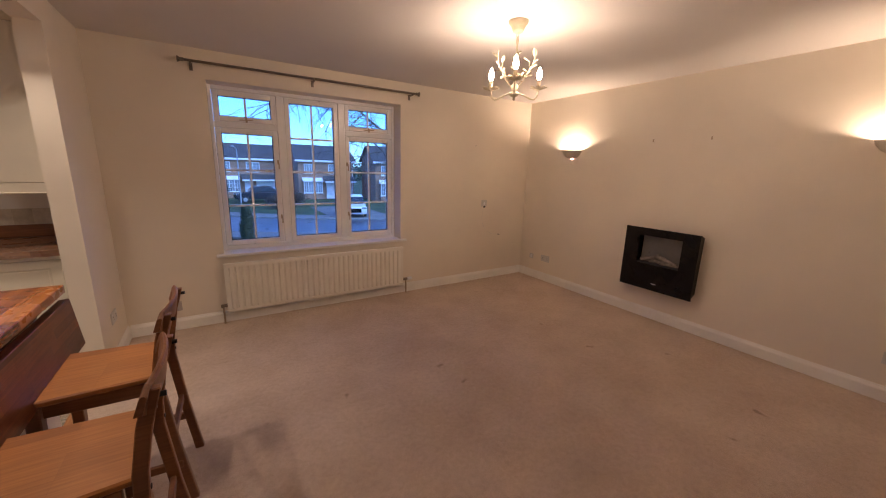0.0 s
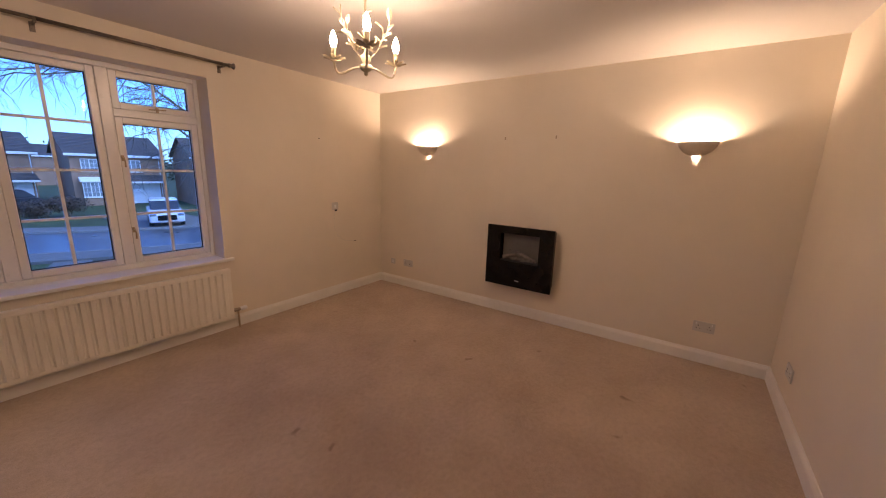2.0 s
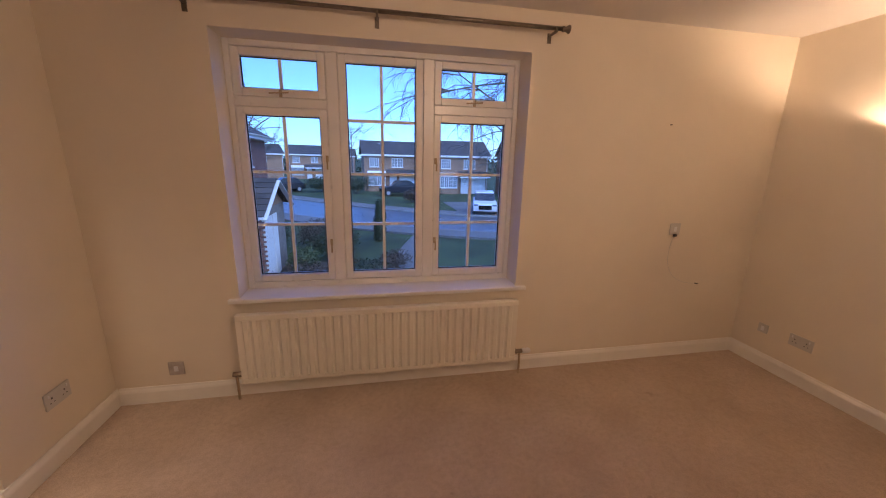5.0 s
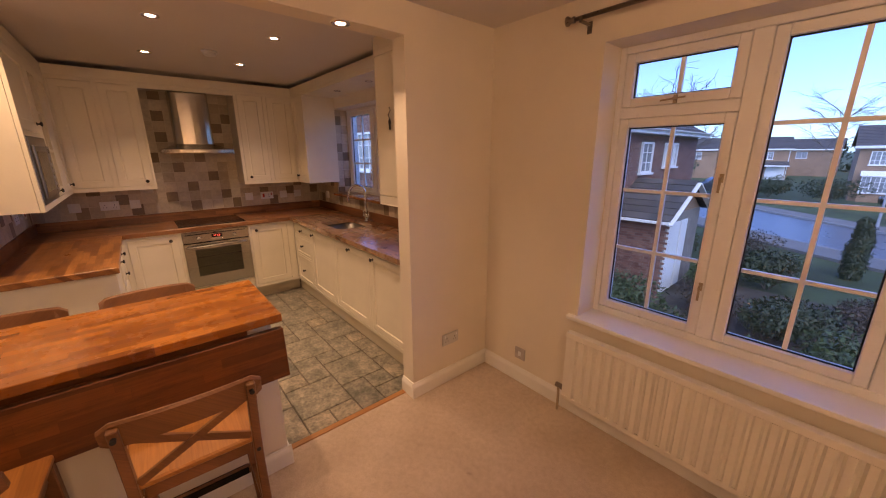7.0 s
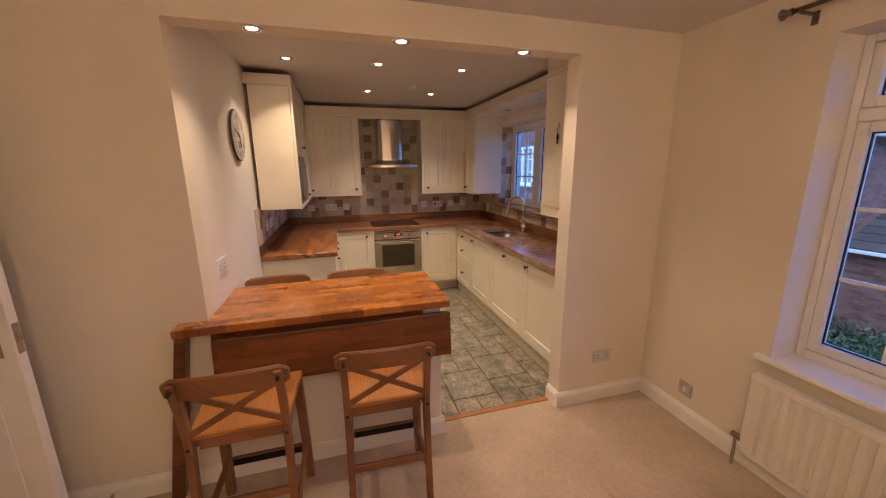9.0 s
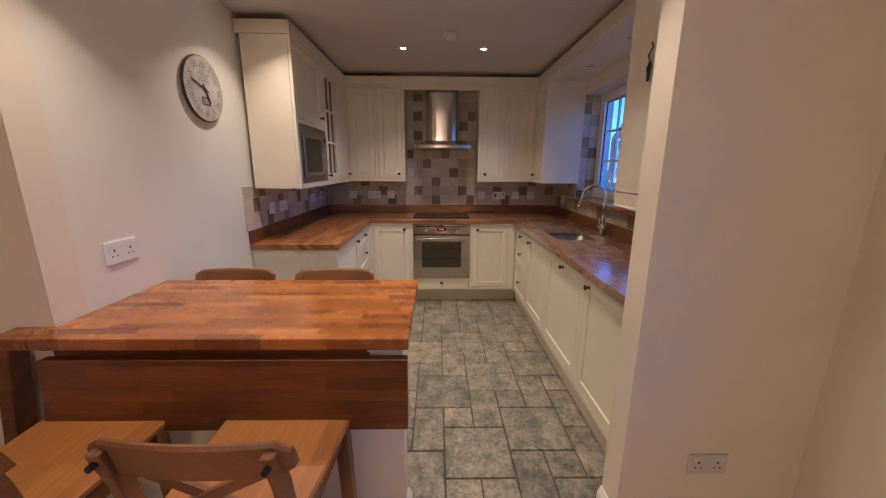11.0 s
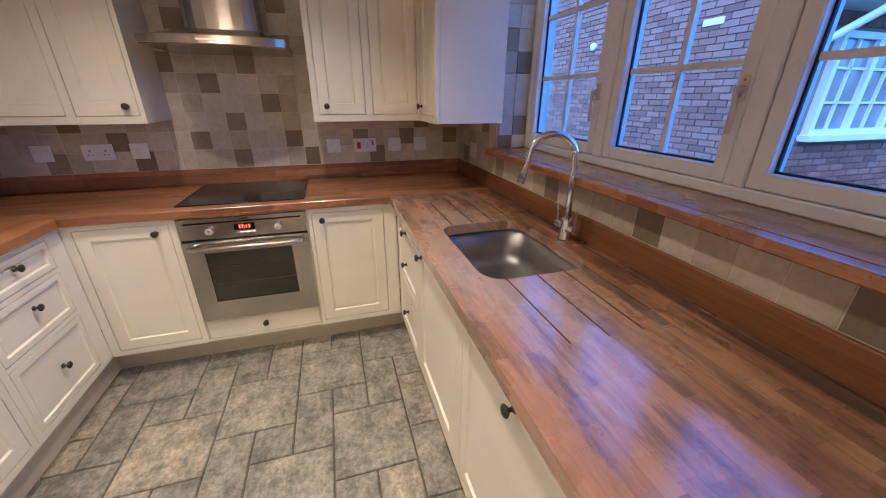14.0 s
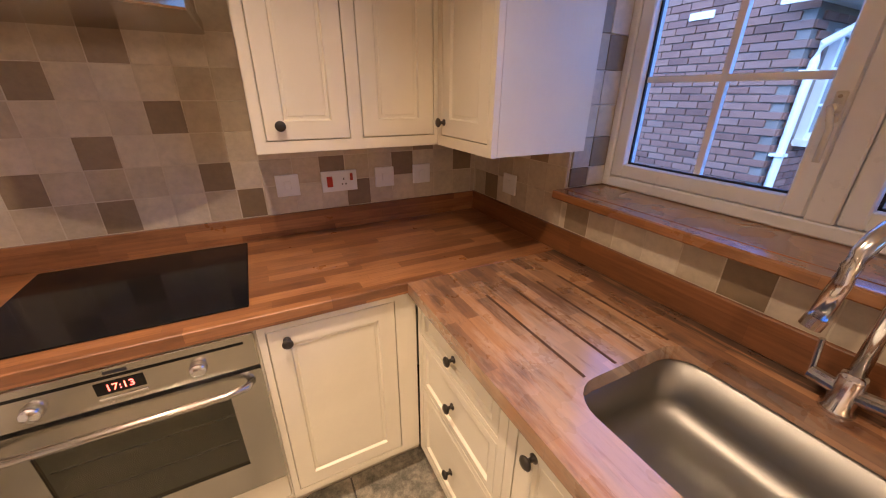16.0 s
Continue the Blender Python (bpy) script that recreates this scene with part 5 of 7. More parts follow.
def chandelier():
    c = thing("chandelier", pose(2.43, -1.93, H), "cream metal leaf chandelier with three lit candle bulbs", "chandelier")
    part("ceiling_rose", lathe([(0, 0), (0.062, 0), (0.06, -0.012), (0.045, -0.03), (0.037, -0.05), (0.03, -0.062), (0, -0.064)], Matrix(), 24), M_CHAND, c, "", True)
    for k in range(2):
        bm = bmesh.new()
        z = -0.078 - 0.03 * k
        pts = []
        for i in range(13):
            a = 2 * math.pi * i / 12
            u, v = 0.009 * math.cos(a), 0.02 * math.sin(a)
            pts.append((u, 0, z + v) if k % 2 else (0, u, z + v))
        part("chain_link", add_tube(bm, pts, 0.0028, 6), M_CHAND, c, "", True)
    part("stem", lathe([(0, -0.09), (0.006, -0.095), (0.009, -0.11), (0.006, -0.13), (0.006, -0.34), (0.012, -0.36), (0.022, -0.37), (0.024, -0.39), (0.013, -0.405), (0.006, -0.41), (0.03, -0.412), (0.035, -0.422), (0.022, -0.437), (0.008, -0.443), (0.01, -0.455), (0, -0.464)], Matrix(), 14), M_CHAND, c, "", True)
    rnd = random.Random(11)

    def leaf(bm, p, d, size):
        d = Vector(d).normalized()
        q = d.to_track_quat('Y', 'Z').to_matrix().to_4x4()
        m = Matrix.Translation(p) @ q
        n = 6
        rows = []
        for i in range(n + 1):
            t = i / n
            wd = 0.25 * size * math.sin(math.pi * min(1, 0.08 + t * 0.92)) ** 0.8
            rows.append((m @ Vector((-wd, t * size, 0.004)), m @ Vector((0, t * size, -0.003)), m @ Vector((wd, t * size, 0.004))))
        vs = [[bm.verts.new(p) for p in r] for r in rows]
        for a, b in zip(vs, vs[1:]):
            for j in (0, 1):
                bm.faces.new((a[j], b[j], b[j + 1], a[j + 1]))

    for k in range(3):
        a = radians(-132 + 120 * k)
        u = Vector((math.cos(a), math.sin(a), 0))
        e = u * 0.18
        pts = bez((0, 0, -0.425), tuple(u * 0.085 + Vector((0, 0, -0.39))), tuple(u * 0.165 + Vector((0, 0, -0.51))), tuple(e + Vector((0, 0, -0.385))), 14)
        arm = part("arm", tube(pts, 0.0055, 8), M_CHAND, c, "", True)
        part("drip_cup", lathe([(0.0, -0.006), (0.012, -0.004), (0.02, 0.002), (0.012, 0.006), (0, 0.006)], pose(e.x, e.y, -0.38), 12), M_CHAND, arm, "", True)
        pet = bmesh.new()
        for i in range(7):
            b = 2 * math.pi * i / 7 + 0.2
            leaf(pet, e + Vector((0.010 * math.cos(b), 0.010 * math.sin(b), -0.378)), (math.cos(b), math.sin(b), 0.3), 0.048)
        part("petal_cup", pet, M_CHAND, arm, "scalloped leaf cup")
        part("candle_sleeve", lathe([(0, 0), (0.0115, 0), (0.0115, 0.055), (0, 0.055)], pose(e.x, e.y, -0.374), 14), M_CHAND, arm)
        part("bulb", lathe([(0, 0), (0.009, 0.0), (0.0165, 0.02), (0.0175, 0.03), (0.013, 0.052), (0.006, 0.068), (0.002, 0.076), (0, 0.077)], pose(e.x, e.y, -0.3185), 14), M_BULB, arm, "lit candle bulb", True)
        # leafy sprays round the stem
        b = a + radians(60)
        w = Vector((math.cos(b), math.sin(b), 0))
        pts = bez((0, 0, -0.33), tuple(w * 0.05 + Vector((0, 0, -0.36))), tuple(w * 0.14 + Vector((0, 0, -0.29))), tuple(w * 0.13 + Vector((0, 0, -0.18))), 14)
        sp = part("spray", tube(pts, 0.0032, 6), M_CHAND, c, "", True)
        lv = bmesh.new()
        for i in range(2, 14, 2):
            p = Vector(pts[i])
            d = w * rnd.uniform(0.2, 1) + Vector((-w.y, w.x, 0)) * (1 if i % 4 else -1) * 0.7 + Vector((0, 0, rnd.uniform(0.1, 0.8)))
            leaf(lv, p, d, rnd.uniform(0.045, 0.058))
        part("leaf_spray", lv, M_CHAND, sp, "cream metal leaves")
        pts = bez(tuple(u * 0.02 + Vector((0, 0, -0.38))), tuple(u * 0.08 + Vector((0, 0, -0.32))), tuple(u * 0.11 + Vector((0, 0, -0.28))), tuple(u * 0.10 + Vector((0, 0, -0.22))), 10)
        sp = part("spray", tube(pts, 0.003, 6), M_CHAND, c, "", True)
        lv = bmesh.new()
        for i in range(2, 11, 2):
            d = Vector((-w.y, w.x, 0)) * (1 if i % 4 else -1) + u * 0.4 + Vector((0, 0, 0.5))
            leaf(lv, Vector(pts[i]), d, rnd.uniform(0.042, 0.052))
        part("leaf_spray", lv, M_CHAND, sp, "cream metal leaves")


def downlight(x, y, z, gain):
    d = thing("downlight", pose(x, y, z), "round chrome recessed downlight, switched on", "downlight", "ceiling downlights")
    part("ring", lathe([(0.033, -0.003), (0.036, -0.006), (0.045, -0.005), (0.047, 0.0)], Matrix(), 24), M_CHROME, d, "", True)
    part("baffle", lathe([(0.0235, -0.001), (0.034, -0.003), (0.034, 0.0), (0.0235, 0.0)], Matrix(), 24), M_STEEL_DARK, d, "dark inner ring", True)
    part("lamp_face", lathe([(0, -0.002), (0.0235, -0.002), (0.0235, 0.0), (0, 0.0)], Matrix(), 20), M_SPOTGLOW, d, "glowing lamp face")
    li = bpy.data.lights.new("downlight_beam", 'AREA')
    li.shape, li.size, li.energy, li.color, li.spread = 'DISK', 0.045, SPOT_POWER * gain, (1.0, 0.84, 0.66), radians(104)
    lo = new("downlight_beam", li)
    lo.matrix_world = pose(x, y, z - 0.009)


radiator()
curtain_pole()
M_SCREEN = grained("fire_screen", (0.17, 0.16, 0.15), 0.2, 5, 60, 0.3, relief=0.0)
electric_fire()
sconce(-0.762)
sconce(-3.33)
chandelier()
for x, z, gain, ys in ((-0.055, 2.225, 0.8, (-2.37, -1.70, -1.03)), (-1.1, H, 1.1, (-2.34, -1.69, -1.02)), (-2.08, H, 1.35, (-1.69, -1.03))):
    for y in ys:
        downlight(x, y, z, gain)


# ---- small things on the walls ----
def smoke_alarm():
    s = thing("smoke_alarm", pose(-1.75, -1.31, H), "round white ceiling smoke alarm", "smoke alarm")
    part("base", lathe([(0, 0), (0.055, 0), (0.055, -0.012), (0.05, -0.016), (0, -0.016)], Matrix(), 24), M_PLASTIC, s, "", True)
    part("cover", lathe([(0.045, -0.016), (0.045, -0.026), (0.036, -0.034), (0, -0.036)], Matrix(), 24), M_PLASTIC, s, "", True)


def wall_clock():
    c = thing("wall_clock", pose(-0.972, KY, 1.842, 0, 0, 180), "round cream wall clock with faded Roman numerals", "clock")
    r = 0.168
    part("case", lathe([(0, 0), (r - 0.004, 0), (r, -0.004), (r, -0.02), (r - 0.004, -0.024), (0, -0.024)], pose(0, 0, 0, -90, 0, 0), 40), M_DIAL, c)
    part("rim", lathe([(r - 0.003, -0.0235), (r + 0.001, -0.021), (r + 0.002, -0.012), (r, -0.008)], pose(0, 0, 0, -90, 0, 0), 40), M_INK, c, "thin dark worn rim", True)
    for i, s in enumerate(("XII", "I", "II", "III", "IV", "V", "VI", "VII", "VIII", "IX", "X", "XI")):
        a = radians(30 * i)
        m = pose(0.124 * math.sin(a), -0.0245, 0.124 * math.cos(a), 90, 0, 0) @ Matrix.Rotation(-a, 4, 'Z')
        writing("numeral", s, 0.046, m, M_PRINT, c)
    frame_mark = boxes((-0.034, 0.034, -0.0248, -0.0242, -0.082, -0.076), (-0.034, 0.034, -0.0248, -0.0242, -0.046, -0.04), (-0.034, -0.028, -0.0248, -0.0242, -0.076, -0.046), (0.028, 0.034, -0.0248, -0.0242, -0.076, -0.046))
    part("print_mark", frame_mark, M_INK, c, "dark printed panel on the dial")
    part("print_mark", boxes((-0.028, 0.028, -0.0247, -0.0242, -0.076, -0.046)), M_PRINT, c)
    for z, w in ((0.075, 0.05), (0.06, 0.036), (0.045, 0.044)):
        part("print_line", boxes((-w, w, -0.0247, -0.0242, z - 0.003, z + 0.003)), M_PRINT, c)
    for name, ang, ln, wd in (("hour_hand", 153, 0.078, 0.005), ("minute_hand", 78 - 150, 0.112, 0.0035)):
        bm = boxes((-wd, wd, -0.0285, -0.0265, -0.03, ln))
        bmesh.ops.rotate(bm, verts=bm.verts, cent=(0, 0, 0), matrix=Matrix.Rotation(radians(ang), 3, 'Y'))
        part(name, bm, M_INK, c)
    part("hub", rod((0, -0.0242, 0), (0, -0.031, 0), 0.008, seg=14), M_INK, c)


M_PRINT = grained("faded_print", (0.30, 0.26, 0.23), 0.3, 40, 120, 0.7)
smoke_alarm()
wall_clock()
for y in (-1.727, -2.239):
    k = thing("picture_hook", pose(LX, y, 1.815, 0, 0, 270), "small brass hook on the bare wall", "hook")
    part("pin", boxes((-0.006, 0.006, -0.004, 0, -0.016, 0.012), (-0.003, 0.003, -0.014, -0.004, -0.016, -0.011)), M_IRONMONGERY, k)
k = thing("wall_nail", pose(3.588, 0, 1.776), "small dark screw in the painted wall", "screw")
part("pin", rod((0, 0, 0), (0, -0.012, 0), 0.004, seg=8), M_INK, k)
k = thing("loose_cable", None, "thin pale cable hanging from the outlet", "cable")
part("wire", tube(bez((3.765, -0.012, 1.0), (3.70, -0.02, 0.86), (3.72, -0.012, 0.62), (4.03, -0.006, 0.612), 16), 0.0013, 6), M_PLATE, k)
part("plug_end", box(3.75, 3.78, -0.022, -0.0095, 0.992, 1.012, 0.003), M_INK, k)
part("cable_tip", rod((4.03, -0.006, 0.612), (4.065, -0.006, 0.606), 0.004, seg=8), M_INK, k)
k = thing("door_stop", None, "sprung metal door stop on the skirting", "door stop")
part("spring", tube([(0.018, -3.22, 0.055), (0.055, -3.21, 0.052), (0.085, -3.205, 0.05)], 0.007, 10), M_IRONMONGERY, k)
part("tip", tube([(0.084, -3.205, 0.05), (0.1, -3.203, 0.049)], 0.009, 10), M_PLASTIC, k)
k = thing("key_hook", pose(-0.35, -0.581, 1.885), "dark ornamental key hook with a hanging key", "hook")
part("scroll", tube([(0, -0.008, 0.02), (0.015, -0.01, 0.0), (-0.012, -0.01, -0.025), (0.006, -0.012, -0.05)], 0.003, 6), M_KNOB, k)
part("key", boxes((-0.006, 0.014, -0.014, -0.008, -0.12, -0.05), (-0.012, 0.018, -0.014, -0.008, -0.085, -0.06), bevel=0.003), M_KNOB, k)


# ---- outside ----
GZ = -2.65
M_GRASS = grained("winter_grass", (0.055, 0.085, 0.03), 0.5, 0.6, 25, 0.95, relief=0.6, dist=0.02)
M_SOIL = grained("bark_soil", (0.075, 0.06, 0.045), 0.4, 2, 30, 0.95, relief=0.6, dist=0.02)
M_ROAD = grained("wet_asphalt", (0.085, 0.086, 0.09), 0.2, 0.5, 60, 0.3, relief=0.3, dist=0.004)
M_PAVE = grained("pavement", (0.17, 0.165, 0.155), 0.15, 0.8, 40, 0.8, relief=0.3, dist=0.004)
M_KERB = grained("kerb_stone", (0.26, 0.255, 0.245), 0.15, 2, 40, 0.85)
M_MORTAR = grained("mortar", (0.24, 0.205, 0.18), 0.2, 4, 60, 0.95, relief=0.4)
BRICK_STOPS = [(0.0, (0.19, 0.08, 0.06)), (0.35, (0.27, 0.115, 0.085)), (0.7, (0.32, 0.15, 0.11)), (1.0, (0.29, 0.15, 0.12))]
M_BRICK = pieces("red_brick", BRICK_STOPS, 0.85, 30, 0.5, 8, 0.4)
M_BRICKS = islands("red_bricks_joined", BRICK_STOPS)
M_ROOF = islands("roof_tiles", [(0.0, (0.065, 0.058, 0.055)), (1.0, (0.115, 0.10, 0.095))], 0.8, 12)
M_FARBRICK = grained("far_brick", (0.37, 0.21, 0.135), 0.25, 1.2, 14, 0.9, relief=0.3)
M_WHITE = grained("white_woodwork", (0.78, 0.78, 0.77), 0.05, 3, 40, 0.45, relief=0.02)
M_DARKGLASS = grained("far_window_glass", (0.06, 0.07, 0.08), 0.3, 3, 20, 0.1, relief=0.0)
# pale glass: the sky's reflection is put into the base colour
M_SKYGLASS = grained("sky_reflection_glass", (0.27, 0.29, 0.30), 0.35, 2.5, 30, 0.1, relief=0.0)
M_LEAF = islands("evergreen_leaves", [(0.0, (0.03, 0.055, 0.022)), (0.5, (0.05, 0.085, 0.03)), (1.0, (0.085, 0.115, 0.04))], 0.55, 30)
M_HEDGE = islands("dark_hedge_leaves", [(0.0, (0.022, 0.04, 0.018)), (1.0, (0.05, 0.07, 0.03))], 0.6, 30)
M_BROWNBUSH = islands("bare_brown_bush", [(0.0, (0.06, 0.045, 0.035)), (1.0, (0.11, 0.08, 0.06))], 0.8, 30)
M_BARK = grained("birch_bark", (0.16, 0.135, 0.115), 0.4, 6, 40, 0.9, relief=0.6, dist=0.01)
M_CARWHITE = grained("white_car_paint", (0.72, 0.74, 0.77), 0.03, 3, 40, 0.2, relief=0.0)
M_CARDARK = grained("dark_car_paint", (0.03, 0.032, 0.038), 0.1, 3, 40, 0.2, relief=0.0)
M_TYRE = grained("tyre", (0.02, 0.02, 0.02), 0.2, 10, 60, 0.85)
M_POST = grained("galvanised_post", (0.35, 0.36, 0.37), 0.1, 3, 40, 0.5, 0.4)
M_POT = grained("blue_pot", (0.12, 0.2, 0.27), 0.15, 6, 40, 0.4)

tagged(part("ground", boxes((-1500, 1500, WT + 0.01, 3000, GZ - 0.5, GZ), (-1500, 1500, -1500, WT + 0.01, GZ - 0.5, GZ)), M_GRASS), "dark winter lawn and planting outside", "ground", kind="structure")

ROAD_MID = [(-75, 92), (-40, 62), (-18, 43), (-6, 31.5), (2, 24.5), (10, 20.5), (22, 18), (45, 17), (120, 16)]


def smooth_line(pts, n=8):
    out = []
    for i in range(len(pts) - 1):
        p0, p1, p2, p3 = (Vector(pts[max(0, min(len(pts) - 1, k))]) for k in (i - 1, i, i + 1, i + 2))
        for k in range(n):
            t = k / n
            out.append(0.5 * ((2 * p1) + (p2 - p0) * t + (2 * p0 - 5 * p1 + 4 * p2 - p3) * t * t + (3 * p1 - p0 - 3 * p2 + p3) * t ** 3))
    return out + [Vector(pts[-1])]


def ribbon(line, a, b, z, thick):
    """A strip between the offsets a and b of a line in plan."""
    bm = bmesh.new()
    rows = []
    for i, p in enumerate(line):
        d = (line[min(i + 1, len(line) - 1)] - line[max(i - 1, 0)]).normalized()
        n = Vector((-d.y, d.x))
        q, r = p + n * a, p + n * b
        rows.append([bm.verts.new((*q, z)), bm.verts.new((*r, z)), bm.verts.new((*r, z - thick)), bm.verts.new((*q, z - thick))])
    for p, q in zip(rows, rows[1:]):
        for k in range(4):
            bm.faces.new((p[k], q[k], q[(k + 1) % 4], p[(k + 1) % 4]))
    bmesh.ops.recalc_face_normals(bm, faces=bm.faces)
    return bm


mid = smooth_line(ROAD_MID)
tagged(part("road", ribbon(mid, -3.2, 3.2, GZ + 0.02, 0.1), M_ROAD), "damp grey asphalt street, gently curving", "road", kind="structure")
for s in (-1, 1):
    tagged(part("kerb", ribbon(mid, s * 3.2, s * 3.35, GZ + 0.13, 0.2), M_KERB), "pale concrete kerb", "kerb", kind="structure")
    tagged(part("pavement", ribbon(mid, s * 3.35, s * 5.0, GZ + 0.12, 0.2), M_PAVE), "grey pavement beside the street", "pavement", kind="structure")
tagged(part("garden_path", ribbon(smooth_line([(3.6, 0.9), (3.3, 6), (2.9, 12), (4.6, 18.2)]), -0.6, 0.6, GZ + 0.05, 0.1), M_PAVE), "narrow paved garden path to the street", "path", kind="structure")
tagged(part("planting_bed", box(-3.0, 2.4, 1.2, 12.5, GZ, GZ + 0.06), M_SOIL), "dark bark-covered planting bed", "flower bed", kind="structure")
tagged(part("driveway", box(8.6, 13.5, 24.2, 34, GZ, GZ + 0.03), M_PAVE), "paved driveway with a parked car", "driveway", kind="structure")


def house_window(parent, x, z, w, h, y=0.0, cols=2, rows=3, turn=None):
    """In a wall facing -y of the parent's own frame; x and z at its lower corner."""
    fr = bmesh.new()
    f = 0.06
    for q in ((x, x + f, z, z + h), (x + w - f, x + w, z, z + h), (x + f, x + w - f, z, z + f), (x + f, x + w - f, z + h - f, z + h)):
        add_box(fr, q[0], q[1], y - 0.04, y + 0.05, q[2], q[3])
    for i in range(1, cols):
        c = x + w * i / cols
        add_box(fr, c - 0.035, c + 0.035, y - 0.04, y + 0.05, z + f, z + h - f)
    for i in range(cols):
        a, b = x + w * i / cols, x + w * (i + 1) / cols
        add_box(fr, (a + b) / 2 - 0.012, (a + b) / 2 + 0.012, y - 0.02, y + 0.03, z + f, z + h - f)
    for j in range(1, rows):
        c = z + h * j / rows
        add_box(fr, x + f, x + w - f, y - 0.02, y + 0.03, c - 0.012, c + 0.012)
    win = part("window", fr, M_WHITE, parent, "white framed window with small panes")
    # pane coloured pale to stand for reflected sky
    part("pane", box(x + f, x + w - f, y + 0.006, y + 0.012, z + f, z + h - f), M_SKYGLASS, win, "glass with a pale sky reflection in its colour")
    part("sill", box(x - 0.06, x + w + 0.06, y - 0.1, y + 0.02, z - 0.06, z), M_WHITE, win)
    return win


def tiled_slope(p, q, r, s, nu, nv):
    """Overlapping tiles on the slope p (low start), q (low end), r (high end), s (high start)."""
    p, q, r, s = (Vector(v) for v in (p, q, r, s))
    verts, faces = [], []
    nrm = (q - p).cross(s - p).normalized()
    for j in range(nv):
        for i in range(nu + j % 2):
            o = 0.5 if j % 2 else 0.0
            u0, u1 = max(0, (i - o) / nu), min(1, (i + 1 - o) / nu)
            v0, v1 = j / nv, min(1, (j + 1.25) / nv)
            c = [p.lerp(q, u0).lerp(s.lerp(r, u0), v0), p.lerp(q, u1).lerp(s.lerp(r, u1), v0), p.lerp(q, u1).lerp(s.lerp(r, u1), v1), p.lerp(q, u0).lerp(s.lerp(r, u0), v1)]
            g = 0.004
            c = [c[0] + nrm * 0.035, c[1] + nrm * 0.035, c[2] + nrm * 0.012, c[3] + nrm * 0.012]
            base = len(verts)
            lo = [k - nrm * 0.02 for k in c]
            verts += [tuple(k) for k in c + lo]
            faces += [(base, base + 1, base + 2, base + 3), (base, base + 4, base + 5, base + 1), (base + 1, base + 5, base + 6, base + 2), (base + 3, base + 7, base + 4, base)]
    me = bpy.data.meshes.new("roof_tiles")
    me.from_pydata(verts, [], faces)
    bm = bmesh.new()
    bm.from_mesh(me)
    bpy.data.meshes.remove(me)
    return bm


def far_house(x, y, w, d, turn, label, bay=True, porch=True, wins=((0.7, 1.2), (3.6, 1.5))):
    """A two-storey brick house; its front faces -y before it is turned."""
    h = thing("house", pose(x, y, GZ, 0, 0, turn), label, "house", "houses across the street")
    e = 4.85
    part("wall", boxes((0, w, 0, d, 0, e)), M_FARBRICK, h, "brown brick walls")
    rise = d * 0.23
    gb = extrude_outline([(0.0, e), (d, e), (d / 2, e + rise)], 'x', 0.0, w)
    part("gable", gb, M_FARBRICK, h)
    o = 0.35
    rf = part("roof", tiled_slope((-o, -o, e - 0.1), (w + o, -o, e - 0.1), (w + o, d / 2, e + rise + 0.06), (-o, d / 2, e + rise + 0.06), int(w / 0.33), 14), M_ROOF, h, "dark tiled pitched roof")
    part("back_slope", tiled_slope((w + o, d + o, e - 0.1), (-o, d + o, e - 0.1), (-o, d / 2, e + rise + 0.06), (w + o, d / 2, e + rise + 0.06), int(w / 0.33), 14), M_ROOF, rf)
    part("fascia", box(-o, w + o, -o - 0.03, -o, e - 0.3, e - 0.08), M_WHITE, h, "white fascia board")
    part("soffit", box(-o, w + o, -o, 0, e - 0.3, e - 0.28), M_WHITE, h)
    part("downpipe", rod((w - 0.15, -0.06, 0), (w - 0.15, -0.06, e - 0.3), 0.04, seg=8), M_WHITE, h)
    for wx, ww in wins:
        house_window(h, wx, 3.15, ww, 1.15, -0.02, 2, 3)
    if bay:
        by = part("bay", boxes((0.5, 2.7, -0.6, 0, 0.0, 0.75)), M_FARBRICK, h)
        house_window(h, 0.5, 0.8, 2.2, 1.4, -0.6, 4, 3)
        part("bay_roof", extrude_outline([(-0.75, 2.22), (0.0, 2.22), (0.0, 2.65)], 'x', 0.4, 2.8), M_WHITE, h)
    if porch:
        part("porch_roof", tiled_slope((2.9, -1.3, 2.25), (w, -1.3, 2.25), (w, 0, 2.85), (2.9, 0, 2.85), int(w / 0.5), 5), M_ROOF, h)
        part("porch_fascia", box(2.9, w, -1.33, -1.3, 2.08, 2.26), M_WHITE, h)
        part("front_door", box(3.3, 4.25, -0.05, 0.0, 0.02, 2.05, 0.01), M_WHITE, h, "white front door")
        part("garage_door", box(w - 2.6, w - 0.3, -0.05, 0.0, 0.02, 2.05, 0.01), M_WHITE, h, "white garage door")
    return h


far_house(0.5, 47.0, 7.2, 7.5, 4, "brown brick two-storey house with a tiled roof across the street")
far_house(9.4, 43.5, 6.8, 8.0, -2, "brown brick two-storey house with a white bay window")
far_house(17.0, 37.5, 8.5, 8.0, -8, "brown brick house with a garage beside the driveway", bay=True)
far_house(27.5, 33.0, 8.0, 8.0, -12, "brown brick house further along the street")
far_house(-14.5, 74.0, 7.5, 7.5, 14, "brown brick two-storey house round the bend", wins=((0.8, 1.3), (4.2, 1.3)))
far_house(-22.5, 70.0, 8.0, 7.5, 26, "distant brick house with a pale gable", porch=False)
far_house(-38.0, 78.0, 8.0, 7.5, 36, "distant brick house behind trees", porch=False)
far_house(-12, 92.0, 9.0, 7.5, 0, "distant brick house at the end of the street", porch=False)
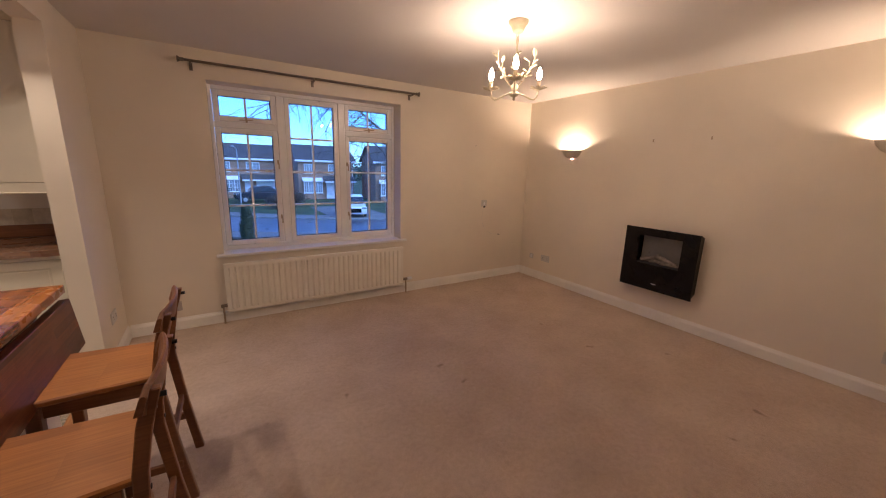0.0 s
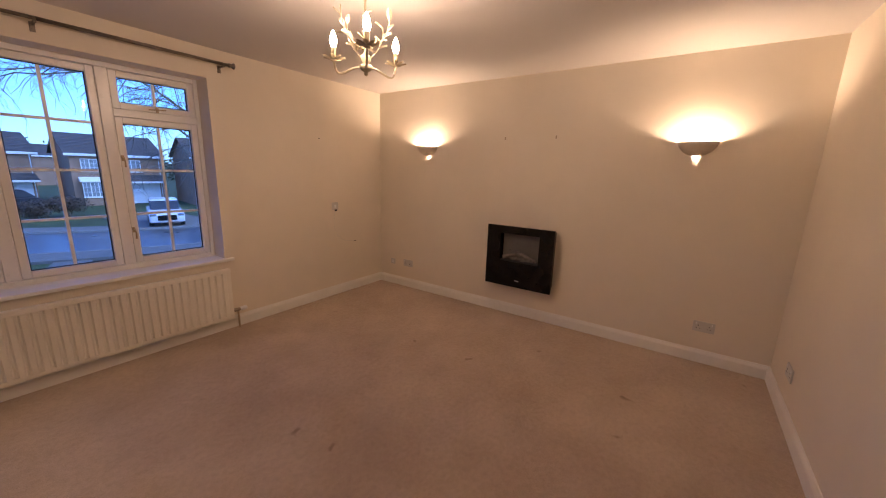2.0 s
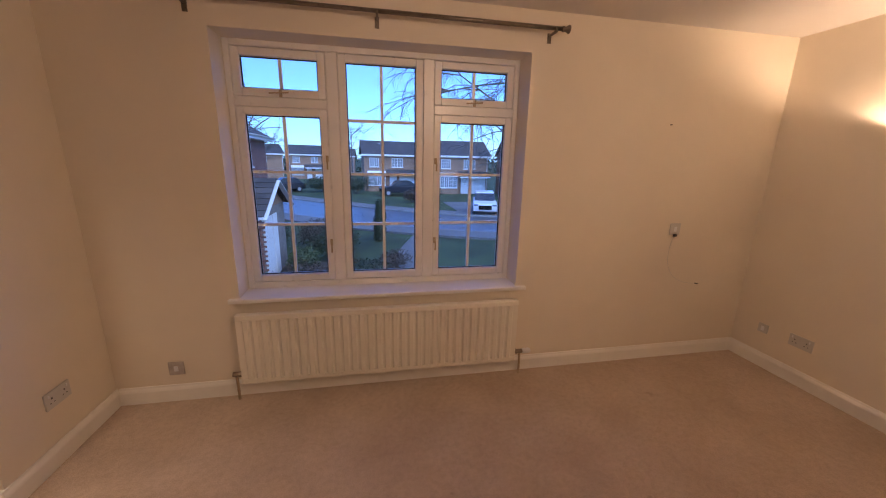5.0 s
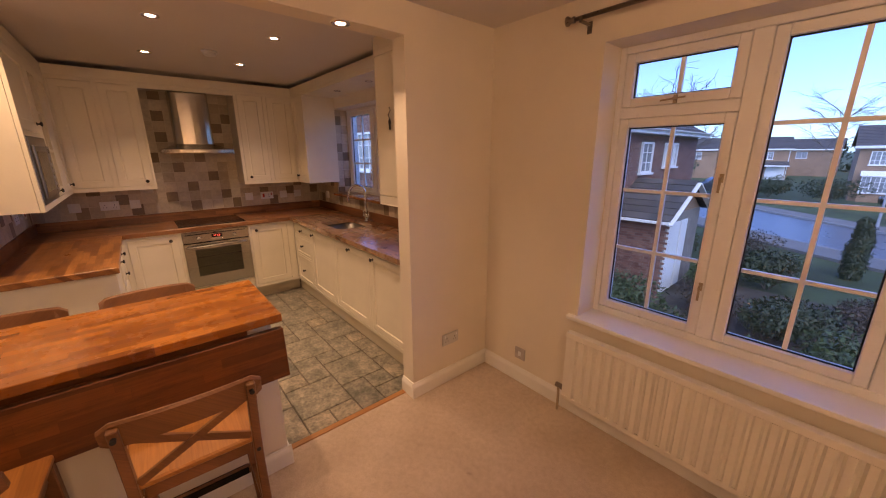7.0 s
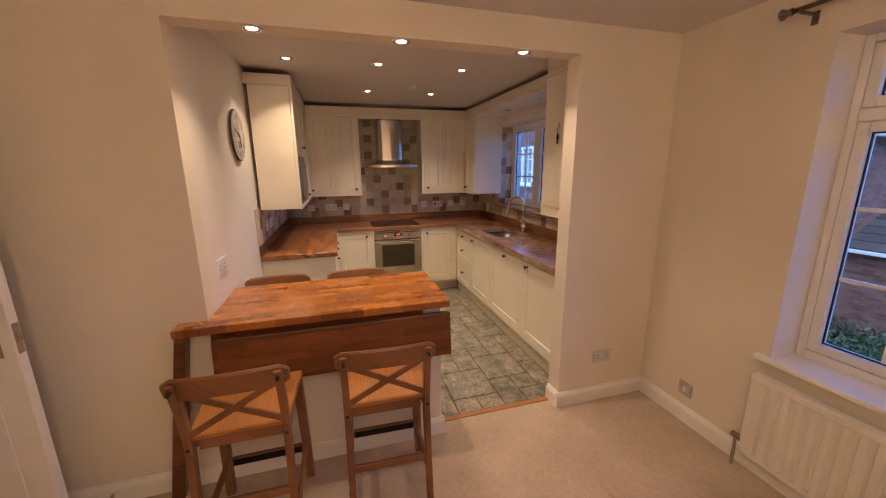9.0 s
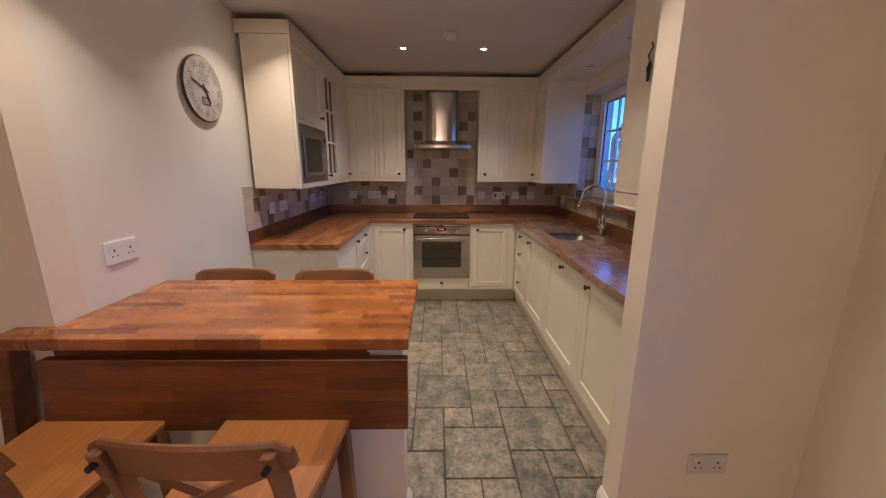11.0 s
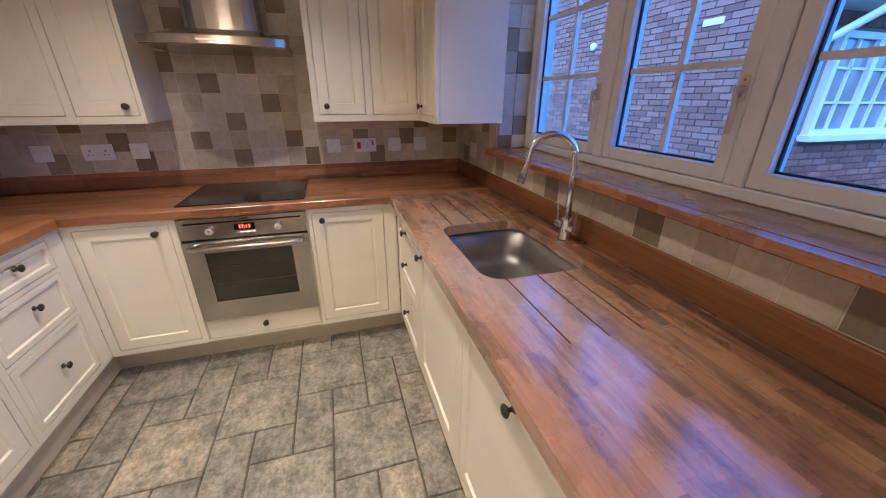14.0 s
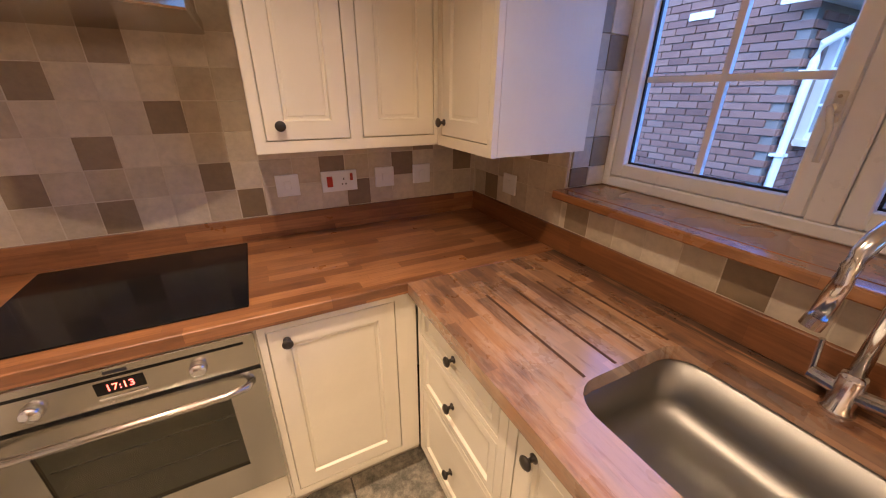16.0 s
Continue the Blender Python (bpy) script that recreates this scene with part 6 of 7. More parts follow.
far_house(6, 84.0, 9.0, 7.5, 0, "distant brick house beyond the front row", porch=False)


# ---- the brick house next door ----
NX, NY, NE = -3.35, 3.5, 2.30       # corner and eaves
BW, BHH, MJ = 0.215, 0.065, 0.010


def neighbour():
    h = thing("neighbour_house", None, "red brick neighbouring house with white windows and gutters", "house")
    d = 13.0
    wins = [(3.95, 1.8, 1.06, 0.97), (6.9, 1.6, 0.85, 1.1), (10.9, 0.9, 0.95, 1.0), (12.9, 1.25, 1.1, 0.85)]
    wall = part("wall", boxes((NX - 6.0, NX - 0.012, NY + 0.012, NY + d, GZ, NE)), M_MORTAR, h, "red brickwork with pale joints")
    # window frames stand in the face turned to +x
    for y, w, z, hh in wins:
        wt = house_window(h, 0, 0, w, hh, 0.0, 3 if w > 1.2 else 1, 3)
        wt.matrix_basis = pose(NX + 0.02, y, z, 0, 0, 90)
    sx, sw, sz, sh = -8.95, 1.25, 1.12, 1.1
    house_window(h, sx, sz, sw, sh, NY, 2, 3)
    # roof, fascia, gutter, downpipe
    o = 0.38
    rf = part("roof", tiled_slope((NX + o, NY - 0.1, NE), (NX + o, NY + d, NE), (NX - 3.0, NY + d, NE + 1.9), (NX - 3.0, NY - 0.1, NE + 1.9), 40, 14), M_ROOF, h, "dark concrete roof tiles")
    part("gable", extrude_outline([(NX - 6.0, NE), (NX - 0.01, NE), (NX - 3.0, NE + 1.72)], 'y', NY + 0.02, NY + 0.22), M_FARBRICK, rf)
    part("soffit", box(NX, NX + o, NY - 0.15, NY + d, NE - 0.10, NE - 0.075), M_WHITE, h, "white soffit board")
    part("fascia", box(NX + o, NX + o + 0.025, NY - 0.15, NY + d, NE - 0.11, NE + 0.06), M_WHITE, h)
    part("verge_board", box(NX - 0.22, NX + o, NY - 0.18, NY - 0.151, NE - 0.11, NE + 0.05), M_WHITE, h)
    gut = bmesh.new()
    for i in range(9):
        a = radians(180 + 22.5 * i)
        if i:
            b0 = radians(180 + 22.5 * (i - 1))
            p = [(NX + o + 0.085 + 0.058 * math.cos(t), yy, NE + 0.045 + 0.058 * math.sin(t)) for t, yy in ((b0, NY - 0.18), (a, NY - 0.18), (a, NY + d), (b0, NY + d))]
            gut.faces.new([gut.verts.new(v) for v in p])
    g = part("gutter", gut, M_WHITE, h, "white half-round gutter")
    sm = g.modifiers.new("thickness", 'SOLIDIFY')
    sm.thickness = 0.004
    dp = part("downpipe", tube([(NX + o + 0.08, NY + 0.25, NE - 0.01), (NX + o + 0.08, NY + 0.25, NE - 0.12), (NX + 0.075, NY + 0.08, NE - 0.42), (NX + 0.065, NY + 0.07, NE - 0.55), (NX + 0.065, NY + 0.07, GZ)], 0.036, 12), M_WHITE, h, "white plastic downpipe")
    for z in (1.65, 0.92, 0.0):
        part("pipe_clip", box(NX - 0.005, NX + 0.11, NY + 0.02, NY + 0.12, z, z + 0.03), M_WHITE, dp)
    part("extract_vent", lathe([(0, 0), (0.06, 0), (0.06, 0.05), (0.05, 0.07), (0, 0.07)], pose(-6.4, NY, 2.2, 90, 0, 0), 16), M_WHITE, h, "white round vent cowl", True)
    part("sign_plate", box(-4.45, -4.2, NY - 0.03, NY - 0.012, 2.2, 2.27), M_WHITE, h)
    part("meter_box", box(NX, NX + 0.12, 8.75, 9.0, -0.18, 0.08, 0.01), M_WHITE, h, "small white alarm box")
    # entrance porch with its own roof
    px, py, pe = -1.85, 9.3, -0.15
    pr = part("porch", boxes((NX, px, py, py + 3.2, GZ, pe)), M_MORTAR, h, "single-storey brick entrance with a tiled roof")
    part("porch_gable", extrude_outline([(py, pe), (py + 3.2, pe), (py + 1.6, pe + 0.85)], 'x', NX, px - 0.02), M_FARBRICK, pr)
    part("porch_roof", tiled_slope((NX - 0.02, py - 0.3, pe - 0.08), (px + 0.25, py - 0.3, pe - 0.08), (px + 0.25, py + 1.6, pe + 0.95), (NX - 0.02, py + 1.6, pe + 0.95), 6, 7), M_ROOF, pr)
    part("porch_roof", tiled_slope((px + 0.25, py + 3.5, pe - 0.08), (NX - 0.02, py + 3.5, pe - 0.08), (NX - 0.02, py + 1.6, pe + 0.95), (px + 0.25, py + 1.6, pe + 0.95), 6, 7), M_ROOF, pr)
    vb = bmesh.new()
    for sgn in (-1, 1):
        a, b = Vector((px + 0.26, py + 1.6 + sgn * 1.95, pe - 0.16)), Vector((px + 0.26, py + 1.6, pe + 0.88))
        dd = b - a
        bmesh.ops.create_cube(vb, size=1, matrix=Matrix.Translation((a + b) / 2) @ dd.to_track_quat('Z', 'X').to_matrix().to_4x4() @ Matrix.Diagonal((0.03, 0.16, dd.length, 1)))
    part("barge_board", vb, M_WHITE, pr, "white barge boards")
    part("porch_gutter", box(NX, px + 0.25, py - 0.38, py - 0.3, pe - 0.16, pe - 0.08, 0.01), M_WHITE, pr)
    part("front_door", box(px, px + 0.05, py + 0.35, py + 1.3, GZ + 0.1, pe - 0.25, 0.01), M_WHITE, pr, "white panelled front door")
    part("side_light", box(px, px + 0.04, py + 1.45, py + 2.0, GZ + 0.1, pe - 0.25, 0.01), M_WHITE, pr)

    # brick courses: single bricks near our window, the rest joined
    me_b = bpy.data.meshes.new("brick")
    bm = box(-BW / 2, BW / 2, -0.012, 0.010, -BHH / 2, BHH / 2, 0.003)
    bm.to_mesh(me_b)
    bm.free()
    me_b.materials.append(M_BRICK)
    rb = random.Random(8)
    verts, faces = [], []
    loose = 0

    def lay(face, u, z, near, wd=BW):
        nonlocal loose
        j = rb.uniform(-0.0025, 0.0025)
        m = pose(u, NY + j, z) if face == 's' else pose(NX + j, u, z, 0, 0, 90)
        if face == 'p':
            m = pose(u, py + j, z)
        if near and loose < 300 and wd > 0.2:
            ob = new("brick", me_b)
            ob.parent = wall
            ob.matrix_basis = m
            loose += 1
            return
        b = len(verts)
        for sx in (-1, 1):
            for sy in (-0.012, 0.010):
                for sz in (-1, 1):
                    verts.append(tuple(m @ Vector((sx * wd / 2, sy, sz * BHH / 2))))
        faces.extend(((b, b + 1, b + 3, b + 2), (b + 4, b + 6, b + 7, b + 5), (b, b + 4, b + 5, b + 1), (b + 1, b + 5, b + 7, b + 3), (b, b + 2, b + 6, b + 4)))

    p, q = BW + MJ, BHH + MJ
    rows = int((NE - 0.1 - GZ) / q)
    for r in range(rows):
        z = GZ + q * (r + 0.5)
        off = 0.5 * p if r % 2 else 0.0
        for i in range(26):
            u = NX - 0.108 - i * p - off
            if not (sx - 0.11 < u < sx + sw + 0.11 and sz - 0.06 < z < sz + sh + 0.04):
                lay('s', u, z, u > -5.6 and z > 0.75)
        for i in range(57):
            u = NY + 0.108 + i * p + off + 0.01
            if any(y - 0.12 < u < y + w + 0.12 and zz - 0.06 < z < zz + hh + 0.06 for y, w, zz, hh in wins):
                continue
            lay('e', u, z, u < 5.5 and z > 0.5)
        if z < pe - 0.05:
            for i in range(7):
                lay('p', NX + 0.11 + i * p + off * 0.9, z, False)
    for r in range(rows, rows + 24):
        z = GZ + q * (r + 0.5)
        for i in range(26):
            u = NX - 0.108 - i * p - (0.5 * p if r % 2 else 0.0)
            if abs(u - (NX - 3.0)) < (NE + 1.72 - z) / 1.72 * 3.0 - 0.1:
                lay('s', u, z, False)
    me = bpy.data.meshes.new("brickwork")
    me.from_pydata(verts, [], faces)
    me.materials.append(M_BRICKS)
    ob = new("brickwork", me)
    ob.parent = wall
    tagged(ob, "courses of red brick", kind="stuff")
    return h


neighbour()


# ---- plants ----
def leaf_mass(rnd, blobs, n, size, drop=0.0):
    """Many small leaves over and inside lumpy blobs (x, y, z, rx, ry, rz)."""
    verts, faces = [], []
    for _ in range(n):
        bx, by, bz, rx, ry, rz = rnd.choice(blobs)
        d = Vector((rnd.gauss(0, 1), rnd.gauss(0, 1), rnd.gauss(0, 1))).normalized()
        k = rnd.uniform(0.72, 1.06) * (1 + 0.16 * noise.noise(d * 2.3 + Vector((bx, by, bz))))
        c = Vector((bx + d.x * rx * k, by + d.y * ry * k, bz + d.z * rz * k))
        a = Vector((rnd.gauss(0, 1), rnd.gauss(0, 1), rnd.gauss(0, 1) + drop)).normalized()
        b = a.cross(d + Vector((0.01, 0.02, 0.03))).normalized()
        s = size * rnd.uniform(0.6, 1.3)
        base = len(verts)
        verts += [tuple(c - a * s), tuple(c + b * s * 0.42), tuple(c + a * s), tuple(c - b * s * 0.42)]
        faces.append((base, base + 1, base + 2, base + 3))
    me = bpy.data.meshes.new("leaves")
    me.from_pydata(verts, [], faces)
    bm = bmesh.new()
    bm.from_mesh(me)
    bpy.data.meshes.remove(me)
    return bm


def shrub(x, y, r, h, mat, label, seed, n=1500, size=0.05, name="shrub", cat="shrub"):
    rnd = random.Random(seed)
    s = thing(name, pose(x, y, GZ), label, cat)
    bl = []
    for _ in range(7):
        a, q = rnd.uniform(0, 6.28), rnd.uniform(0, 0.55) * r
        rr = rnd.uniform(0.4, 0.62)
        bl.append((q * math.cos(a), q * math.sin(a), h * rnd.uniform(0.4, 0.66), r * rr, r * rr, h * rnd.uniform(0.28, 0.36)))
    part("crown", leaf_mass(rnd, bl, n, size), mat, s)
    st = bmesh.new()
    for _ in range(7):
        a = rnd.uniform(0, 6.28)
        add_tube(st, [(0.05 * math.cos(a), 0.05 * math.sin(a), 0), (0.2 * r * math.cos(a), 0.2 * r * math.sin(a), h * 0.3), (0.45 * r * math.cos(a), 0.45 * r * math.sin(a), h * 0.6)], 0.018, 5, 0.006)
    part("trunk", st, M_BARK, s)
    return s


EV = "dense evergreen shrub in the front garden"
shrub(1.0, 5.2, 1.25, 1.45, M_LEAF, EV, 1, 5200, 0.055)
shrub(2.1, 6.9, 1.15, 1.3, M_LEAF, EV, 2, 4200, 0.055)
shrub(1.0, 8.8, 1.2, 1.15, M_HEDGE, "dark rounded shrub beside the path", 3, 3200, 0.055)
shrub(-0.4, 9.0, 0.9, 1.0, M_BROWNBUSH, "bare brown winter shrub", 4, 2200, 0.045)
shrub(-1.9, 6.9, 1.2, 1.5, M_LEAF, EV, 5, 4200, 0.055)
shrub(-0.5, 6.2, 1.0, 1.15, M_LEAF, EV, 6, 3400, 0.05)
shrub(2.3, 11.0, 0.9, 0.9, M_BROWNBUSH, "bare brown winter shrub", 16, 2000, 0.045)
shrub(-1.0, 11.0, 0.9, 1.2, M_LEAF, "evergreen shrub near the neighbouring entrance", 7, 1800, 0.05)
shrub(0.2, 13.0, 1.5, 1.3, M_HEDGE, "low dark hedge plant by the pavement", 8, 2200, 0.07)
shrub(-1.2, 15.4, 1.4, 1.5, M_BROWNBUSH, "bare brown winter shrub by the pavement", 17, 2400, 0.055)
shrub(-2.9, 13.6, 1.3, 1.6, M_HEDGE, "dark rounded shrub beside the entrance path", 18, 2400, 0.06)
shrub(7.4, 34.5, 1.7, 1.7, M_BROWNBUSH, "large brown winter bush across the street", 9, 2200, 0.09)
shrub(5.4, 33.6, 1.3, 1.5, M_BROWNBUSH, "large brown winter bush across the street", 10, 1800, 0.09)
shrub(-0.5, 43.0, 2.4, 2.3, M_HEDGE, "dark clipped hedge across the street", 11, 2200, 0.11)
shrub(-4.6, 45.0, 2.6, 2.2, M_HEDGE, "dark clipped hedge across the street", 12, 2200, 0.11)
shrub(-15.0, 52.0, 3.4, 4.5, M_HEDGE, "tall dark evergreen at the bend", 13, 2400, 0.16)
shrub(-28.0, 58.0, 4.5, 6.5, M_HEDGE, "tall dark evergreen at the bend", 14, 2600, 0.2)
shrub(-9.0, 24.0, 2.0, 2.2, M_HEDGE, "dark hedge before the neighbouring house", 15, 2000, 0.1)


def conifer(x, y, h, r):
    rnd = random.Random(31)
    c = thing("conifer", pose(x, y, GZ), "slim columnar dark green conifer by the street", "conifer")
    bl = []
    for k in range(9):
        t = k / 8
        rr = r * (1 - 0.75 * abs(t - 0.35) ** 1.4)
        bl.append((rnd.uniform(-0.05, 0.05), rnd.uniform(-0.05, 0.05), h * (0.1 + 0.82 * t), rr, rr, h * 0.11))
    part("crown", leaf_mass(rnd, bl, 4200, 0.06, 2.0), M_HEDGE, c)
    part("trunk", tube([(0, 0, 0), (0, 0, h * 0.4), (0, 0, h * 0.85)], 0.05, 6, 0.01), M_BARK, c)


conifer(1.9, 16.4, 2.1, 0.36)


def bare_tree(x, y, h, spread, seed, label, droop=0.5, depth=4):
    rnd = random.Random(seed)
    t = thing("tree", pose(x, y, GZ), label, "tree")
    tr = bmesh.new()
    trunk = [(0, 0, 0), (0.08, 0.05, h * 0.25), (0.02, 0.12, h * 0.55), (0.1, 0.0, h * 0.9)]
    add_tube(tr, trunk, 0.17, 8, 0.04)
    part("trunk", tr, M_BARK, t)
    cr = bmesh.new()

    def grow(p, d, ln, r, lvl):
        pts, q = [tuple(p)], Vector(p)
        d = Vector(d).normalized()
        n = 4
        for i in range(n):
            d = (d + Vector((rnd.gauss(0, 0.16), rnd.gauss(0, 0.16), rnd.gauss(0, 0.1) - droop * 0.12 * lvl))).normalized()
            q = q + d * ln / n
            pts.append(tuple(q))
        add_tube(cr, pts, r, 4 if lvl > 1 else 5, r * 0.5)
        if lvl < depth:
            for i in range(1, n + 1):
                for _ in range(2 if lvl < 3 else 1):
                    side = Vector((rnd.gauss(0, 1), rnd.gauss(0, 1), rnd.gauss(0.1, 0.5)))
                    grow(pts[i], (d * 0.7 + side * 0.75), ln * rnd.uniform(0.42, 0.6), r * 0.48, lvl + 1)

    for k in range(9):
        z = h * rnd.uniform(0.3, 0.92)
        a = 6.28 * k / 9 + rnd.uniform(-0.3, 0.3)
        grow((0.05, 0.05, z), (math.cos(a), math.sin(a), rnd.uniform(0.3, 0.9)), spread * rnd.uniform(0.7, 1.0), 0.045, 1)
    part("crown", cr, M_BARK, t, "leafless drooping branches")


bare_tree(7.6, 11.5, 8.5, 4.4, 3, "bare birch with drooping twigs near the window")
bare_tree(-6.0, 22.0, 7.5, 3.0, 5, "bare winter tree by the bend", 0.1, 3)
bare_tree(-14.0, 40.0, 9.0, 3.6, 6, "bare winter tree by the bend", 0.1, 3)
bare_tree(-1.5, 55.0, 9.5, 3.6, 7, "bare winter tree between the houses", 0.1, 3)


# far woods and gardens that close the view
rw = random.Random(77)
woods = [(x + rw.uniform(-3, 3), 118 + rw.uniform(-8, 8) - abs(x) * 0.25, GZ + rw.uniform(2.0, 3.5), rw.uniform(4, 7), 4, rw.uniform(3.0, 5.2)) for x in range(-150, 151, 6)]
tagged(part("far_woods", leaf_mass(rw, woods, 16000, 0.55), M_HEDGE), "dark belt of trees beyond the houses", "trees", kind="stuff")


# ---- street things ----
def car(x, y, turn, paint, label):
    c = thing("car", pose(x, y, GZ + 0.03, 0, 0, turn), label, "car")
    body = [(-2.2, 0.35), (-2.25, 0.7), (-2.15, 0.95), (-1.15, 1.08), (1.75, 1.1), (2.2, 1.0), (2.28, 0.6), (2.2, 0.35)]
    part("body", extrude_outline(body, 'y', -0.92, 0.92, 0.06), paint, c)
    cabin = [(-1.15, 1.06), (-0.45, 1.62), (1.3, 1.66), (1.95, 1.08)]
    cb = part("cabin", extrude_outline(cabin, 'y', -0.78, 0.78, 0.06), M_DARKGLASS, c, "dark car windows")
    part("car_roof", extrude_outline([(-0.45, 1.6), (-0.3, 1.69), (1.15, 1.72), (1.32, 1.63)], 'y', -0.76, 0.76, 0.03), paint, cb)
    part("grille", box(-2.29, -2.2, -0.5, 0.5, 0.5, 0.82, 0.02), M_BLACK, c)
    for s in (-1, 1):
        part("headlight", box(-2.26, -2.1, s * 0.55, s * 0.88, 0.76, 0.92, 0.03), M_CHROME, c)
        for xx in (-1.45, 1.4):
            ty = part("wheel", rod((xx, s * 0.72, 0.34), (xx, s * 0.94, 0.34), 0.345, seg=20), M_TYRE, c)
            part("rim", rod((xx, s * 0.935, 0.34), (xx, s * 0.95, 0.34), 0.22, seg=14), M_POST, ty)


car(10.6, 26.4, 75, M_CARWHITE, "white off-road car parked on a driveway")
car(4.6, 41.0, 8, M_CARDARK, "dark saloon car parked before a house")
car(-9.0, 45.0, 30, M_CARDARK, "dark car parked round the bend")


def street_lamp(x, y):
    s = thing("street_lamp", pose(x, y, GZ), "slim grey street lamp post", "street lamp")
    part("post", tube([(0, 0, 0), (0, 0, 1.2), (0, 0, 5.2)], 0.075, 10, 0.045), M_POST, s)
    part("arm", tube([(0, 0, 5.15), (-0.1, -0.3, 5.35), (-0.3, -0.9, 5.4)], 0.03, 8), M_POST, s)
    part("lantern", box(-0.42, -0.22, -1.3, -0.75, 5.36, 5.46, 0.03), M_POST, s)


street_lamp(2.4, 30.2)
pot = thing("plant_pot", pose(0.55, 9.6, GZ + 0.06), "blue glazed garden pot with a small plant", "plant pot")
part("pot", lathe([(0, 0), (0.16, 0), (0.23, 0.3), (0.25, 0.36), (0.22, 0.36), (0.2, 0.3), (0, 0.3)], Matrix(), 20), M_POT, pot, "", True)
part("plant", leaf_mass(random.Random(3), [(0, 0, 0.42, 0.2, 0.2, 0.14)], 300, 0.04), M_LEAF, pot)


# ---- tiles, piece by piece ----
def tile_mesh(name, w, h, t, mat, bevel=0.002):
    """A slab w by h, thickness t, rising from z = 0, its middle at the origin."""
    bm = box(-w / 2, w / 2, -h / 2, h / 2, 0, t)
    top = [e for e in bm.edges if all(v.co.z > t / 2 for v in e.verts)]
    bmesh.ops.bevel(bm, geom=top, offset=bevel, segments=1, affect='EDGES')
    me = bpy.data.meshes.new(name)
    bm.to_mesh(me)
    bm.free()
    me.materials.append(mat)
    return me


TILES = {}


def tile(w, h, t, mat, parent, m, name="tile", bevel=0.002):
    key = (round(w, 4), round(h, 4), mat.name)
    if key not in TILES:
        TILES[key] = tile_mesh(name, w, h, t, mat, bevel)
    ob = new(name, TILES[key])
    ob.parent = parent
    ob.matrix_basis = m
    return ob


rt = random.Random(21)


def tile_wall(name, label, place, us, vs, brown):
    """Tiles between the joints us and vs of a wall; brown: (column, row) of the darker ones; place(u, v) gives the pose."""
    w = thing(name, None, label, "tiles", kind="structure")
    for i, (ua, ub) in enumerate(zip(us, us[1:])):
        for j, (va, vb) in enumerate(zip(vs, vs[1:])):
            if ub - ua < 0.012 or vb - va < 0.012:
                continue
            mat = M_TILE_BROWN if (i, j) in brown else M_TILE
            m = place((ua + ub) / 2, (va + vb) / 2) @ pose(0, 0, rt.uniform(-0.0004, 0.0004), rt.uniform(-0.3, 0.3), rt.uniform(-0.3, 0.3), rt.uniform(-0.5, 0.5))
            tile(ub - ua - 0.002, vb - va - 0.002, 0.0075, mat, w, m, bevel=0.0015)
    return w


def joints(a, b, start, pitch):
    """Joint places from a to b on a grid of that pitch which passes through start."""
    k = math.ceil((a + 0.012 - start) / pitch)
    out = [a]
    while start + k * pitch < b - 0.012:
        out.append(start + k * pitch)
        k += 1
    return out + [b]


def on_back(u, v):     # wall facing +x; u is y
    return pose(KX + 0.002, u, v, 90, 0, 90)


def on_side(u, v):     # wall facing +y; u is x
    return pose(u, KY + 0.002, v, -90, 0, 0)


def on_front(u, v):    # wall facing -y; u is x
    return pose(u, -0.002, v, 90, 0, 0)


def grout(name, bm):
    return tagged(part(name, bm, M_GROUT), "pale grout bed between the wall tiles", "grout", kind="structure")


grout("grout_back", boxes((KX, KX + 0.0085, KY, 0, 1.003, 1.284), (KX, KX + 0.0085, -1.754, -0.973, 1.284, 2.25)))
grout("grout_side", box(KX + 0.0085, -1.27, KY, KY + 0.0085, 1.003, 1.30))
grout("grout_front", boxes((KX + 0.0085, -2.52, -0.0085, 0, 1.003, 1.284), (-2.52, -0.122, -0.0085, 0, 1.003, 1.119)))
TV = 1.0145
LOW = [1.004, TV + 0.1035, TV + 0.207, 1.283]
HOB_U = joints(-1.754, -0.973, -1.373, 0.103)
tile_wall("wall_tiles_hob", "tumbled stone tiles, cream with scattered brown, behind the hood", on_back, HOB_U, joints(1.004, 2.235, TV, 0.1035),
          {(3, 0), (7, 0), (1, 1), (6, 1), (3, 2), (5, 3), (2, 4), (4, 5), (0, 5), (1, 7), (6, 8), (1, 9), (7, 9), (1, 11), (6, 6)})
tile_wall("wall_tiles_back", "tumbled stone tiles beside the hob", on_back, joints(-0.972, -0.012, -1.373, 0.103), LOW, {(3, 0), (2, 1), (5, 1), (8, 1), (6, 2)})
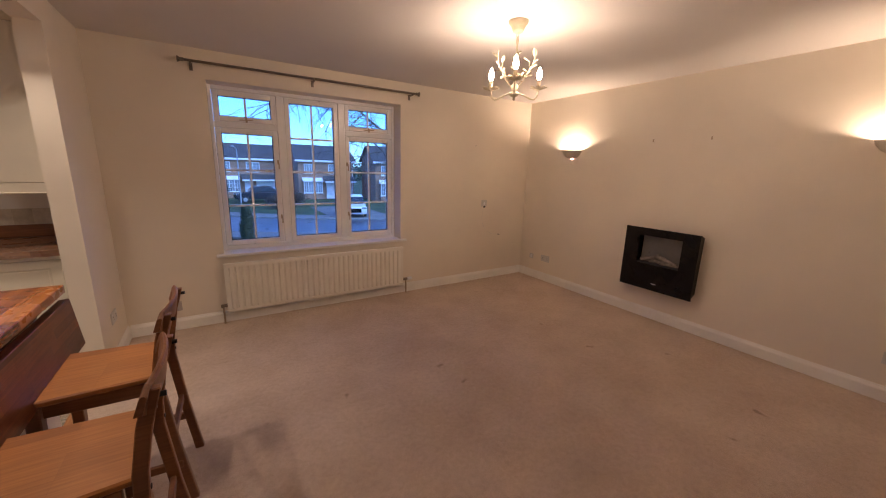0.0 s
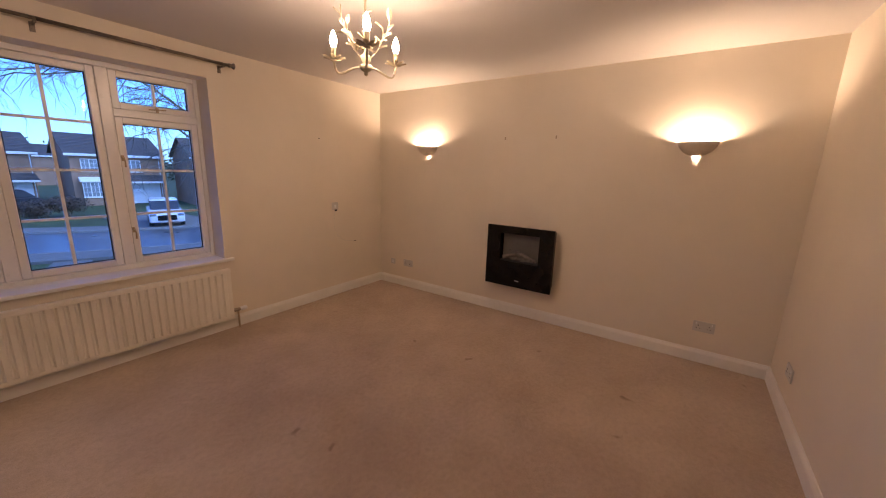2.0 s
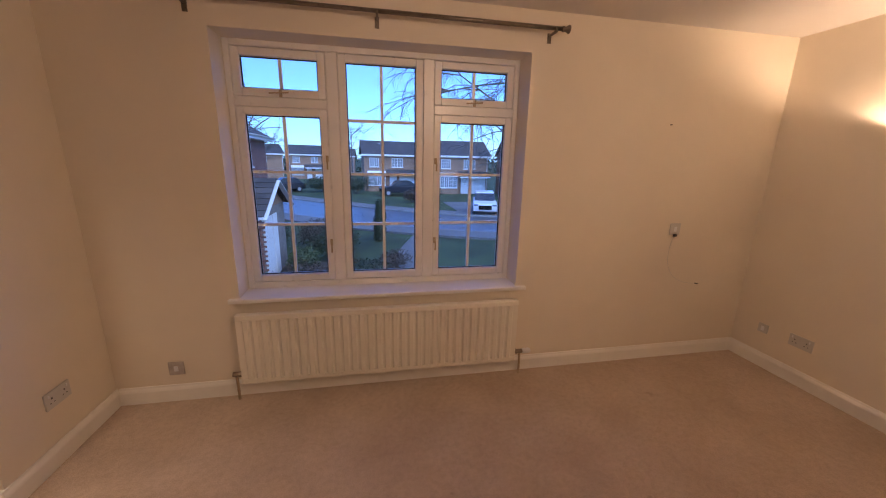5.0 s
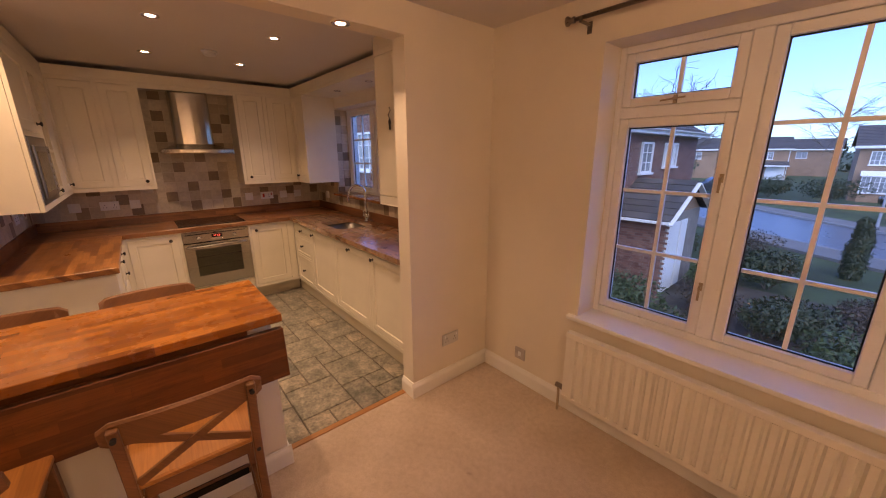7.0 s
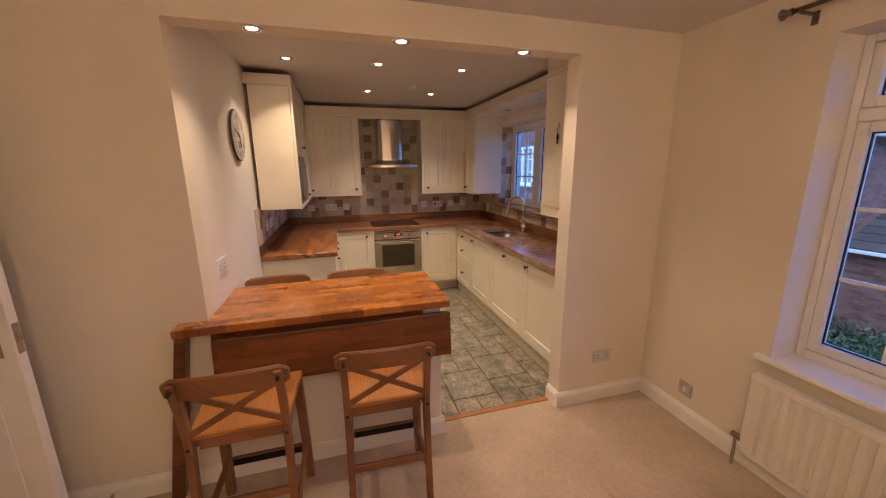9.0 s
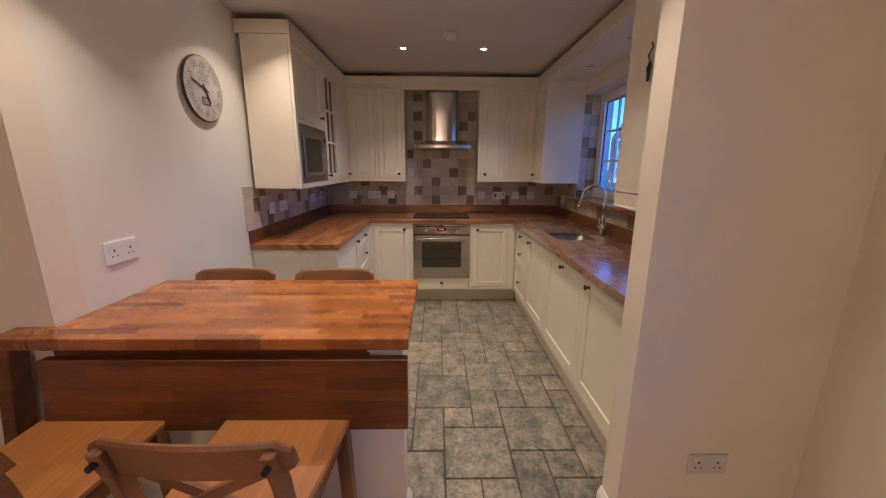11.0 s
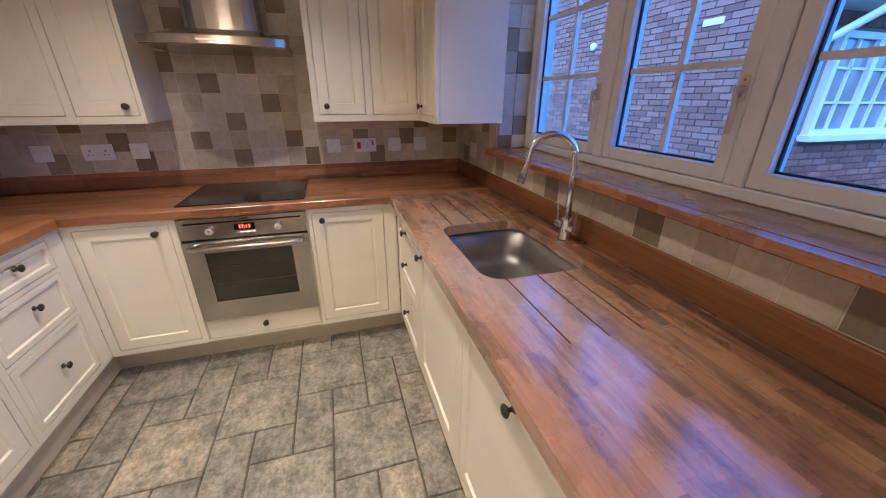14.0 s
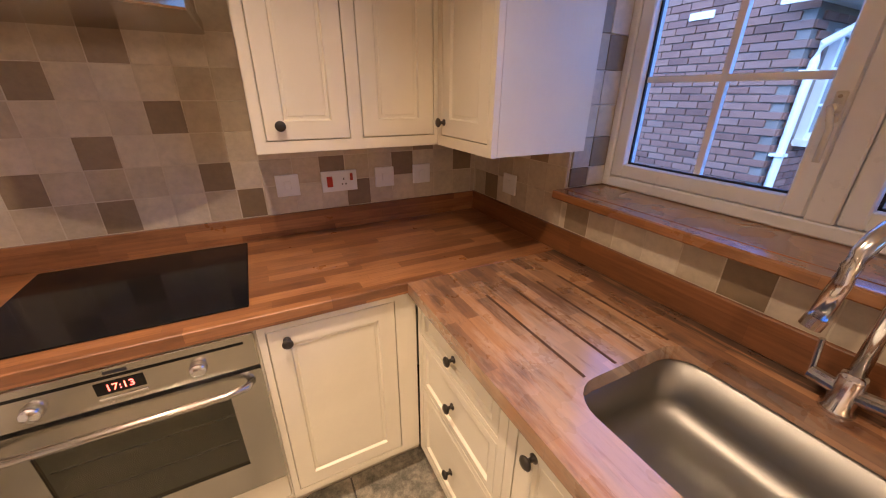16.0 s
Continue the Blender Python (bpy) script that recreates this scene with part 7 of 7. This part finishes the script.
tile_wall("wall_tiles_back", "tumbled stone tiles beside the hob", on_back, joints(-2.688, -1.756, -1.373, 0.103), LOW, {(7, 0), (3, 0), (6, 1), (4, 2)})
tile_wall("wall_tiles_side", "tumbled stone tiles along the side wall", on_side, joints(-3.12, -1.272, -1.3825, 0.099), LOW[:3] + [1.30],
          {(16, 2), (17, 1), (13, 1), (15, 0), (12, 0), (10, 2), (9, 1), (6, 1), (7, 0), (4, 2), (2, 1), (0, 0)})
tile_wall("wall_tiles_front", "tumbled stone tiles beside and below the window", on_front, joints(-3.12, -2.525, -2.62, 0.103), LOW, {(1, 0), (4, 2)})
tile_wall("wall_tiles_front", "tumbled stone tiles below the window sill", on_front, joints(-2.52, -0.13, -2.5, 0.1047), [1.004, 1.118], {(1, 0), (6, 0), (11, 0), (16, 0)})
tile_wall("wall_tiles_reveal", "tumbled stone tiles lining the window reveal", lambda u, v: pose(-2.518, u, v, 90, 0, 90), [0.0, 0.084, 0.168], joints(1.152, 2.115, 1.22, 0.1035),
          {(0, 0), (1, 1), (1, 4), (0, 5), (0, 8)})

# floor tiles: one large, one long and one small, repeated on a slanting lattice
UX, UY = 0.1715, 0.1705
X0, Y0 = -0.955, -0.857


def floor_tile(k, j, a, b, turn):
    x0, x1 = max(X0 - (k + a) * UX, KX + 0.02), min(X0 - k * UX, -0.116)
    y0, y1 = max(Y0 - (j + b) * UY, KY), min(Y0 - j * UY, -0.005)
    if x1 - x0 < 0.02 or y1 - y0 < 0.02 or x1 < -2.68 or y0 > -0.5 or (x1 < -1.3 and y1 < -2.2):
        return
    tile(x1 - x0 - 0.007, y1 - y0 - 0.007, 0.008, M_SLATE, kfloor, pose((x0 + x1) / 2, (y0 + y1) / 2, -0.0085, turn.uniform(-0.1, 0.1), turn.uniform(-0.1, 0.1), 0), "floor_tile", 0.004)


rf = random.Random(5)
for p in range(-12, 13):
    for q in range(-12, 13):
        k, j = 3 + 3 * p - q, 1 + p + 2 * q
        floor_tile(k, j, 2, 2, rf)
        floor_tile(k - 2, j + 1, 2, 1, rf)
        floor_tile(k - 1, j, 1, 1, rf)
